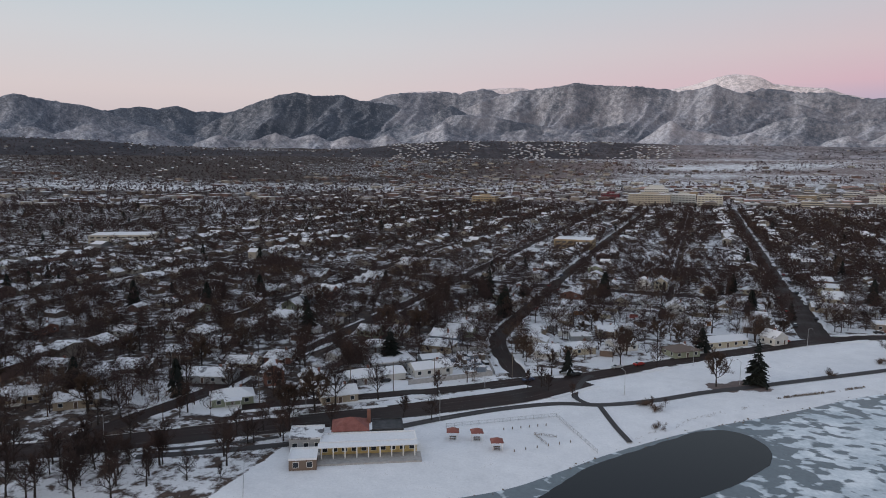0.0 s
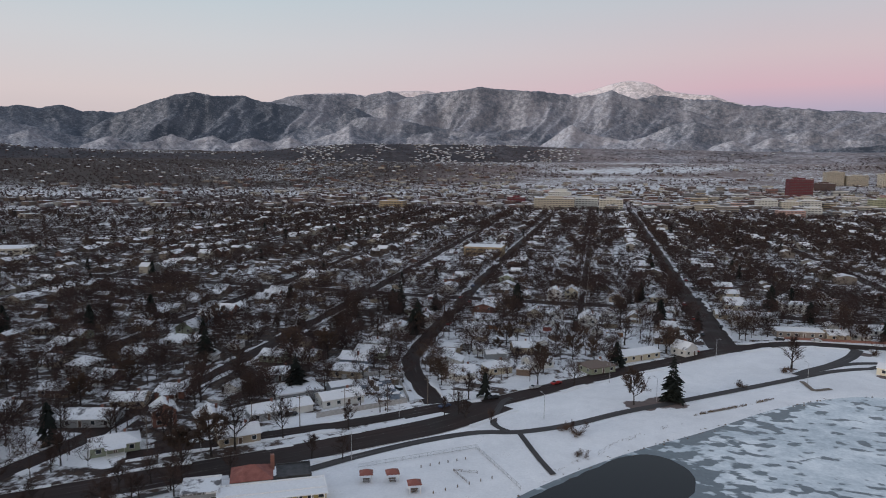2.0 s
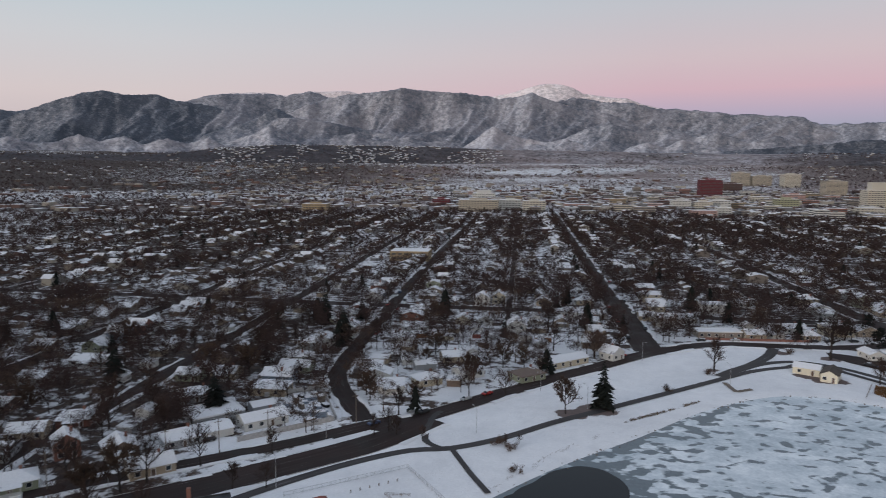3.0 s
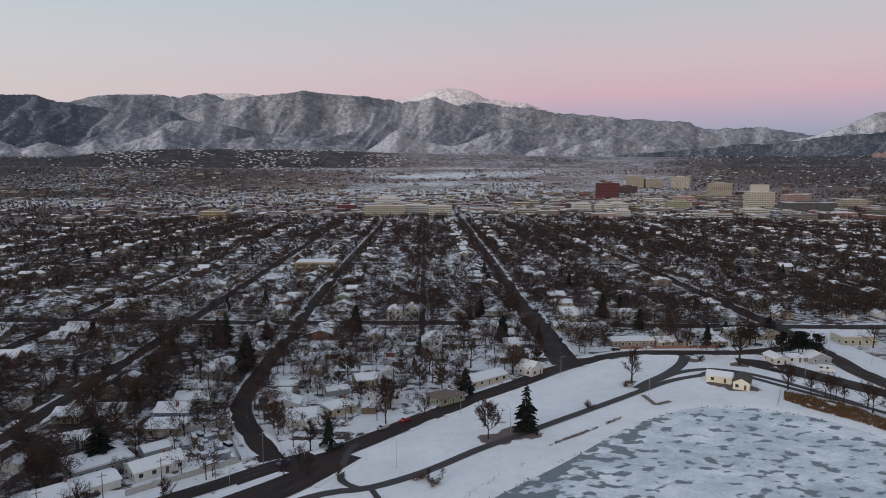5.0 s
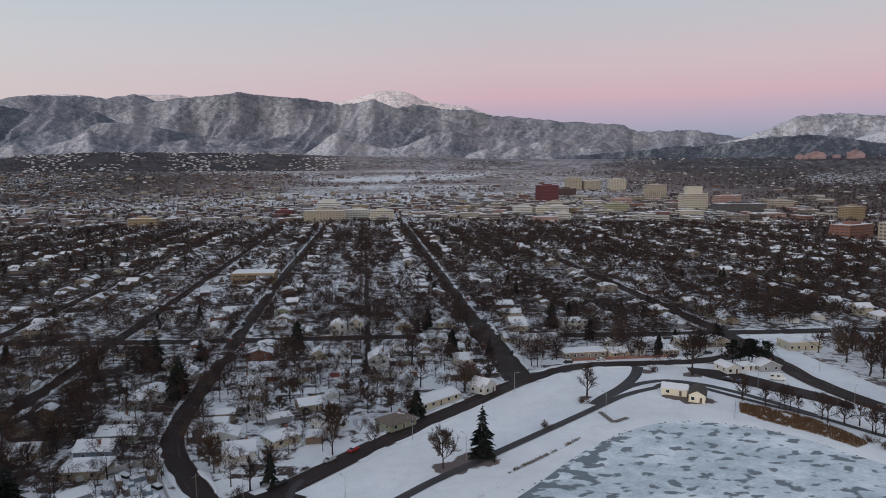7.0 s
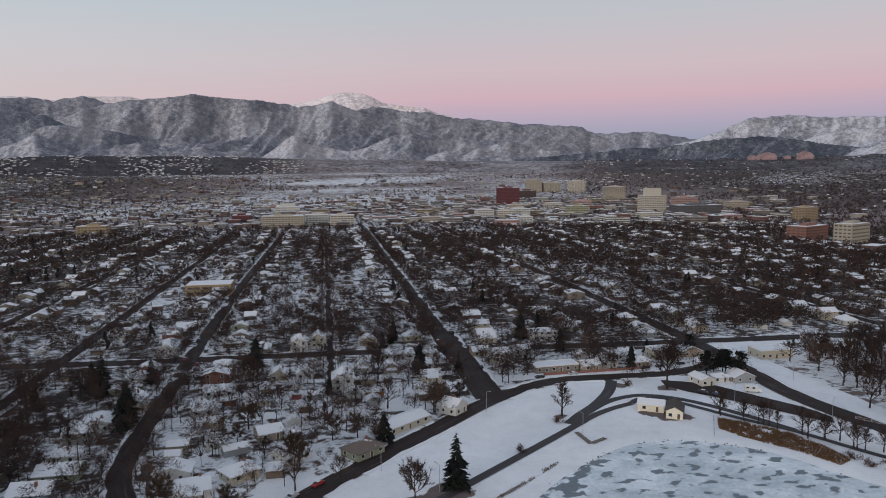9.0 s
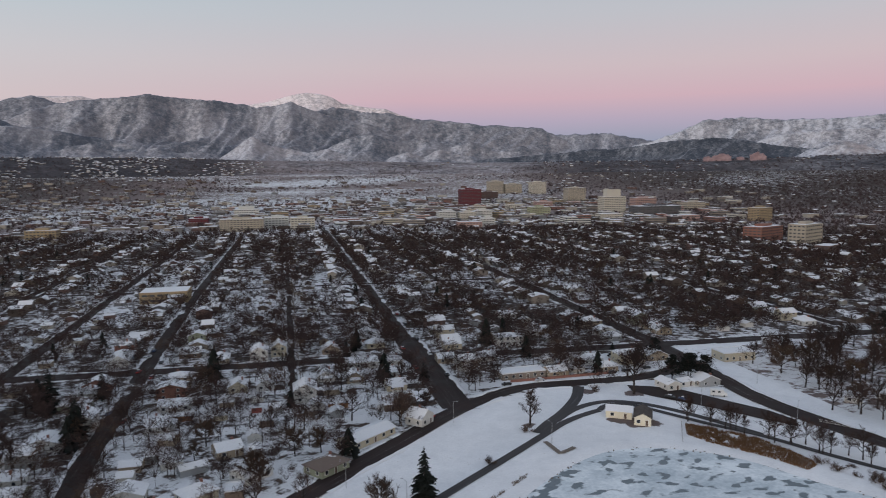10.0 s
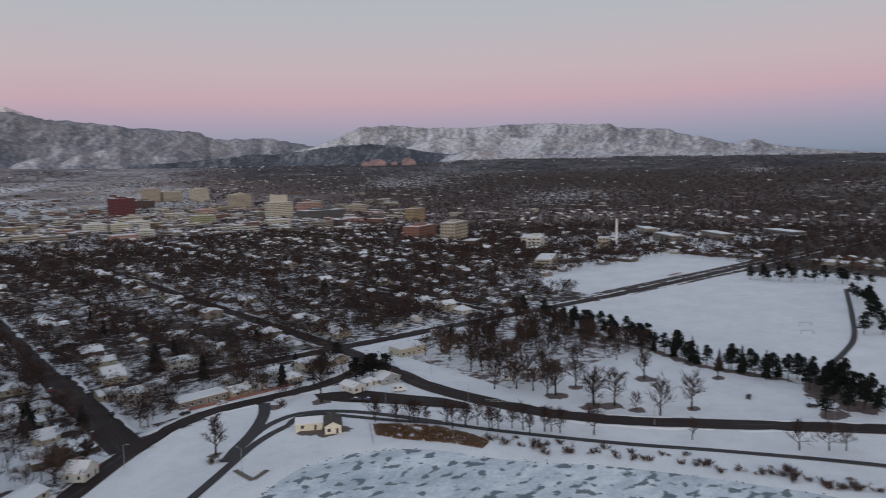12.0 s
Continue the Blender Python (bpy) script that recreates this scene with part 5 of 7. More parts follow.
def build_far_houses():
    rng = random.Random(8)
    s = Shape()
    for x, y, turn, w, d, hw, rise, roof in FAR_HOUSES:
        z = rising(x, y)
        c, n = math.cos(radians(turn)), math.sin(radians(turn))
        k = len(s.v)
        o = Shape()
        sl = rng.randrange(len(FAR_WALLS))
        o.box(-w / 2, w / 2, -d / 2, d / 2, -.5, hw, sl)
        o.poly([(w / 2, -d / 2, hw), (w / 2, d / 2, hw), (w / 2, 0, hw + rise)], sl)
        o.poly([(-w / 2, d / 2, hw), (-w / 2, -d / 2, hw), (-w / 2, 0, hw + rise)], sl)
        for q in (-1, 1):
            pts = [(-w / 2 - .3, 0, hw + rise + .2), (-w / 2 - .3, q * (d / 2 + .5), hw), (w / 2 + .3, q * (d / 2 + .5), hw), (w / 2 + .3, 0, hw + rise + .2)]
            o.poly(pts if q < 0 else pts[::-1], len(FAR_WALLS) + (1 if math.hypot(x, y) > 900 else 0))
        s.v += [(x + c * a - n * b, y + n * a + c * b, z + h) for a, b, h in o.v]
        s.f += [tuple(k + i for i in q) for q in o.f]
        s.s += o.s
    ob = new("far_houses", s.mesh("far_houses", *[M[k] for k in FAR_WALLS], M["roof_far"], M["roof_mixed"]))
    tagged(ob, "streets of small houses with snowy roofs stretching to the hills", "houses", kind="stuff")
    s = Shape()
    for x, y, turn, w, d, hw in FAR_SHEDS:
        z = rising(x, y)
        c, n = math.cos(radians(turn)), math.sin(radians(turn))
        k = len(s.v)
        o = Shape()
        o.box(-w / 2, w / 2, -d / 2, d / 2, -.5, hw, rng.randrange(len(FAR_WALLS)))
        o.poly([(-w / 2, -d / 2, hw + .12), (w / 2, -d / 2, hw + .12), (w / 2, d / 2, hw + .12), (-w / 2, d / 2, hw + .12)], len(FAR_WALLS))
        s.v += [(x + c * a - n * b, y + n * a + c * b, z + h) for a, b, h in o.v]
        s.f += [tuple(k + i for i in q) for q in o.f]
        s.s += o.s
    ob = new("far_sheds", s.mesh("far_sheds", *[M[k] for k in FAR_WALLS], M["roof_mixed"]))
    tagged(ob, "flat-roofed shops and warehouses with snow on their roofs", "buildings", kind="stuff")


build_far_houses()

# ---------------------------------------------------------------- downtown
for k_, c_ in {"red_stone": (0.120, 0.026, 0.034), "maroon": (0.085, 0.052, 0.048), "sand": (0.40, 0.36, 0.295), "pale_stone": (0.52, 0.49, 0.42), "ochre": (0.33, 0.255, 0.16), "office_dark": (0.10, 0.10, 0.11), "office_white": (0.55, 0.55, 0.52),
               "rose": (0.42, 0.28, 0.25), "olive": (0.32, 0.33, 0.22)}.items():
    M[k_] = mottled("facade_" + k_, tuple(v * 0.85 for v in c_), c_, 0.05, 0.85, space="Object")


def tower(x, y, w, d, h, mat, turn=0, storeys=0, label="", name="office_building", gap=0.42, pier=5.5, crown=0.0, roof="roof_snowy"):
    """A block with a band of windows on each storey, piers between them and a parapet roof."""
    z = float(height(x, y))
    ob = empty(name, pose(x, y, z, 0, 0, turn))
    n = storeys or max(2, int(h / 3.8))
    st = h / n
    part("wall", Shape().box(-w / 2, w / 2, -d / 2, d / 2, -1, h).mesh("wall", M[mat]), ob)
    pier_x = Shape().box(-.9, .9, -.3, .3, -1, h).mesh("pier", M[mat])
    pier_y = Shape().box(-.3, .3, -.9, .9, -1, h).mesh("pier", M[mat])
    for length, wide, turned in ((w, d, False), (d, w, True)):
        bays = max(3, int(length / pier))
        for k in range(bays + 1):
            a = (-length / 2 + .6) + (length - 1.2) * k / bays
            for q in (-wide / 2, wide / 2):
                part("pier", pier_y if turned else pier_x, ob, m=pose(q, a, 0) if turned else pose(a, q, 0))
    r = Shape().box(-w / 2 - .3, w / 2 + .3, -d / 2 - .3, d / 2 + .3, h, h + .9)
    part("roof", r.mesh("roof", M[mat]), ob)
    part("roof_snow", Shape().box(-w / 2, w / 2, -d / 2, d / 2, h + .9, h + 1.05).mesh("roof_snow", M[roof]), ob, "snow lying on the flat roof")
    if h > 12:
        part("penthouse", Shape().box(-w * .22, w * .22, -d * .22, d * .22, h + 1.05, h + 4.0).mesh("penthouse", M[mat]), ob)
    for i in range(n):
        z0, z1 = i * st + st * gap, i * st + st * 0.80
        part("window_band", Shape().box(-w / 2 - .1, w / 2 + .1, -d / 2 - .1, d / 2 + .1, z0, z1).mesh("window_band", M["office_glass"]), ob)
    if crown:
        part("upper_block", Shape().box(-w * .32, w * .32, -d * .3, d * .3, h + .9, h + crown).mesh("upper_block", M[mat]), ob)
    HOUSES.append((x, y, max(w, d) * 0.6))
    return tagged(ob, label or f"{mat.replace('_', ' ')} coloured office block with rows of windows", "building", "downtown buildings")


def downtown():
    tower(529, 1985, 58, 40, 46, "red_stone", 0, 11, "dark red tower block with rows of windows")
    tower(655, 2220, 56, 40, 20, "maroon", 0, 8, "lower dark red office block")
    tower(729, 2380, 50, 40, 42, "sand", 0, 15, "sand-coloured high-rise tower with regular windows")
    tower(790, 2370, 58, 40, 31, "sand", 0, 12, "sand-coloured office tower with rows of windows")
    tower(861, 2310, 50, 40, 40, "pale_stone", 0, 15, "pale stone high-rise tower with regular windows")
    tower(852, 1975, 54, 40, 42, "sand", 0, 13, "broad sand-coloured office tower")
    tower(756, 1540, 54, 34, 38, "pale_stone", 0, 9, "pale stepped office tower", crown=17)
    tower(800, 1420, 104, 40, 20, "office_dark", 0, 5, "long dark glass office building", gap=0.15, pier=17)
    tower(330, 1440, 36, 26, 17, "office_white", 0, 5, "white apartment block with regular windows")
    tower(372, 1432, 34, 26, 15, "pale_stone", 0, 4, "pale apartment block beside bare trees")
    tower(410, 1450, 38, 26, 17, "office_white", 0, 5, "white apartment block with a flat snowy roof")
    tower(316, 1205, 40, 24, 11, "rose", 0, 3)
    tower(356, 1228, 23, 20, 15, "office_white", 0, 4)
    tower(548, 1475, 42, 30, 20, "olive", 0, 5)
    tower(470, 1700, 40, 26, 13, "sand", 0, 3)
    tower(600, 1790, 44, 28, 12, "pale_stone", 0, 3)
    tower(700, 1840, 44, 30, 15, "rose", 0, 4)
    tower(960, 1760, 60, 34, 22, "rose", 0, 5)
    tower(1010, 1600, 50, 30, 18, "sand", 0, 4)
    tower(640, 1320, 46, 26, 12, "pale_stone", 0, 3)
    tower(760, 1250, 60, 30, 10, "rose", 0, 2)
    tower(-72, 1275, 72, 26, 21, "sand", 0, 6, "long sand-coloured apartment block with a grid of windows")
    tower(-14, 1318, 42, 24, 20, "office_white", 0, 5)
    tower(31, 1288, 42, 24, 20, "pale_stone", 0, 5)
    tower(-161, 1440, 35, 24, 14, "red_stone", 0, 3)
    tower(-87, 1755, 56, 40, 15, "office_white", 0, 3, crown=8)
    tower(-370, 1228, 44, 26, 13, "ochre", 0, 3, "low ochre building with lit front")
    tower(120, 1420, 50, 26, 8, "rose", 0, 2)
    tower(-93, 600, 34, 24, 8, "ochre", 0, 2, "two-storey ochre brick school", name="school")
    tower(890, 1190, 35, 26, 25, "ochre", 15, 8, "ochre apartment tower above bare trees")
    tower(648, 868, 58, 26, 19, "brick", 25, 5, "red brick hospital wing with window bands")
    tower(654, 795, 46, 22, 27, "sand", 25, 6, "sand-coloured hospital block with bands of windows")
    tower(538, 518, 52, 16, 9, "sand", 35, 3, "long three-storey apartment house")
    tower(822, 552, 62, 18, 10, "far_tan", 55, 3, "long tan flat-roofed building in a snowy lot")
    tower(890, 520, 58, 18, 9, "far_tan", 55, 3, "long tan flat-roofed building in a snowy lot")
    tower(905, 640, 46, 18, 9, "far_cream", 50, 3, "cream flat-roofed building behind a snowy lot")
    tower(980, 470, 60, 22, 8, "far_grey", 60, 2, "low grey building beside a snowy lot")
    tower(700, 690, 46, 20, 9, "office_white", 40, 3, "white flat-roofed building above bare trees")
    tower(620, 720, 30, 16, 8, "far_brick", 30, 2, "red brick building beside a snowy lot")
    tower(668, 650, 40, 18, 13, "office_white", 35, 3)
    tower(-505, 475, 56, 30, 7, "pale_stone", 30, 2)


def low_block(x, y, w, d, h, mat, roof, turn):
    """A low town building: wall, parapet, bands of windows, snow on the flat roof and a plant box."""
    ob = empty("town_building", pose(x, y, float(height(x, y)), 0, 0, turn))
    part("wall", Shape().box(-w / 2, w / 2, -d / 2, d / 2, -1, h).mesh("wall", M[mat]), ob)
    part("parapet", Shape().box(-w / 2 - .2, w / 2 + .2, -d / 2 - .2, d / 2 + .2, h, h + .5).mesh("parapet", M[mat]), ob)
    part("roof_snow", Shape().box(-w / 2, w / 2, -d / 2, d / 2, h + .5, h + .62).mesh("roof_snow", M[roof]), ob)
    for i in range(max(1, int(h / 3.8))):
        part("window_band", Shape().box(-w / 2 - .08, w / 2 + .08, -d / 2 - .08, d / 2 + .08, 1.3 + i * 3.8, 2.9 + i * 3.8).mesh("window_band", M["office_glass"]), ob)
    part("plant_box", Shape().box(-w * .15, w * .12, -d * .2, d * .1, h + .62, h + 2.6).mesh("plant_box", M["far_grey"]), ob)
    HOUSES.append((x, y, max(w, d) * 0.6))
    tone = mat.replace("far_", "").replace("office_", "").replace("_", " ")
    tagged(ob, f"low {tone} town building with a flat snowy roof", "building", "low town buildings")


def low_town():
    """The shops, flats and offices round the towers and along the near edge of the centre."""
    rng = random.Random(91)
    done = [(q[0], q[1], q[2]) for q in HOUSES[-60:]]
    n = 0
    while n < 170:
        r, az = rng.uniform(1240, 2250), rng.uniform(-8, 36)
        if az < 8 and rng.random() < 0.5:
            continue
        x, y = r * math.sin(radians(az)), r * math.cos(radians(az))
        w, d = rng.uniform(16, 44), rng.uniform(12, 26)
        if any(math.hypot(x - a, y - b) < c + 0.55 * w for a, b, c in done):
            continue
        done.append((x, y, 0.6 * w))
        low_block(x, y, w, d, rng.choice([4.6, 5, 8.2, 8.6, 12]), rng.choice(["sand", "pale_stone", "office_white", "rose", "far_tan", "far_cream", "far_brick", "brick", "far_grey", "ochre", "maroon"]),
                  rng.choice(["roof_snowy", "roof_snowy", "roof", "roof_brown"]), rng.choice([0, 90]) + rng.uniform(-3, 3))
        n += 1


downtown()
low_town()


# ---------------------------------------------------------------- park buildings
house(125.9, 277.8, -30, 10, 7, 3.0, 1.3, "gable", "x", "shelter", "roof_snowy", label="white park shelter wing with a snowy roof by the lake", name="park_shelter", chimney=False, group="")
house(132, 270, -30, 6.2, 11, 3.2, 1.6, "gable", "y", "shelter", "roof_bare", label="white park shelter wing with a bare brown roof", name="park_shelter", chimney=False, group="")
house(164, 305.5, 5, 6.5, 10, 3.0, 1.3, "gable", "y", "white", "roof_snowy", label="white boathouse beside the car park", name="boathouse", chimney=False, group="")
house(172.5, 306.6, 10, 8.5, 5, 2.7, 1.1, "gable", "x", "white", "roof_snowy", label="small white store building beside the boathouse", name="store_building", chimney=False, group="")
house(223, 341, 0, 18, 11, 4.2, 0, "flat", "x", "cream", "roof_snowy", label="pale cream flat-roofed building at the crossroads", name="shop", chimney=False, group="")
house(262, 350, 0, 12, 24, 3.6, 0, "flat", "x", "grey", "roof_snowy", label="long flat-roofed building under snow", name="shop", chimney=False, group="")
house(228, 268, -45, 6.5, 4, 2.5, 0.8, "gable", "x", "white", "roof_snowy", label="small white hut among the park trees", name="park_hut", chimney=False, group="")
house(245, 268, -45, 8, 5, 2.8, 1.2, "gable", "x", "white", "roof_snowy", label="white picnic hut among the park trees", name="park_hut", chimney=False, group="")



def beach_house():
    """The bath house by the beach: a red-roofed hall, a dark-roofed wing, a long terrace building with pillars, and a low side block."""
    ob = empty("beach_house", pose(-71, 120, 0, 0, 0, 27))

    def block(x, y, w, d, hw, rise, roof, wall, rm, axis="x"):
        a, b = house_meshes(w, d, hw, rise, roof, axis, wall, rm)
        q = part("wall", a, ob, m=pose(x, y, 0))
        part("roof", b, q)
        for i in range(max(2, int(w / 2.6))):
            n = max(2, int(w / 2.6))
            part("window", window_mesh(1.3, 1.4), q, m=pose((i + .5) / n * w - w / 2, -d / 2, hw * 0.55))
        return q

    block(-2, 9.5, 9.5, 8, 4.4, 2.1, "hip", "white", "roof_red")
    block(8.5, 9.5, 8.5, 8, 3.9, 0, "flat", "brown", "roof_dark")
    block(3, 1.5, 26, 6, 3.6, 0, "flat", "yellow", "roof_brown")
    block(-14, 6, 9, 9, 3.8, 0, "flat", "grey", "roof")
    block(-14, -6, 7, 7, 2.8, 0, "flat", "brown", "roof")
    part("terrace", Shape().box(-11, 17, -7.5, -1.6, -.2, 0.5).mesh("terrace", M["concrete"]), ob, "pale concrete terrace")
    post = Shape().box(-.16, .16, -.16, .16, 0.5, 3.6).mesh("pillar", M["trim"])
    for i in range(9):
        part("pillar", post, ob, m=pose(-9.5 + i * 3.1, -4.2, 0))
    part("canopy", Shape().box(-10.5, 16.2, -4.7, -1.6, 3.6, 3.85).mesh("canopy", M["roof_snowy"]), ob, "flat canopy with snow")
    part("chimney", Shape().box(-.5, .5, -.5, .5, 5, 9).mesh("chimney", M["brick"]), ob, m=pose(3.2, 11.5, -1))
    HOUSES.append((-71, 120, 18))
    tagged(ob, "lakeside bath house with a red hipped roof and a terrace", "building")


beach_house()




# ---------------------------------------------------------------- park trees, woods
tree("spruce", 35.7, 224.5, 17.5, "tall solitary dark spruce on bare ground by the path", wide=1.15)
tree("russet", 22, 216.5, 15, "thin leafless young tree beside the spruce", wide=0.8)
for x, y, h in ((-79, 302, 15.5), (-99, 340, 17), (-82, 354, 11), (-99, 202, 13), (-153, 230, 13), (28, 395, 9), (60, 345, 9)):
    tree("spruce", x, y, h * 1.12, wide=1.3)
for x, y, h in ((172, 315, 10), (179, 313, 11), (186, 311, 10), (183, 317, 10), (168, 340, 9), (184, 352, 9)):
    tree("pine", x, y, 1.25 * h, "dense dark conifer at the park road", wide=1.15)
for k, (x, y) in enumerate([(338, 361), (333, 340), (330, 319), (328, 303), (327, 287), (325, 274), (324, 261), (320, 250), (318, 240), (313, 227), (311, 217), (312, 206), (313.5, 198), (314, 187), (317, 178.5)]):
    for j in range(5 if k < 8 else 3):
        tree("spruce" if j == 1 else "pine", x + TREE_RNG.uniform(-3, 3) + 2.5 * j, y + TREE_RNG.uniform(-8, 8), TREE_RNG.uniform(8.5, 14), "dark pine in the row along the playing field", "pine row", 0.95)
for x, y in ((310, 165), (314, 160), (312, 153), (305, 147), (300, 140), (292, 143), (279, 146.5), (306, 136), (318, 150), (322, 162), (326, 170), (296, 134), (316, 156), (308, 158), (302, 152), (310, 145), (324, 156), (318, 166), (304, 141), (314, 142), (320, 172), (328, 163)):
    tree("pine", x, y, TREE_RNG.uniform(9.5, 14), "dense dark pine in a clump beside the road", "pine clump", 0.85)
for x, y, h in ((225, 237, 15), (226, 217, 15), (232, 211, 15), (236, 192, 14), (251, 187, 14), (234, 202, 7), (273, 224, 14), (298, 201, 9), (145, 301, 18), (88, 277, 14), (219, 255, 11), (212, 262, 11), (240, 238, 12), (228, 219, 12),
                (223, 240, 12)):
    tree("bare", x, y, h * 1.22, "leafless park tree standing in snow", "park trees", 1.1)
grove = random.Random(31)
for k in range(105):
    x, y = grove.uniform(222, 330), grove.uniform(248, 360)
    if abs(x - 223) < 14 and y > 330 or (x - 262) ** 2 / 100 + (y - 350) ** 2 / 250 < 1 or math.hypot(x - 237, y - 268) < 9:
        continue
    tree("russet" if k % 9 == 0 else "bare", x, y, grove.uniform(10, 16.5), "leafless tree in the park grove above patchy snow", "park grove", 1.1)
for i in range(22):
    f = i / 21
    x, y = 150 + 42 * f + TREE_RNG.uniform(-3, 3), 268 - 62 * f + TREE_RNG.uniform(-3, 3)
    tree("bare", x, y, TREE_RNG.uniform(8, 12.5), "small leafless tree along the shore path", "shore path trees")
for x, y, h in ((200, 197, 13), (222, 170, 9), (240, 140, 12), (247, 133, 11), (251, 129, 10)):
    tree("bare", x, y, h, "small leafless tree by the shore path", "shore path trees")
for x, y, h in ((0.8, 233, 11), (-36, 193, 9), (-40, 189, 8), (-33, 190, 7), (-24, 186, 6), (62, 246, 3.5), (2, 186, 4.5), (6, 188, 3.5)):
    tree("bare", x, y, h)
for x, y, h in ((-51, 227, 11), (-32, 221, 9), (-14, 251, 13), (-12, 247, 11), (-32, 286, 12), (-39, 357, 12), (21, 377, 10), (43, 298, 11), (52, 302, 10), (-1, 269, 12), (-104, 138, 12), (-106, 140, 10), (-48.5, 222, 9), (8, 270, 11)):
    tree("russet", x, y, h)


for x, y, h in ((-130, 70, 12), (-130, 80, 11), (-121, 86, 12), (-140, 94, 12), (-135, 104.5, 10), (-122, 104, 9), (-109, 118, 9), (-97, 122, 10), (-103, 90, 8), (-110, 84, 11), (-152, 82, 12), (-95, 93, 5), (-115, 95, 8),
                (-97, 127, 11), (-104, 124, 9), (-113, 76, 11), (-120, 72, 12), (-138, 84, 11), (-146, 76, 12), (-69.5, 148, 9), (-61, 150, 8), (-86, 132, 9), (-160, 70, 12)):
    tree("bare", x, y, h, "leafless tree in the snowy park beside the avenue", "park trees")
for x, y in ((586, 326), (593, 318), (593, 304), (616, 307), (606, 281), (617, 277), (611, 261), (620, 243), (545, 224), (530, 214), (500, 204), (472, 190), (458, 180), (446, 172), (436, 186), (560, 236), (590, 312), (598, 296), (602, 322), (610, 290), (624, 262), (618, 252), (538, 218), (552, 230), (488, 196), (466, 186), (452, 176), (480, 198), (515, 208), (442, 178), (630, 270), (612, 300)):
    tree("pine", x, y, TREE_RNG.uniform(9, 14.5), "dark pine at the far edge of the playing field", "field pines")


side = random.Random(77)
for k in range(60):
    f = side.random()
    x, y = -165 + 70 * f + side.uniform(-14, 8), 62 + 52 * f + side.uniform(-14, 8)
    if in_park(x, y) and road_gap(x, y) > 0.5:
        tree("bare", x, y, side.uniform(7, 12), "leafless tree in the thicket beside the avenue", "avenue thicket")


for x, y, h in ((-98, 143, 16), (-94, 149, 15), (-84, 160, 13), (-118, 150, 13), (-136, 152, 12), (-135, 128, 12), (-150, 145, 13), (-160, 135, 12), (-108, 184, 13), (-124, 176, 12), (-164, 170, 13), (-160, 190, 12),
                (-196, 166, 12), (-120, 200, 12), (-104, 226, 12), (-140, 206, 12), (-180, 206, 12), (-200, 190, 13), (-150, 116, 10), (-215, 125, 12), (-190, 138, 12)):
    tree("russet" if (int(x) + int(y)) % 3 == 0 else "bare", x, y, h, "tall leafless brown tree beside the houses along the avenue", "avenue trees", 0.95)


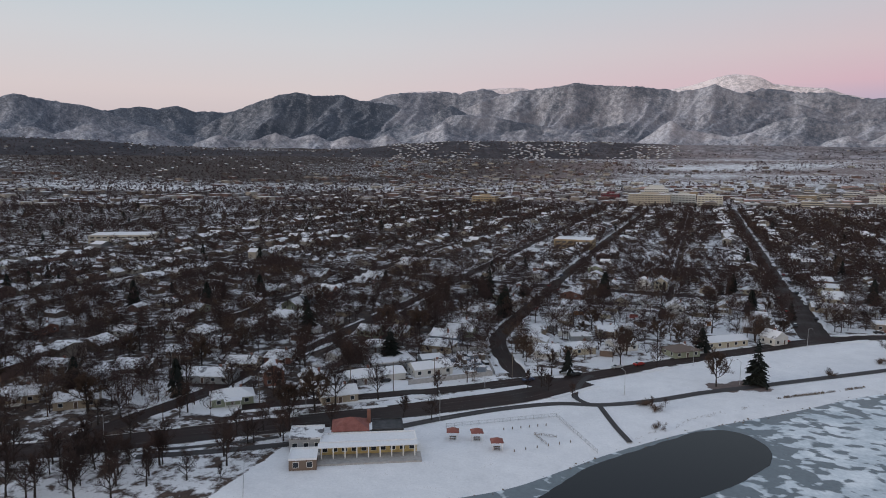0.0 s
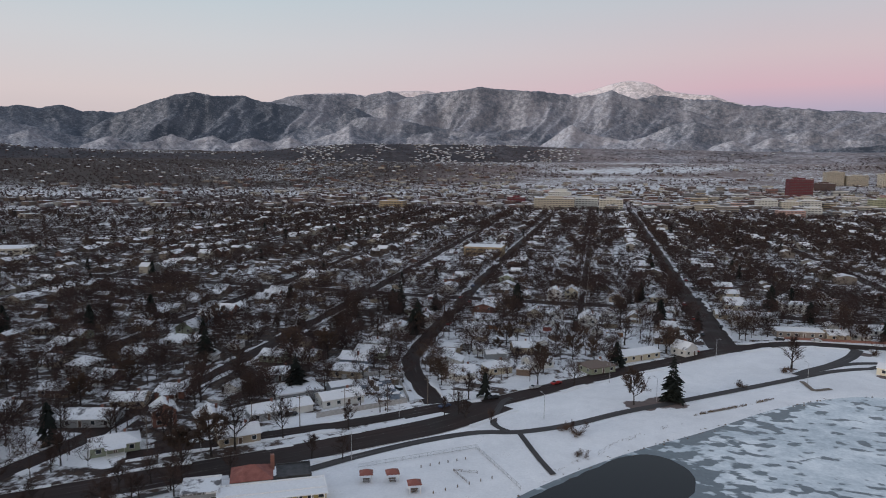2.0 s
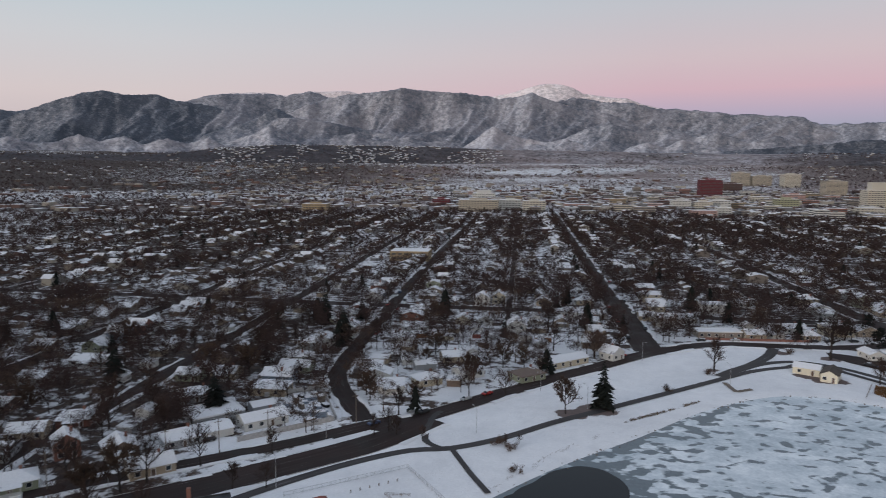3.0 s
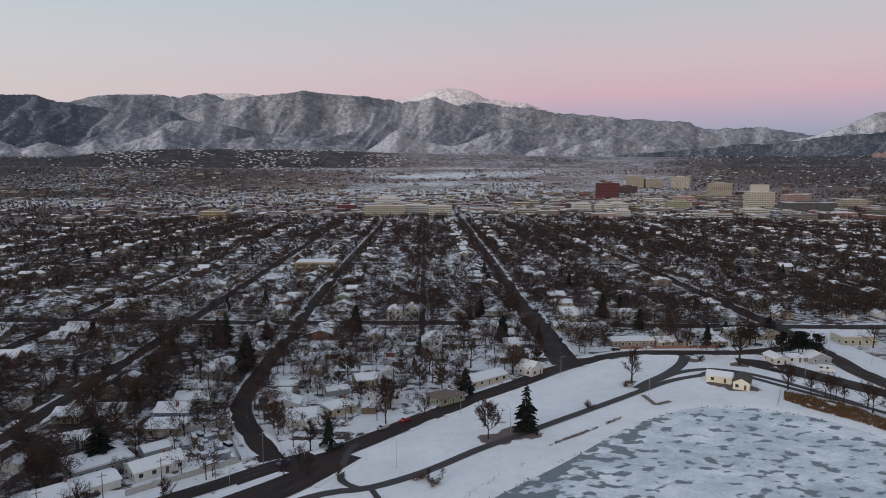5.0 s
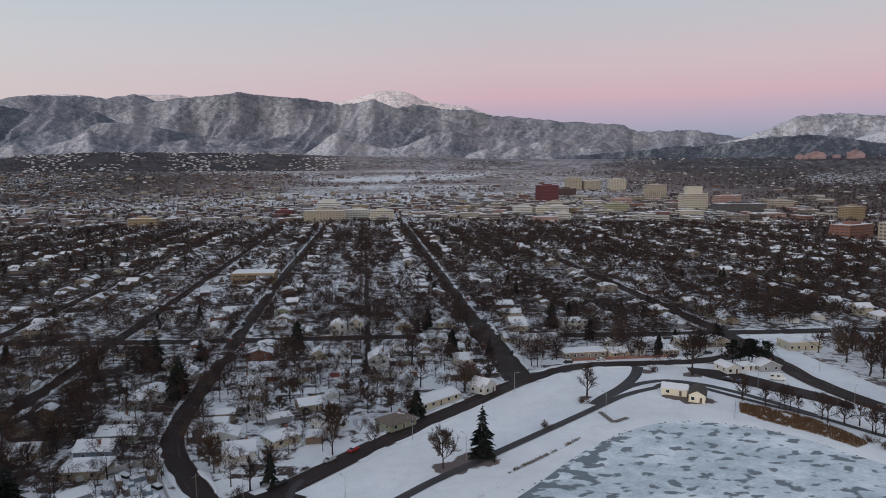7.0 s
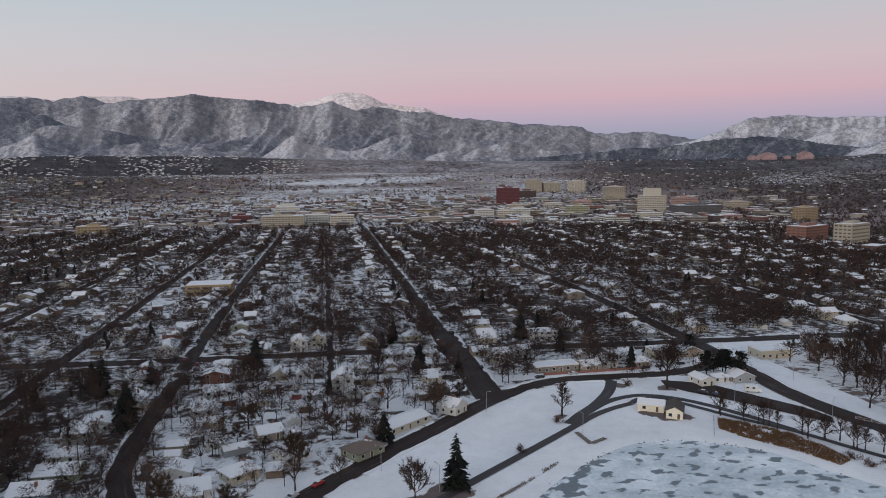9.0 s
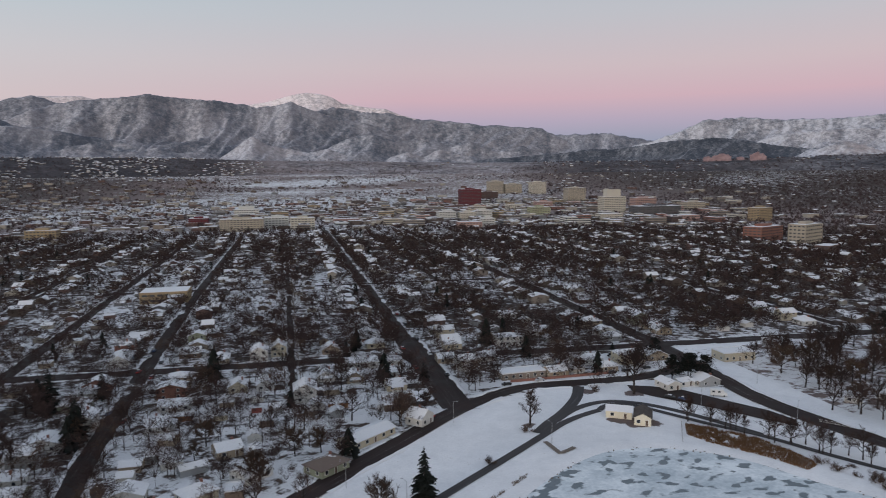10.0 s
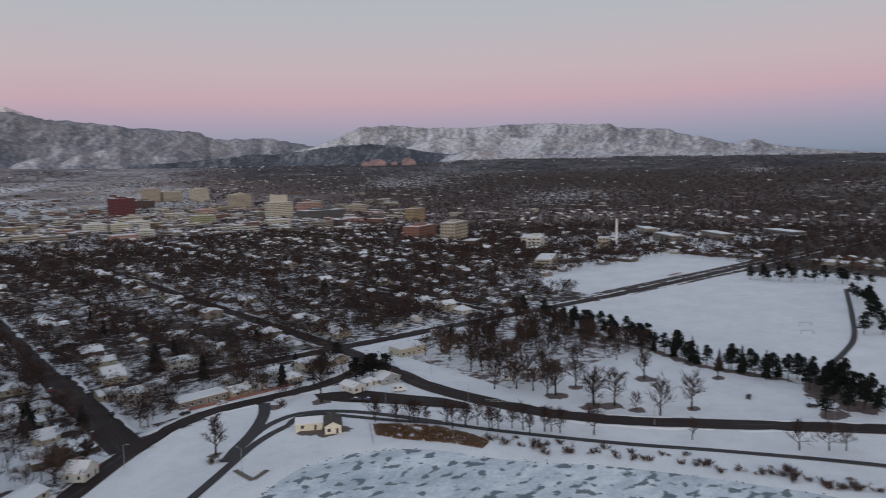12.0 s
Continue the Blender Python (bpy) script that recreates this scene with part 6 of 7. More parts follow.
def street_trees():
    """Yard trees, thick in the older streets; those close by are things of their own."""
    rng = random.Random(21)
    lots = np.array(HOUSES)
    far = {"mid": [], "far": []}
    tries = 0
    near = 0
    while tries < 21500:
        tries += 1
        r = 180 + 330 * rng.random() ** 0.7 if tries < 2900 else 1250 * rng.random() ** 0.47
        a = radians(rng.uniform(-64, 84 if tries > 2900 else 45))
        x, y = r * math.sin(a), r * math.cos(a)
        if outside_town(x, y):
            continue
        if np.any((lots[:, 0] - x) ** 2 + (lots[:, 1] - y) ** 2 < (lots[:, 2] * 0.95) ** 2):
            continue
        if road_gap(x, y) < 1.6:
            continue
        if -55 < x < 60 and 225 < y < 385 and rng.random() < 0.28:
            continue
        kind = "spruce" if rng.random() < 0.022 else ("russet" if rng.random() < 0.10 else "bare")
        h = rng.uniform(7, 15.5)
        if r < 380 and near < 110 and rng.random() < 0.2:
            near += 1
            tree(kind, x, y, h if kind != "spruce" else h * 0.95, group="yard trees")
        elif r < 430 or rng.random() < 0.78:
            far["mid"].append((x, y, h if r < 430 else 0.82 * h, kind))
    for _ in range(1500):
        x, y = rng.uniform(-75, 320), 400 + 620 * rng.random()
        if not outside_town(x, y) and road_gap(x, y) > 0.8 and not np.any((lots[:, 0] - x) ** 2 + (lots[:, 1] - y) ** 2 < (lots[:, 2] * 0.85) ** 2) and fbm(np.array(x / 45), np.array(y / 45), 2) > 0.42:
            far["mid"].append((x, y, rng.uniform(7.5, 12.5), "russet" if rng.random() < 0.14 else "bare"))
    for _ in range(5200):
        x, y = rng.uniform(205, 720), rng.uniform(393, 760)
        if not outside_town(x, y) and road_gap(x, y) > 1.0 and not np.any((lots[:, 0] - x) ** 2 + (lots[:, 1] - y) ** 2 < (lots[:, 2] * 0.8) ** 2) and rng.random() < 0.20:
            far["mid"].append((x, y, rng.uniform(7, 13), "russet" if rng.random() < 0.08 else "bare"))
    # old trees along the verges, leaning over the streets
    bend = curve([(-61, 230), (-67.5, 247), (-70.3, 268), (-71, 305), (-71.5, 345)], 8)
    for s in (-5.2, 5.2):
        for x, y in offset(bend, s):
            if free(x, y, 1.0, False):
                far["mid"].append((x + rng.uniform(-1, 1), y + rng.uniform(-3, 3), rng.uniform(10, 15.5), "russet" if rng.random() < 0.3 else "bare"))
    for sx in STREETS_X + ALLEYS_X + [200]:
        wide = 3.2 if sx in ALLEYS_X else (6.6 if sx == 66 else 5.8)
        for s in (-1, 1):
            y = 300 if sx > 200 or sx < -80 else 335
            while y < 1150:
                y += rng.uniform(5, 12)
                x = sx + s * (wide + (3.2 if sx == 66 and y < 440 else 0) + rng.uniform(-0.8, 2.2))
                if outside_town(x, y) or abs(y - (388 - 0.05 * x)) < 8 or rng.random() < 0.25:
                    continue
                far["mid"].append((x, y, rng.uniform(9, 15) if y < 430 else rng.uniform(7, 12), "russet" if rng.random() < 0.1 else "bare"))
    for n in range(30000):
        r = 1140 + 2560 * rng.random() ** 0.8
        az = rng.uniform(-64, 90)
        a = radians(az)
        x, y = r * math.sin(a), r * math.cos(a)
        bare_land = float(np.interp(az, [-64, -22, -10, 24, 36, 90], [0.22, 0.26, 0.40, 0.40, 0.30, 0.24])) - (0.2 if r < 1330 else 0) - 0.16 * (r > 3200 and not -4 < az < 20)
        if r > 2300 and -6 < az < 20:
            bare_land += 0.16
        if fbm(np.array(x / 300 + 40), np.array(y / 95 + 3), 3) < bare_land:
            continue
        far["far"].append((x, y, rng.uniform(6, 10.5), "spruce" if rng.random() < 0.05 else "bare"))
    for _ in range(7000):
        r, a = 800 + 2300 * rng.random() ** 0.8, radians(rng.uniform(32, 90))
        x, y = r * math.sin(a), r * math.cos(a)
        if y > 480 or x > 760:
            far["far"].append((x, y, rng.uniform(6, 10), "spruce" if rng.random() < 0.04 else "bare"))
    return far


FAR_TREES = street_trees()


def far_variants(n, blades, width, seed, length=1.6):
    """Light crowns of thin blades gathered in uneven clumps round a stem, as arrays of triangles, for a tree 10 m tall."""
    res = []
    for k in range(n):
        rng = random.Random(seed + k)
        tri = [[(-.16, 0, -.3), (.16, 0, -.3), (0, 0, 6)]]
        clumps = []
        for i in range(9):
            d = unit(rng)
            c = Vector((d.x * 2.9, d.y * 2.9, 6.0 + d.z * 2.4))
            clumps.append((c, rng.uniform(1.1, 2.0)))
            b = c - Vector((0, 0, 2.6 + d.z))
            tri.append([(0, -.09, 2.0), (0, .09, 2.0), tuple(b.lerp(c, .6))])
        for i in range(blades):
            c, r = clumps[i % 9]
            d = unit(rng)
            p = c + d * r * rng.random() ** .5
            q = p + (Vector((p.x * .25, p.y * .25, 0.5)) + unit(rng)).normalized() * length * rng.uniform(.6, 1.4)
            w = unit(rng).cross(q - p).normalized() * width * rng.uniform(.6, 1.4)
            tri.append([tuple(p - w), tuple(p + w), tuple(q)])
        res.append(np.array(tri, float))
    return res


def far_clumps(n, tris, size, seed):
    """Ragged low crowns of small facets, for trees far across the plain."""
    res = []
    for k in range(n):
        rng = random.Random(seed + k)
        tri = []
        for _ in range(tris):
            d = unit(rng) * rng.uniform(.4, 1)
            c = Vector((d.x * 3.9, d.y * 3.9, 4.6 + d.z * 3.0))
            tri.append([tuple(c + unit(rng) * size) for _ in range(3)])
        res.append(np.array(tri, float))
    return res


def far_cones(n, blades, seed):
    res = []
    for k in range(n):
        rng = random.Random(seed + k)
        tri = []
        for i in range(blades):
            f = i / blades
            a = rng.uniform(0, 6.28)
            r = (2.7 * (1 - f) ** .7 + .25) * rng.uniform(.55, 1.15)
            z = 9.2 * f + .5
            b = Vector((math.cos(a) * r, math.sin(a) * r, z - .4 + rng.uniform(-.4, .4)))
            s = Vector((-math.sin(a), math.cos(a), rng.uniform(-.3, .3))) * (r * .35 + .3)
            tri.append([tuple(b - s), tuple(b + s), (b.x * .3, b.y * .3, min(9.8, z + 1.6))])
        res.append(np.array(tri, float))
    return res


def tree_stuff(name, rows, bare, cones, label, twigs="twig_far"):
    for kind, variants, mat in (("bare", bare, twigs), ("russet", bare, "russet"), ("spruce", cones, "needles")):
        some = [r for r in rows if r[3] == kind]
        if not some:
            continue
        rng = np.random.RandomState(len(some))
        out = []
        for x, y, h, _ in some:
            v = variants[rng.randint(len(variants))]
            a, k = rng.uniform(0, 6.28), h / 10
            c, s = math.cos(a) * k * rng.uniform(.85, 1.2), math.sin(a) * k
            t = np.empty_like(v)
            t[..., 0] = x + v[..., 0] * c - v[..., 1] * s
            t[..., 1] = y + v[..., 0] * s + v[..., 1] * c
            t[..., 2] = v[..., 2] * k + rising(x, y)
            out.append(t)
        v = np.concatenate(out).reshape(-1, 3)
        f = np.arange(len(v)).reshape(-1, 3)
        ob = new(name if kind != "spruce" else name.replace("trees", "conifers"), mesh_of(name, v, f, [M[mat]]))
        tagged(ob, label if kind != "spruce" else "scattered dark conifers among the houses", "trees", kind="stuff")


MID = FAR_TREES["mid"]
tree_stuff("town_trees", [r for r in MID if math.hypot(r[0], r[1]) < 430], far_variants(12, 270, 0.060, 300, 1.35), far_cones(4, 90, 330), "leafless brown trees filling the streets of the town")
tree_stuff("street_trees", [r for r in MID if 430 <= math.hypot(r[0], r[1]) < 660], far_variants(10, 100, 0.17, 350, 1.6), far_cones(4, 50, 340), "leafless brown trees along the streets of the town")
tree_stuff("outer_trees", [r for r in MID if math.hypot(r[0], r[1]) >= 660], far_variants(10, 30, 0.50, 370, 1.9), far_cones(4, 30, 360), "leafless brown trees among the farther streets")
# trees across the plain take the twig colours with haze painted in
tree_stuff("distant_trees", FAR_TREES["far"], far_clumps(8, 11, 2.7, 400), far_cones(3, 12, 430), "distant leafless trees across the plain", "twig_haze")
def canopy(x, y, turn):
    ob = empty("picnic_canopy", pose(x, y, 0, 0, 0, turn))
    for a in (-1.4, 1.4):
        for b in (-1.4, 1.4):
            part("post", CACHE.setdefault("cpost", Shape().tube((0, 0, -.2), (0, 0, 2.5), .06, .06, 6).mesh("post", M["trim"])), ob, m=pose(a, b, 0))
    part("roof", CACHE.setdefault("croof", hip_roof(3.2, 3.0, 2.5, .9, .2, .08).mesh("roof", M["roof_red"])), ob, "red pitched roof")
    part("table", CACHE.setdefault("ctab", Shape().box(-.9, .9, -.38, .38, .7, .76).box(-.9, .9, -.85, -.55, .4, .45).box(-.9, .9, .55, .85, .4, .45).box(-.7, -.6, -.8, .8, -.05, .4).box(.6, .7, -.8, .8, -.05, .4)
                                  .box(-.7, -.6, -.3, .3, .4, .7).box(.6, .7, -.3, .3, .4, .7).mesh("table", M["pole"])), ob, "dark wooden picnic table")
    tagged(ob, "small red-roofed picnic shelter with a table in the snow", "shelter", "picnic shelters")


for x, y, a in ((-50, 138.5, 20), (-43.4, 140.5, 25), (-36.2, 136, 22)):
    canopy(x, y, a)


def fence(pts, h=1.3, gap=2.5, mat="steel", label="chain-link fence with steel posts across the snow"):
    ob = empty("fence", pose(pts[0][0], pts[0][1], 0))
    post = CACHE.setdefault(("fp", h, mat), Shape().tube((0, 0, -.3), (0, 0, h), .05, .05, 6).mesh("post", M[mat]))
    for (ax, ay), (bx, by) in zip(pts[:-1], pts[1:]):
        n = max(1, int(math.hypot(bx - ax, by - ay) / gap))
        for i in range(n + (1 if (bx, by) == pts[-1] else 0)):
            part("post", post, ob, m=pose(ax + (bx - ax) * i / n - pts[0][0], ay + (by - ay) * i / n - pts[0][1], 0))
        for z in (0.35, h - .05):
            a, b = (ax - pts[0][0], ay - pts[0][1], z), (bx - pts[0][0], by - pts[0][1], z)
            part("rail", Shape().tube(a, b, .035, .035, 4).mesh("rail", M[mat]), ob)
        w = Shape()
        for i in range(n * 8):
            f = i / (n * 8)
            p = (ax + (bx - ax) * f - pts[0][0], ay + (by - ay) * f - pts[0][1])
            g = f + 1 / (n * 4)
            q = (ax + (bx - ax) * g - pts[0][0], ay + (by - ay) * g - pts[0][1])
            w.tube((*p, 0.1), (*q, h - .1), .008, .008, 3)
            w.tube((*q, 0.1), (*p, h - .1), .008, .008, 3)
        tagged(part("wire_mesh", w.mesh("wire_mesh", M[mat]), ob), kind="stuff")
    tagged(ob, label, "fence")


fence([(-54.6, 145.7), (-25.5, 166.3), (-9.7, 143.2)])
fence([(-84.4, 87.4), (-95.4, 102.9), (-93, 112)])
fence([(145, 264), (135, 247)], 1.0, 2.0, "pole", "low wooden fence running down to the ice")
fence([(197, 252), (203.5, 243.5)], 1.2, 2.5, "trim", "white rail gate beside the road")
fence([(-22.2, 150), (-28.8, 149.7), (-24, 144)], 0.8, 2.2, "pole", "low wooden rail in the snow")


def bollards():
    me = Shape().tube((0, 0, -.3), (0, 0, .75), .16, .14, 7).mesh("post", M["pole"])
    for k, f in enumerate(np.linspace(0, 1, 6)):
        for (ax, ay), (bx, by) in (((-31.2, 136), (-17.9, 148)), ((-38, 150), (-27, 158))):
            ob = new("bollard", me)
            ob.matrix_basis = pose(ax + (bx - ax) * f, ay + (by - ay) * f, 0)
            tagged(ob, "short dark wooden bollard standing in snow", "bollard", "beach bollards")


bollards()


def street_lamp(x, y, turn, h=8.5):
    ob = empty("street_lamp", pose(x, y, 0, 0, 0, turn))
    part("pole", CACHE.setdefault(("lp", h), Shape().tube((0, 0, -.3), (0, 0, h), .10, .06, 7).mesh("pole", M["steel"])), ob)
    part("arm", CACHE.setdefault(("la", h), Shape().tube((0, 0, h - .1), (1.6, 0, h + .35), .05, .04, 5).mesh("arm", M["steel"])), ob)
    part("lamp_head", CACHE.setdefault(("lh", h), Shape().box(1.4, 2.2, -.16, .16, h + .28, h + .42).mesh("lamp_head", M["steel"])), ob)
    tagged(ob, "pale steel street lamp with a single arm", "street lamp", "street lamps")


for x, y, a in ((224.9, 187.5, 50), (266, 138.5, 50), (187, 252, 40), (88.5, 256, 120), (161.5, 276, 60), (-54.5, 185, 120), (-7.7, 195, 130), (-58.3, 150, 120), (30, 222, 130), (143, 327, 90), (206, 300, 180), (190, 360, 0),
                (-36, 200, 120), (14, 240, 310), (60, 287, 310), (-100, 141, 310), (-140, 100, 310), (74, 330, 180), (58, 420, 0), (74, 470, 180), (208, 440, 180), (192, 500, 0), (290, 368, 90), (350, 376, 270), (420, 361, 90)):
    street_lamp(x, y, a)


def utility_pole(x, y, turn):
    ob = empty("utility_pole", pose(x, y, 0, 0, 0, turn))
    part("pole", CACHE.setdefault("up", Shape().tube((0, 0, -.5), (0, 0, 10.5), .16, .11, 7).mesh("pole", M["pole"])), ob)
    part("crossarm", CACHE.setdefault("ux", Shape().box(-1.2, 1.2, -.06, .06, 9.6, 9.75).mesh("crossarm", M["pole"])), ob)
    tagged(ob, "weathered wooden utility pole with a crossarm", "utility pole", "utility poles")


for k in range(10):
    utility_pole(2.8, 336 + 32 * k, 0)
for k in range(7):
    f = k / 6
    utility_pole(-118 + 70 * f, 142 + 56 * f, 40)


# ---------------------------------------------------------------- vehicles
def car_meshes(paint):
    key = "car" + paint
    if key not in CACHE:
        s = Shape()
        prof = [(-2.2, .35), (-2.25, .75), (-2.1, .92), (-1.35, 1.0), (-.75, 1.42), (.75, 1.45), (1.55, 1.0), (2.15, .92), (2.25, .7), (2.2, .35)]
        k = len(prof)
        for sg in (-1, 1):
            for x, z in prof:
                s.v.append((x, sg * (.88 if z < 1.1 else .68), z))
        for i in range(k):
            j = (i + 1) % k
            s.f.append((i, j, k + j, k + i))
            s.s.append(1 if i in (3, 5) else 0)
        s.f += [tuple(range(k - 1, -1, -1)), tuple(range(k, 2 * k))]
        s.s += [0, 0]
        body = s.mesh("body", M["car_" + paint], M["glass"])
        g = Shape()
        g.poly([(-1.1, -.80, 1.03), (1.25, -.80, 1.03), (.7, -.71, 1.36), (-.68, -.71, 1.34)])
        g2 = Shape()
        g2.poly([(1.25, .80, 1.03), (-1.1, .80, 1.03), (-.68, .71, 1.34), (.7, .71, 1.36)])
        snow = Shape().slab([(-.7, -.62, 1.52), (.7, -.62, 1.54), (.7, .62, 1.54), (-.7, .62, 1.52)], .07)
        CACHE[key] = (body, g.mesh("side_window", M["glass"]), g2.mesh("side_window", M["glass"]), snow.mesh("roof_snow", M["bank"]))
        CACHE["wheel"] = Shape().tube((0, -.1, 0), (0, .1, 0), .33, .33, 12).mesh("wheel", M["rubber"])
    return CACHE[key]


def car(x, y, turn, paint, snow=True, z=0.1):
    b, g, g2, sn = car_meshes(paint)
    ob = empty("car", pose(x, y, z, 0, 0, turn))
    part("body", b, ob)
    part("side_window", g, ob)
    part("side_window", g2, ob)
    if snow:
        part("roof_snow", sn, ob, "thin snow left on the roof")
    for a in (-1.4, 1.4):
        for c in (-.82, .82):
            part("wheel", CACHE["wheel"], ob, m=pose(a, c, .33))
    tagged(ob, f"parked {paint} car at the snowy kerb", "car", "parked cars")


def parked_cars():
    rng = random.Random(4)
    names = ["dark", "dark", "silver", "navy", "red", "dark", "white"]
    for k in range(10):
        car(rng.choice([60, 72]), 330 + k * 19 + rng.uniform(-3, 3), 90, rng.choice(names))
    for k in range(9):
        car(-70.5 + rng.choice([-4, 4]), 318 + k * 15 + rng.uniform(-4, 4), 90, rng.choice(names))
    for x, y, a in ((-27, 211, 47), (-13.5, 226, 47), (-6, 233, 47), (52, 293, 45), (157, 292, 130), (161, 288, 130), (95, 327, 8), (112, 329, 5), (150, 332, 5), (158, 333, 5), (170, 335, 5), (288, 155, 130), (-42, 198, 50), (-90, 178, 42), (-105, 160, 42)):
        car(x, y, a, rng.choice(names))
    car(281, 178, 20, "dark", False)


parked_cars()


def camper():
    ob = empty("camper_van", pose(178.6, 289.2, 0.14, 0, 0, -26))
    part("body", Shape().box(-3.4, 2.0, -1.2, 1.2, .5, 3.0).box(2.0, 3.4, -1.1, 1.1, .5, 1.9).mesh("body", M["trim"]), ob)
    for x in (-2.2, 0.2):
        part("window", window_mesh(1.1, .7), ob, m=pose(x, -1.2, 2.1))
    for a in (-2.2, 2.2):
        for c in (-1.0, 1.0):
            part("wheel", CACHE["wheel"], ob, m=pose(a, c, .4))
    tagged(ob, "white camper van parked on the dark car park", "camper")


camper()


# ---------------------------------------------------------------- storage yard, dock, goals, chimney stack, rocks
def storage_yard():
    """A walled yard at the corner, crowded with snowed-up stacks, trailers and sheets of material."""
    rng = random.Random(17)
    corner = [Vector((-79.5, 179)), Vector((-55, 200)), Vector((-68, 229)), Vector((-87, 219))]
    rows = []
    for k in range(74):
        f, g = rng.random(), rng.random()
        p = corner[0].lerp(corner[1], f).lerp(corner[3].lerp(corner[2], f), 0.05 + 0.9 * g)
        w, d, h = rng.uniform(1.4, 6.0), rng.uniform(1.1, 2.6), rng.uniform(.7, 2.6)
        if any(math.hypot(p.x - q.x, p.y - q.y) < r + 0.42 * w for q, r in rows) or not free(p.x, p.y, 0.5 * w, False):
            continue
        rows.append((p, 0.42 * w))
        ob = empty("covered_stack", pose(p.x, p.y, 0, 0, 0, rng.choice([40, 130]) + rng.uniform(-16, 16)))
        part("load", Shape().box(-w / 2, w / 2, -d / 2, d / 2, -.1, h).mesh("load", M[rng.choice(["brown", "rubber", "pole", "grey", "blue"])]), ob)
        t = h + .12
        c = rng.uniform(.5, 1.0)
        part("snow_cap", Shape().slab([(-w / 2 - .1, -d / 2 * c, t), (w / 2 * c, -d / 2 - .1, t + .05), (w / 2 + .1, d / 2 * c, t), (-w / 2 * c, d / 2 + .1, t + .08)], .16).mesh("snow_cap", M["bank"]), ob)
        tagged(ob, "snow-covered stack of building material in a yard", "stack", "yard stacks")
    for ax, ay, bx, by in ((-55.5, 200.5, -69.5, 231.5), (-81, 178.5, -56, 199.8), (-69.5, 231.5, -88, 220)):
        line = np.array([(ax + (bx - ax) * k / 8, ay + (by - ay) * k / 8) for k in range(9)])
        tagged(new("yard_wall", ribbon_mesh("yard_wall", line, 0.4, 0.1, M["concrete"], thick=1.6)), "pale snow-topped wall round the storage yard", "wall", kind="structure")


storage_yard()


def coloured_garages():
    for x, y, w, wall, tone in ((-44, 317, 7.5, "orange", "orange-brown"), (-29, 314, 5, "cream", "cream"), (-15.5, 320, 4, "red_paint", "faded red"), (17.5, 317, 8, "orange", "orange-brown")):
        house(x, y, 0, w, 4.5, 2.4, 0.8, "gable", "x", wall, "roof_snowy", name="shed", label=f"{tone} backyard garage with a snowy roof", chimney=False, windows=False, group="backyard garages")


M["orange"] = wall_material("siding_orange", (0.36, 0.17, 0.075))
M["red_paint"] = wall_material("siding_red", (0.34, 0.10, 0.085))
coloured_garages()
line_ = np.array([(98 + 5.0 * k, 330.5 + 0.12 * k) for k in range(11)])
tagged(new("garden_wall", ribbon_mesh("garden_wall", line_, 0.35, 0.1, M["brick"], thick=1.1)), "low red brick wall beside the park drive", "wall", kind="structure")


def dock():
    ob = empty("dock", pose(88, 252, 0))
    for k in range(12):
        part("plank", CACHE.setdefault("plank", Shape().box(-.9, .9, -.42, .42, .18, .28).mesh("plank", M["pole"])), ob, m=pose(-.6 + .1 * k, 7 - k * .95, 0, 0, 0, -4))
    for k in range(7):
        part("plank", CACHE["plank"], ob, m=pose(1.6 + k * .92, -3.2 + k * .5, 0, 0, 0, 118))
    tagged(ob, "low wooden landing stage at the edge of the ice", "dock")


dock()


def bleachers(x, y, turn):
    ob = empty("bleachers", pose(x, y, 0, 0, 0, turn))
    for k in range(5):
        part("bench", Shape().box(-9, 9, k * .8, k * .8 + .5, .35 + .4 * k, .43 + .4 * k).mesh("bench", M["red_paint"]), ob)
    for a in (-8, -4, 0, 4, 8):
        part("frame", Shape().slab([(a - .05, 0, .35), (a + .05, 0, .35), (a + .05, 3.7, 1.95), (a - .05, 3.7, 1.95)], .3).box(a - .06, a + .06, 3.4, 3.55, -.1, 1.9).mesh("frame", M["steel"]), ob)
    tagged(ob, "faded red spectator benches beside the snowy field", "bleachers")


bleachers(566, 389, 180)


def goal(ax, ay, bx, by):
    ob = empty("football_goal", pose(ax, ay, 0))
    dx, dy = bx - ax, by - ay
    for p in ((0, 0), (dx, dy)):
        part("post", Shape().tube((*p, -.2), (*p, 2.4), .08, .08, 6).mesh("post", M["pole"]), ob)
        part("brace", Shape().tube((*p, 2.4), (p[0] - dy * .25, p[1] + dx * .25, 0), .05, .05, 5).mesh("brace", M["pole"]), ob)
    part("crossbar", Shape().tube((0, 0, 2.4), (dx, dy, 2.4), .08, .08, 6).mesh("crossbar", M["pole"]), ob)
    tagged(ob, "dark football goal frame on the snowy field", "goal", "football goals")


goal(411.7, 210.7, 416.6, 205.8)
goal(432, 220, 438, 215.7)


def stack():
    ob = empty("chimney_stack", pose(724.6, 565, 0))
    part("shaft", Shape().tube((0, 0, -1), (0, 0, 36), 1.9, 1.3, 16).mesh("shaft", M["trim"]), ob, "tall white tapering shaft")
    part("rim", Shape().tube((0, 0, 36), (0, 0, 36.8), 1.5, 1.5, 16).mesh("rim", M["concrete"]), ob)
    tagged(ob, "tall slim white chimney stack among bare trees", "chimney")
    tower(716, 578, 18, 14, 12, "sand", 35, 3, "sand-coloured boiler house below the chimney stack", name="boiler_house")


stack()


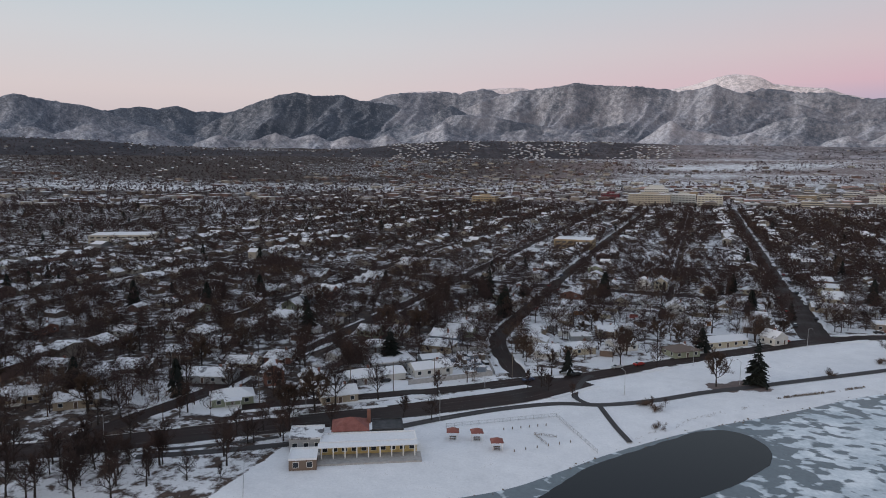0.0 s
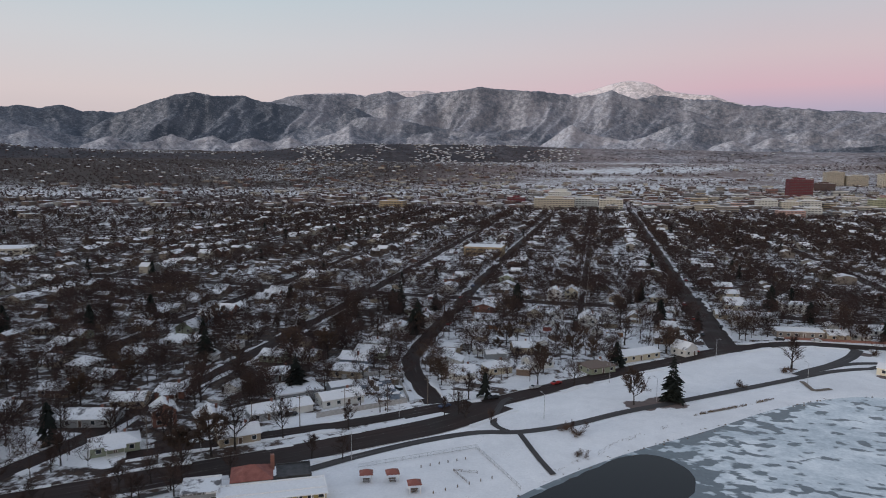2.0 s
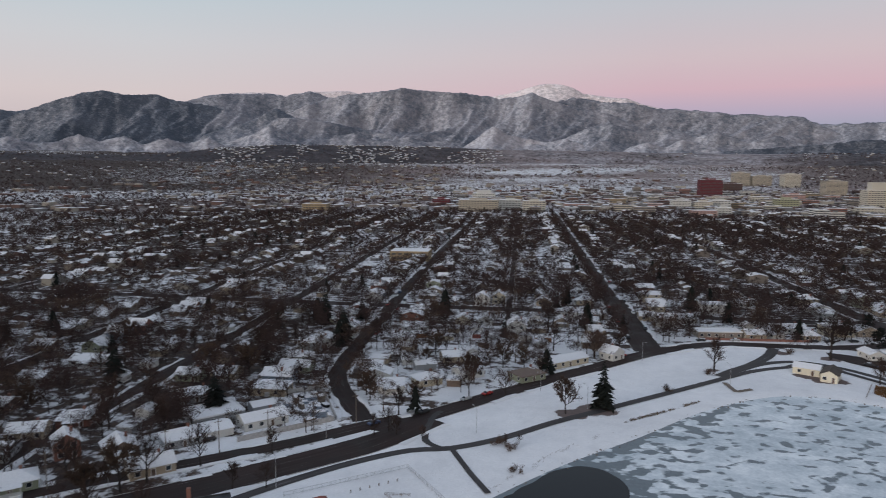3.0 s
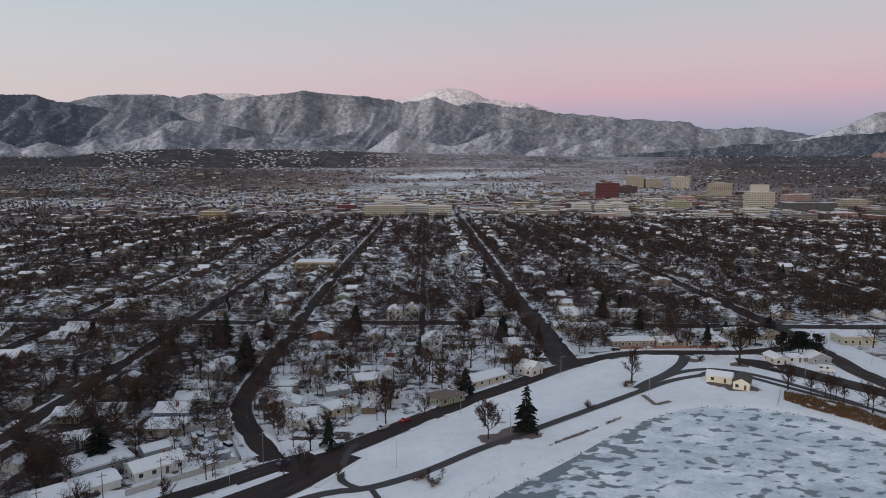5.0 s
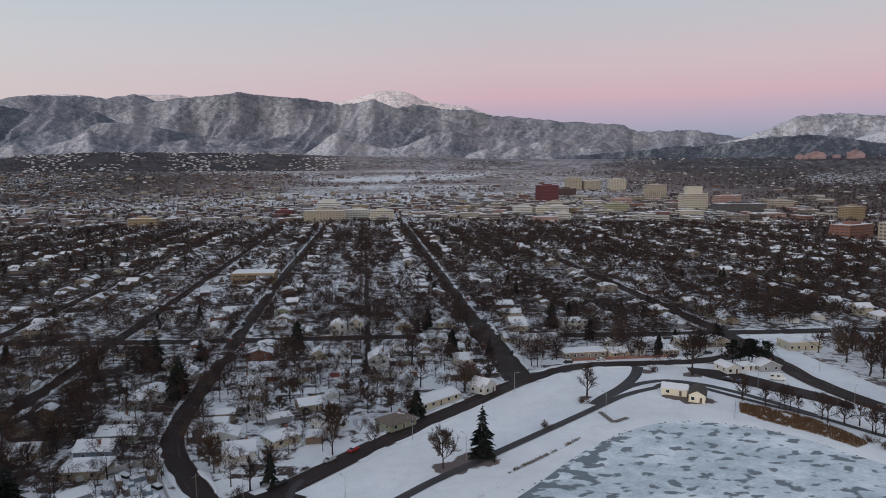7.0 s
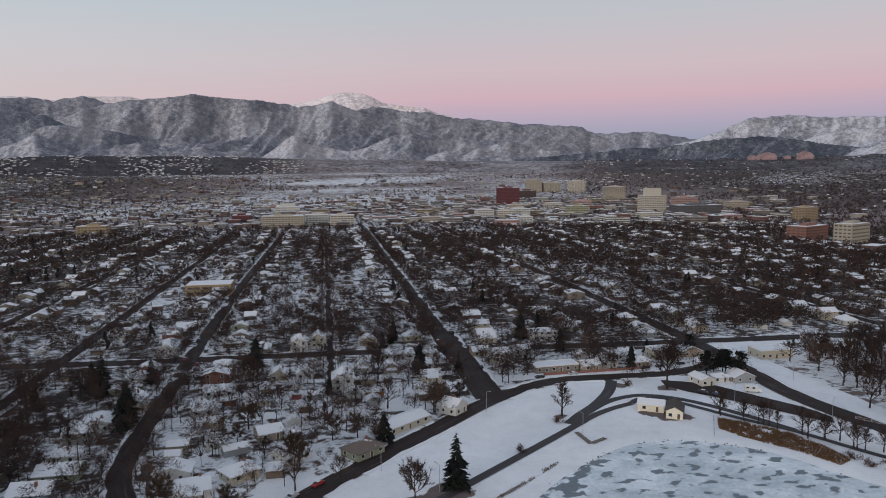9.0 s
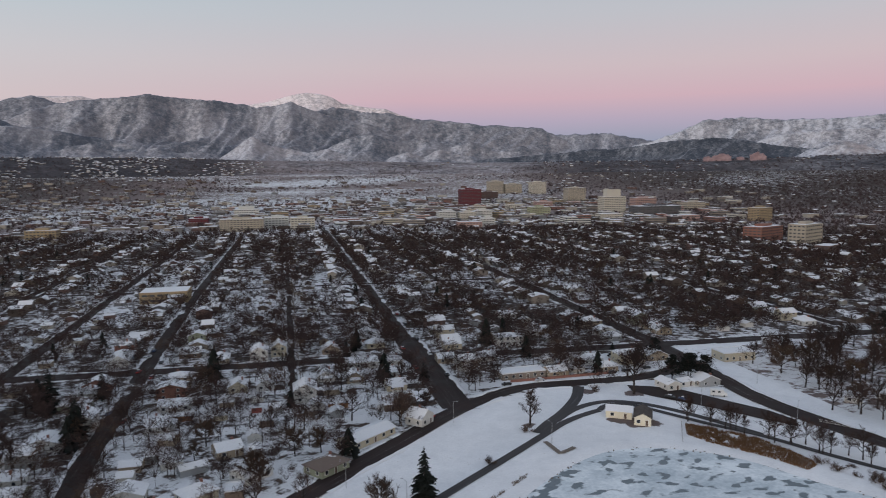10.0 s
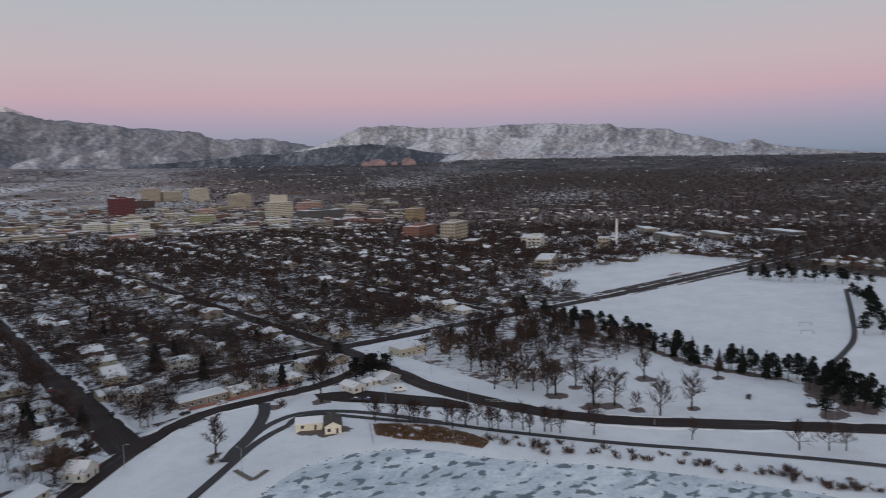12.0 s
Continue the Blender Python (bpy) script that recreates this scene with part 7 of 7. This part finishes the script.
def red_rock(az, r, w, h, seed):
    """An upright fin of red sandstone with a broken crest."""
    rng = np.random.RandomState(seed)
    n, m = 22, 9
    U, V = np.meshgrid(np.linspace(-1, 1, n), np.linspace(0, 1, m))
    crest = h * (0.55 + 0.45 * (1 - U ** 2)) * (0.65 + 0.7 * fbm(U * 3 + seed, U * 0 + seed, 3))
    thick = (1 - V) * 16 + 3 + 6 * rng.rand(*U.shape)
    front = np.stack([U * w / 2 + 3 * rng.randn(*U.shape) * 0.4, -thick, V * (crest + 26) - 26], -1).reshape(-1, 3)
    back = front * [1, -1, 1]
    i = np.arange(m - 1)[:, None] * n + np.arange(n - 1)[None]
    f = np.stack([i, i + 1, i + n + 1, i + n], -1).reshape(-1, 4)
    top = (m - 1) * n + np.arange(n - 1)
    cap = np.stack([top, top + 1, top + 1 + n * m, top + n * m], -1)
    faces = np.concatenate([f, f[:, ::-1] + n * m, cap])
    x, y = r * math.sin(radians(az)), r * math.cos(radians(az))
    ob = new("red_rock", mesh_of("red_rock", np.concatenate([front, back]), faces, [M["red_rock"]]))
    ob.matrix_basis = pose(x, y, 150, 0, 0, -az)
    tagged(ob, "upright fin of red sandstone at the foot of the hills", "rock", "red rocks")


for az, r, w, h, sd in ((33.5, 3600, 40, 13, 1), (34.5, 3605, 86, 24, 2), (37.0, 3600, 70, 28, 3), (35.8, 3610, 34, 10, 4)):
    red_rock(az, r, w, h, sd)


# ---------------------------------------------------------------- reeds, bushes, dry grass, shore stones
def blades(name, poly, n, h, w, mat, label, seed, bald=0.52):
    rng = np.random.RandomState(seed)
    poly = np.array(poly, float)
    lo, hi = poly.min(0), poly.max(0)
    p = lo + rng.rand(n * 4, 2) * (hi - lo)
    p = p[inside(poly, p[:, 0], p[:, 1])]
    p = p[fbm(p[:, 0] / 3, p[:, 1] / 3, 3) > bald][:n]
    k = len(p)
    a = rng.rand(k) * 6.28
    hh = h * (0.5 + rng.rand(k))
    d = np.stack([np.cos(a), np.sin(a)], -1) * w
    tip = p + rng.randn(k, 2) * h * .25
    z = np.full(k, -.3)
    v = np.stack([np.c_[p - d, z], np.c_[p + d, z], np.c_[tip, hh]], 1).reshape(-1, 3)
    tagged(new(name, mesh_of(name, v, np.arange(3 * k).reshape(-1, 3), [M[mat]])), label, "plants", kind="stuff")


blades("reeds", [(146, 263), (140.5, 253), (144.5, 243.5), (155.5, 228), (161, 216), (168, 219), (166.5, 231), (163, 245), (153.5, 257)], 12000, 0.75, .13, "reeds", "thick bed of russet reeds along the frozen shore", 2, 0.36)
GRASS = curve([(36, 206.5), (46, 214.5), (54, 220.5), (66, 230.5), (72, 235)], 2)
blades("dry_grass", np.vstack([offset(GRASS, -.8), offset(GRASS, .8)[::-1]]), 7000, .5, .10, "drygrass", "tufts of dry grass along the snowy shore", 3)
GRASS2 = curve([(-2, 157), (8, 168.5), (16, 181), (28, 194), (36, 202)], 2)
blades("dry_grass", np.vstack([offset(GRASS2, -.9), offset(GRASS2, .9)[::-1]]), 2600, .35, .08, "drygrass", "sparse dry grass along the snowy shore", 4)


def bush_meshes(seed):
    """A many-stemmed shrub, 2 m tall, with a low rounded crown of fine twigs."""
    rng = random.Random(seed)
    t, c = Shape(), Shape()
    for i in range(9):
        a = rng.uniform(0, 6.28)
        d = Vector((math.cos(a), math.sin(a), rng.uniform(.7, 1.8))).normalized()
        b = Vector((rng.uniform(-.7, .7), rng.uniform(-.7, .7), -.1))
        e = b + d * rng.uniform(1.1, 1.9)
        t.tube(b, e, .035, .012, 3)
        for k in range(90):
            p = b.lerp(e, rng.uniform(.25, 1.05)) + unit(rng) * rng.uniform(.05, .55)
            q = p + (d + unit(rng) * 1.1).normalized() * rng.uniform(.2, .5)
            w = unit(rng).cross(q - p).normalized() * .028
            c.poly([tuple(p - w), tuple(p + w), tuple(q)])
    return t.mesh("stem", M["bark"]), c.mesh("crown", M["bush"])


M["bush"] = twig_material("bush_twigs", (0.070, 0.046, 0.037), (0.135, 0.088, 0.065))
BUSHES = [bush_meshes(500 + i) for i in range(5)]


def bush(x, y, h):
    pair = TREE_RNG.choice(BUSHES)
    k = h / 2
    ob = empty("bush", Matrix.LocRotScale((x, y, -.1), Euler((0, 0, TREE_RNG.uniform(0, 6.28))), (k * TREE_RNG.uniform(1.0, 1.5), k * TREE_RNG.uniform(1.0, 1.5), k)))
    part("stem", pair[0], ob)
    part("crown", pair[1], ob)
    tagged(ob, "leafless russet bush on the snowy bank", "bush", "shore bushes")


for x, y in ((170, 214), (172.5, 208), (173.5, 198), (181, 193), (176, 203), (189, 179), (195, 170), (192, 174.5), (200.5, 161), (206, 155), (203, 157.5), (212, 140), (216, 134), (214, 137), (218, 128), (217, 121.5), (220, 118), (223, 115.5),
             (225, 111), (219, 124), (209, 146), (84, 271), (130, 309), (-1, 187), (3, 184), (63, 246.5), (5, 168)):
    bush(x, y, TREE_RNG.uniform(1.8, 3.2))
BANK = curve([(168, 219), (174, 203), (184, 188), (194, 173), (203, 158.5), (211, 143), (217, 128), (223, 114), (230, 98)], 1.0)
shrubs = random.Random(55)
for k in range(34):
    f = shrubs.random()
    f = f if shrubs.random() < 0.5 else round(f * 7) / 7 + shrubs.uniform(-.03, .03)
    x, y = BANK[int(min(0.99, max(0, f)) * len(BANK))]
    bush(x + shrubs.uniform(-3, 8), y + shrubs.uniform(-3, 4), shrubs.uniform(0.9, 3.0))


def shore_stones():
    rng = np.random.RandomState(12)
    s = Shape()
    pts = SHORE[(SHORE[:, 1] > 90)]
    for _ in range(160):
        i = rng.randint(len(pts) - 1)
        x, y = pts[i] + (pts[i + 1] - pts[i]) * rng.rand() + rng.randn(2) * .8
        r = rng.uniform(.12, .42)
        k = len(s.v)
        for a in range(5):
            t = a * 1.2566 + rng.rand() * .5
            s.v.append((x + math.cos(t) * r, y + math.sin(t) * r, -.45))
            s.v.append((x + math.cos(t) * r * .6, y + math.sin(t) * r * .6, -.36 + r * .7))
        for a in range(5):
            b = (a + 1) % 5
            s.f.append((k + 2 * a, k + 2 * b, k + 2 * b + 1, k + 2 * a + 1))
            s.s.append(0)
        s.f.append(tuple(k + 2 * a + 1 for a in range(5)))
        s.s.append(0)
    tagged(new("shore_stones", s.mesh("shore_stones", M["pole"])), "small dark stones along the frozen water's edge", "stones", kind="stuff")


shore_stones()
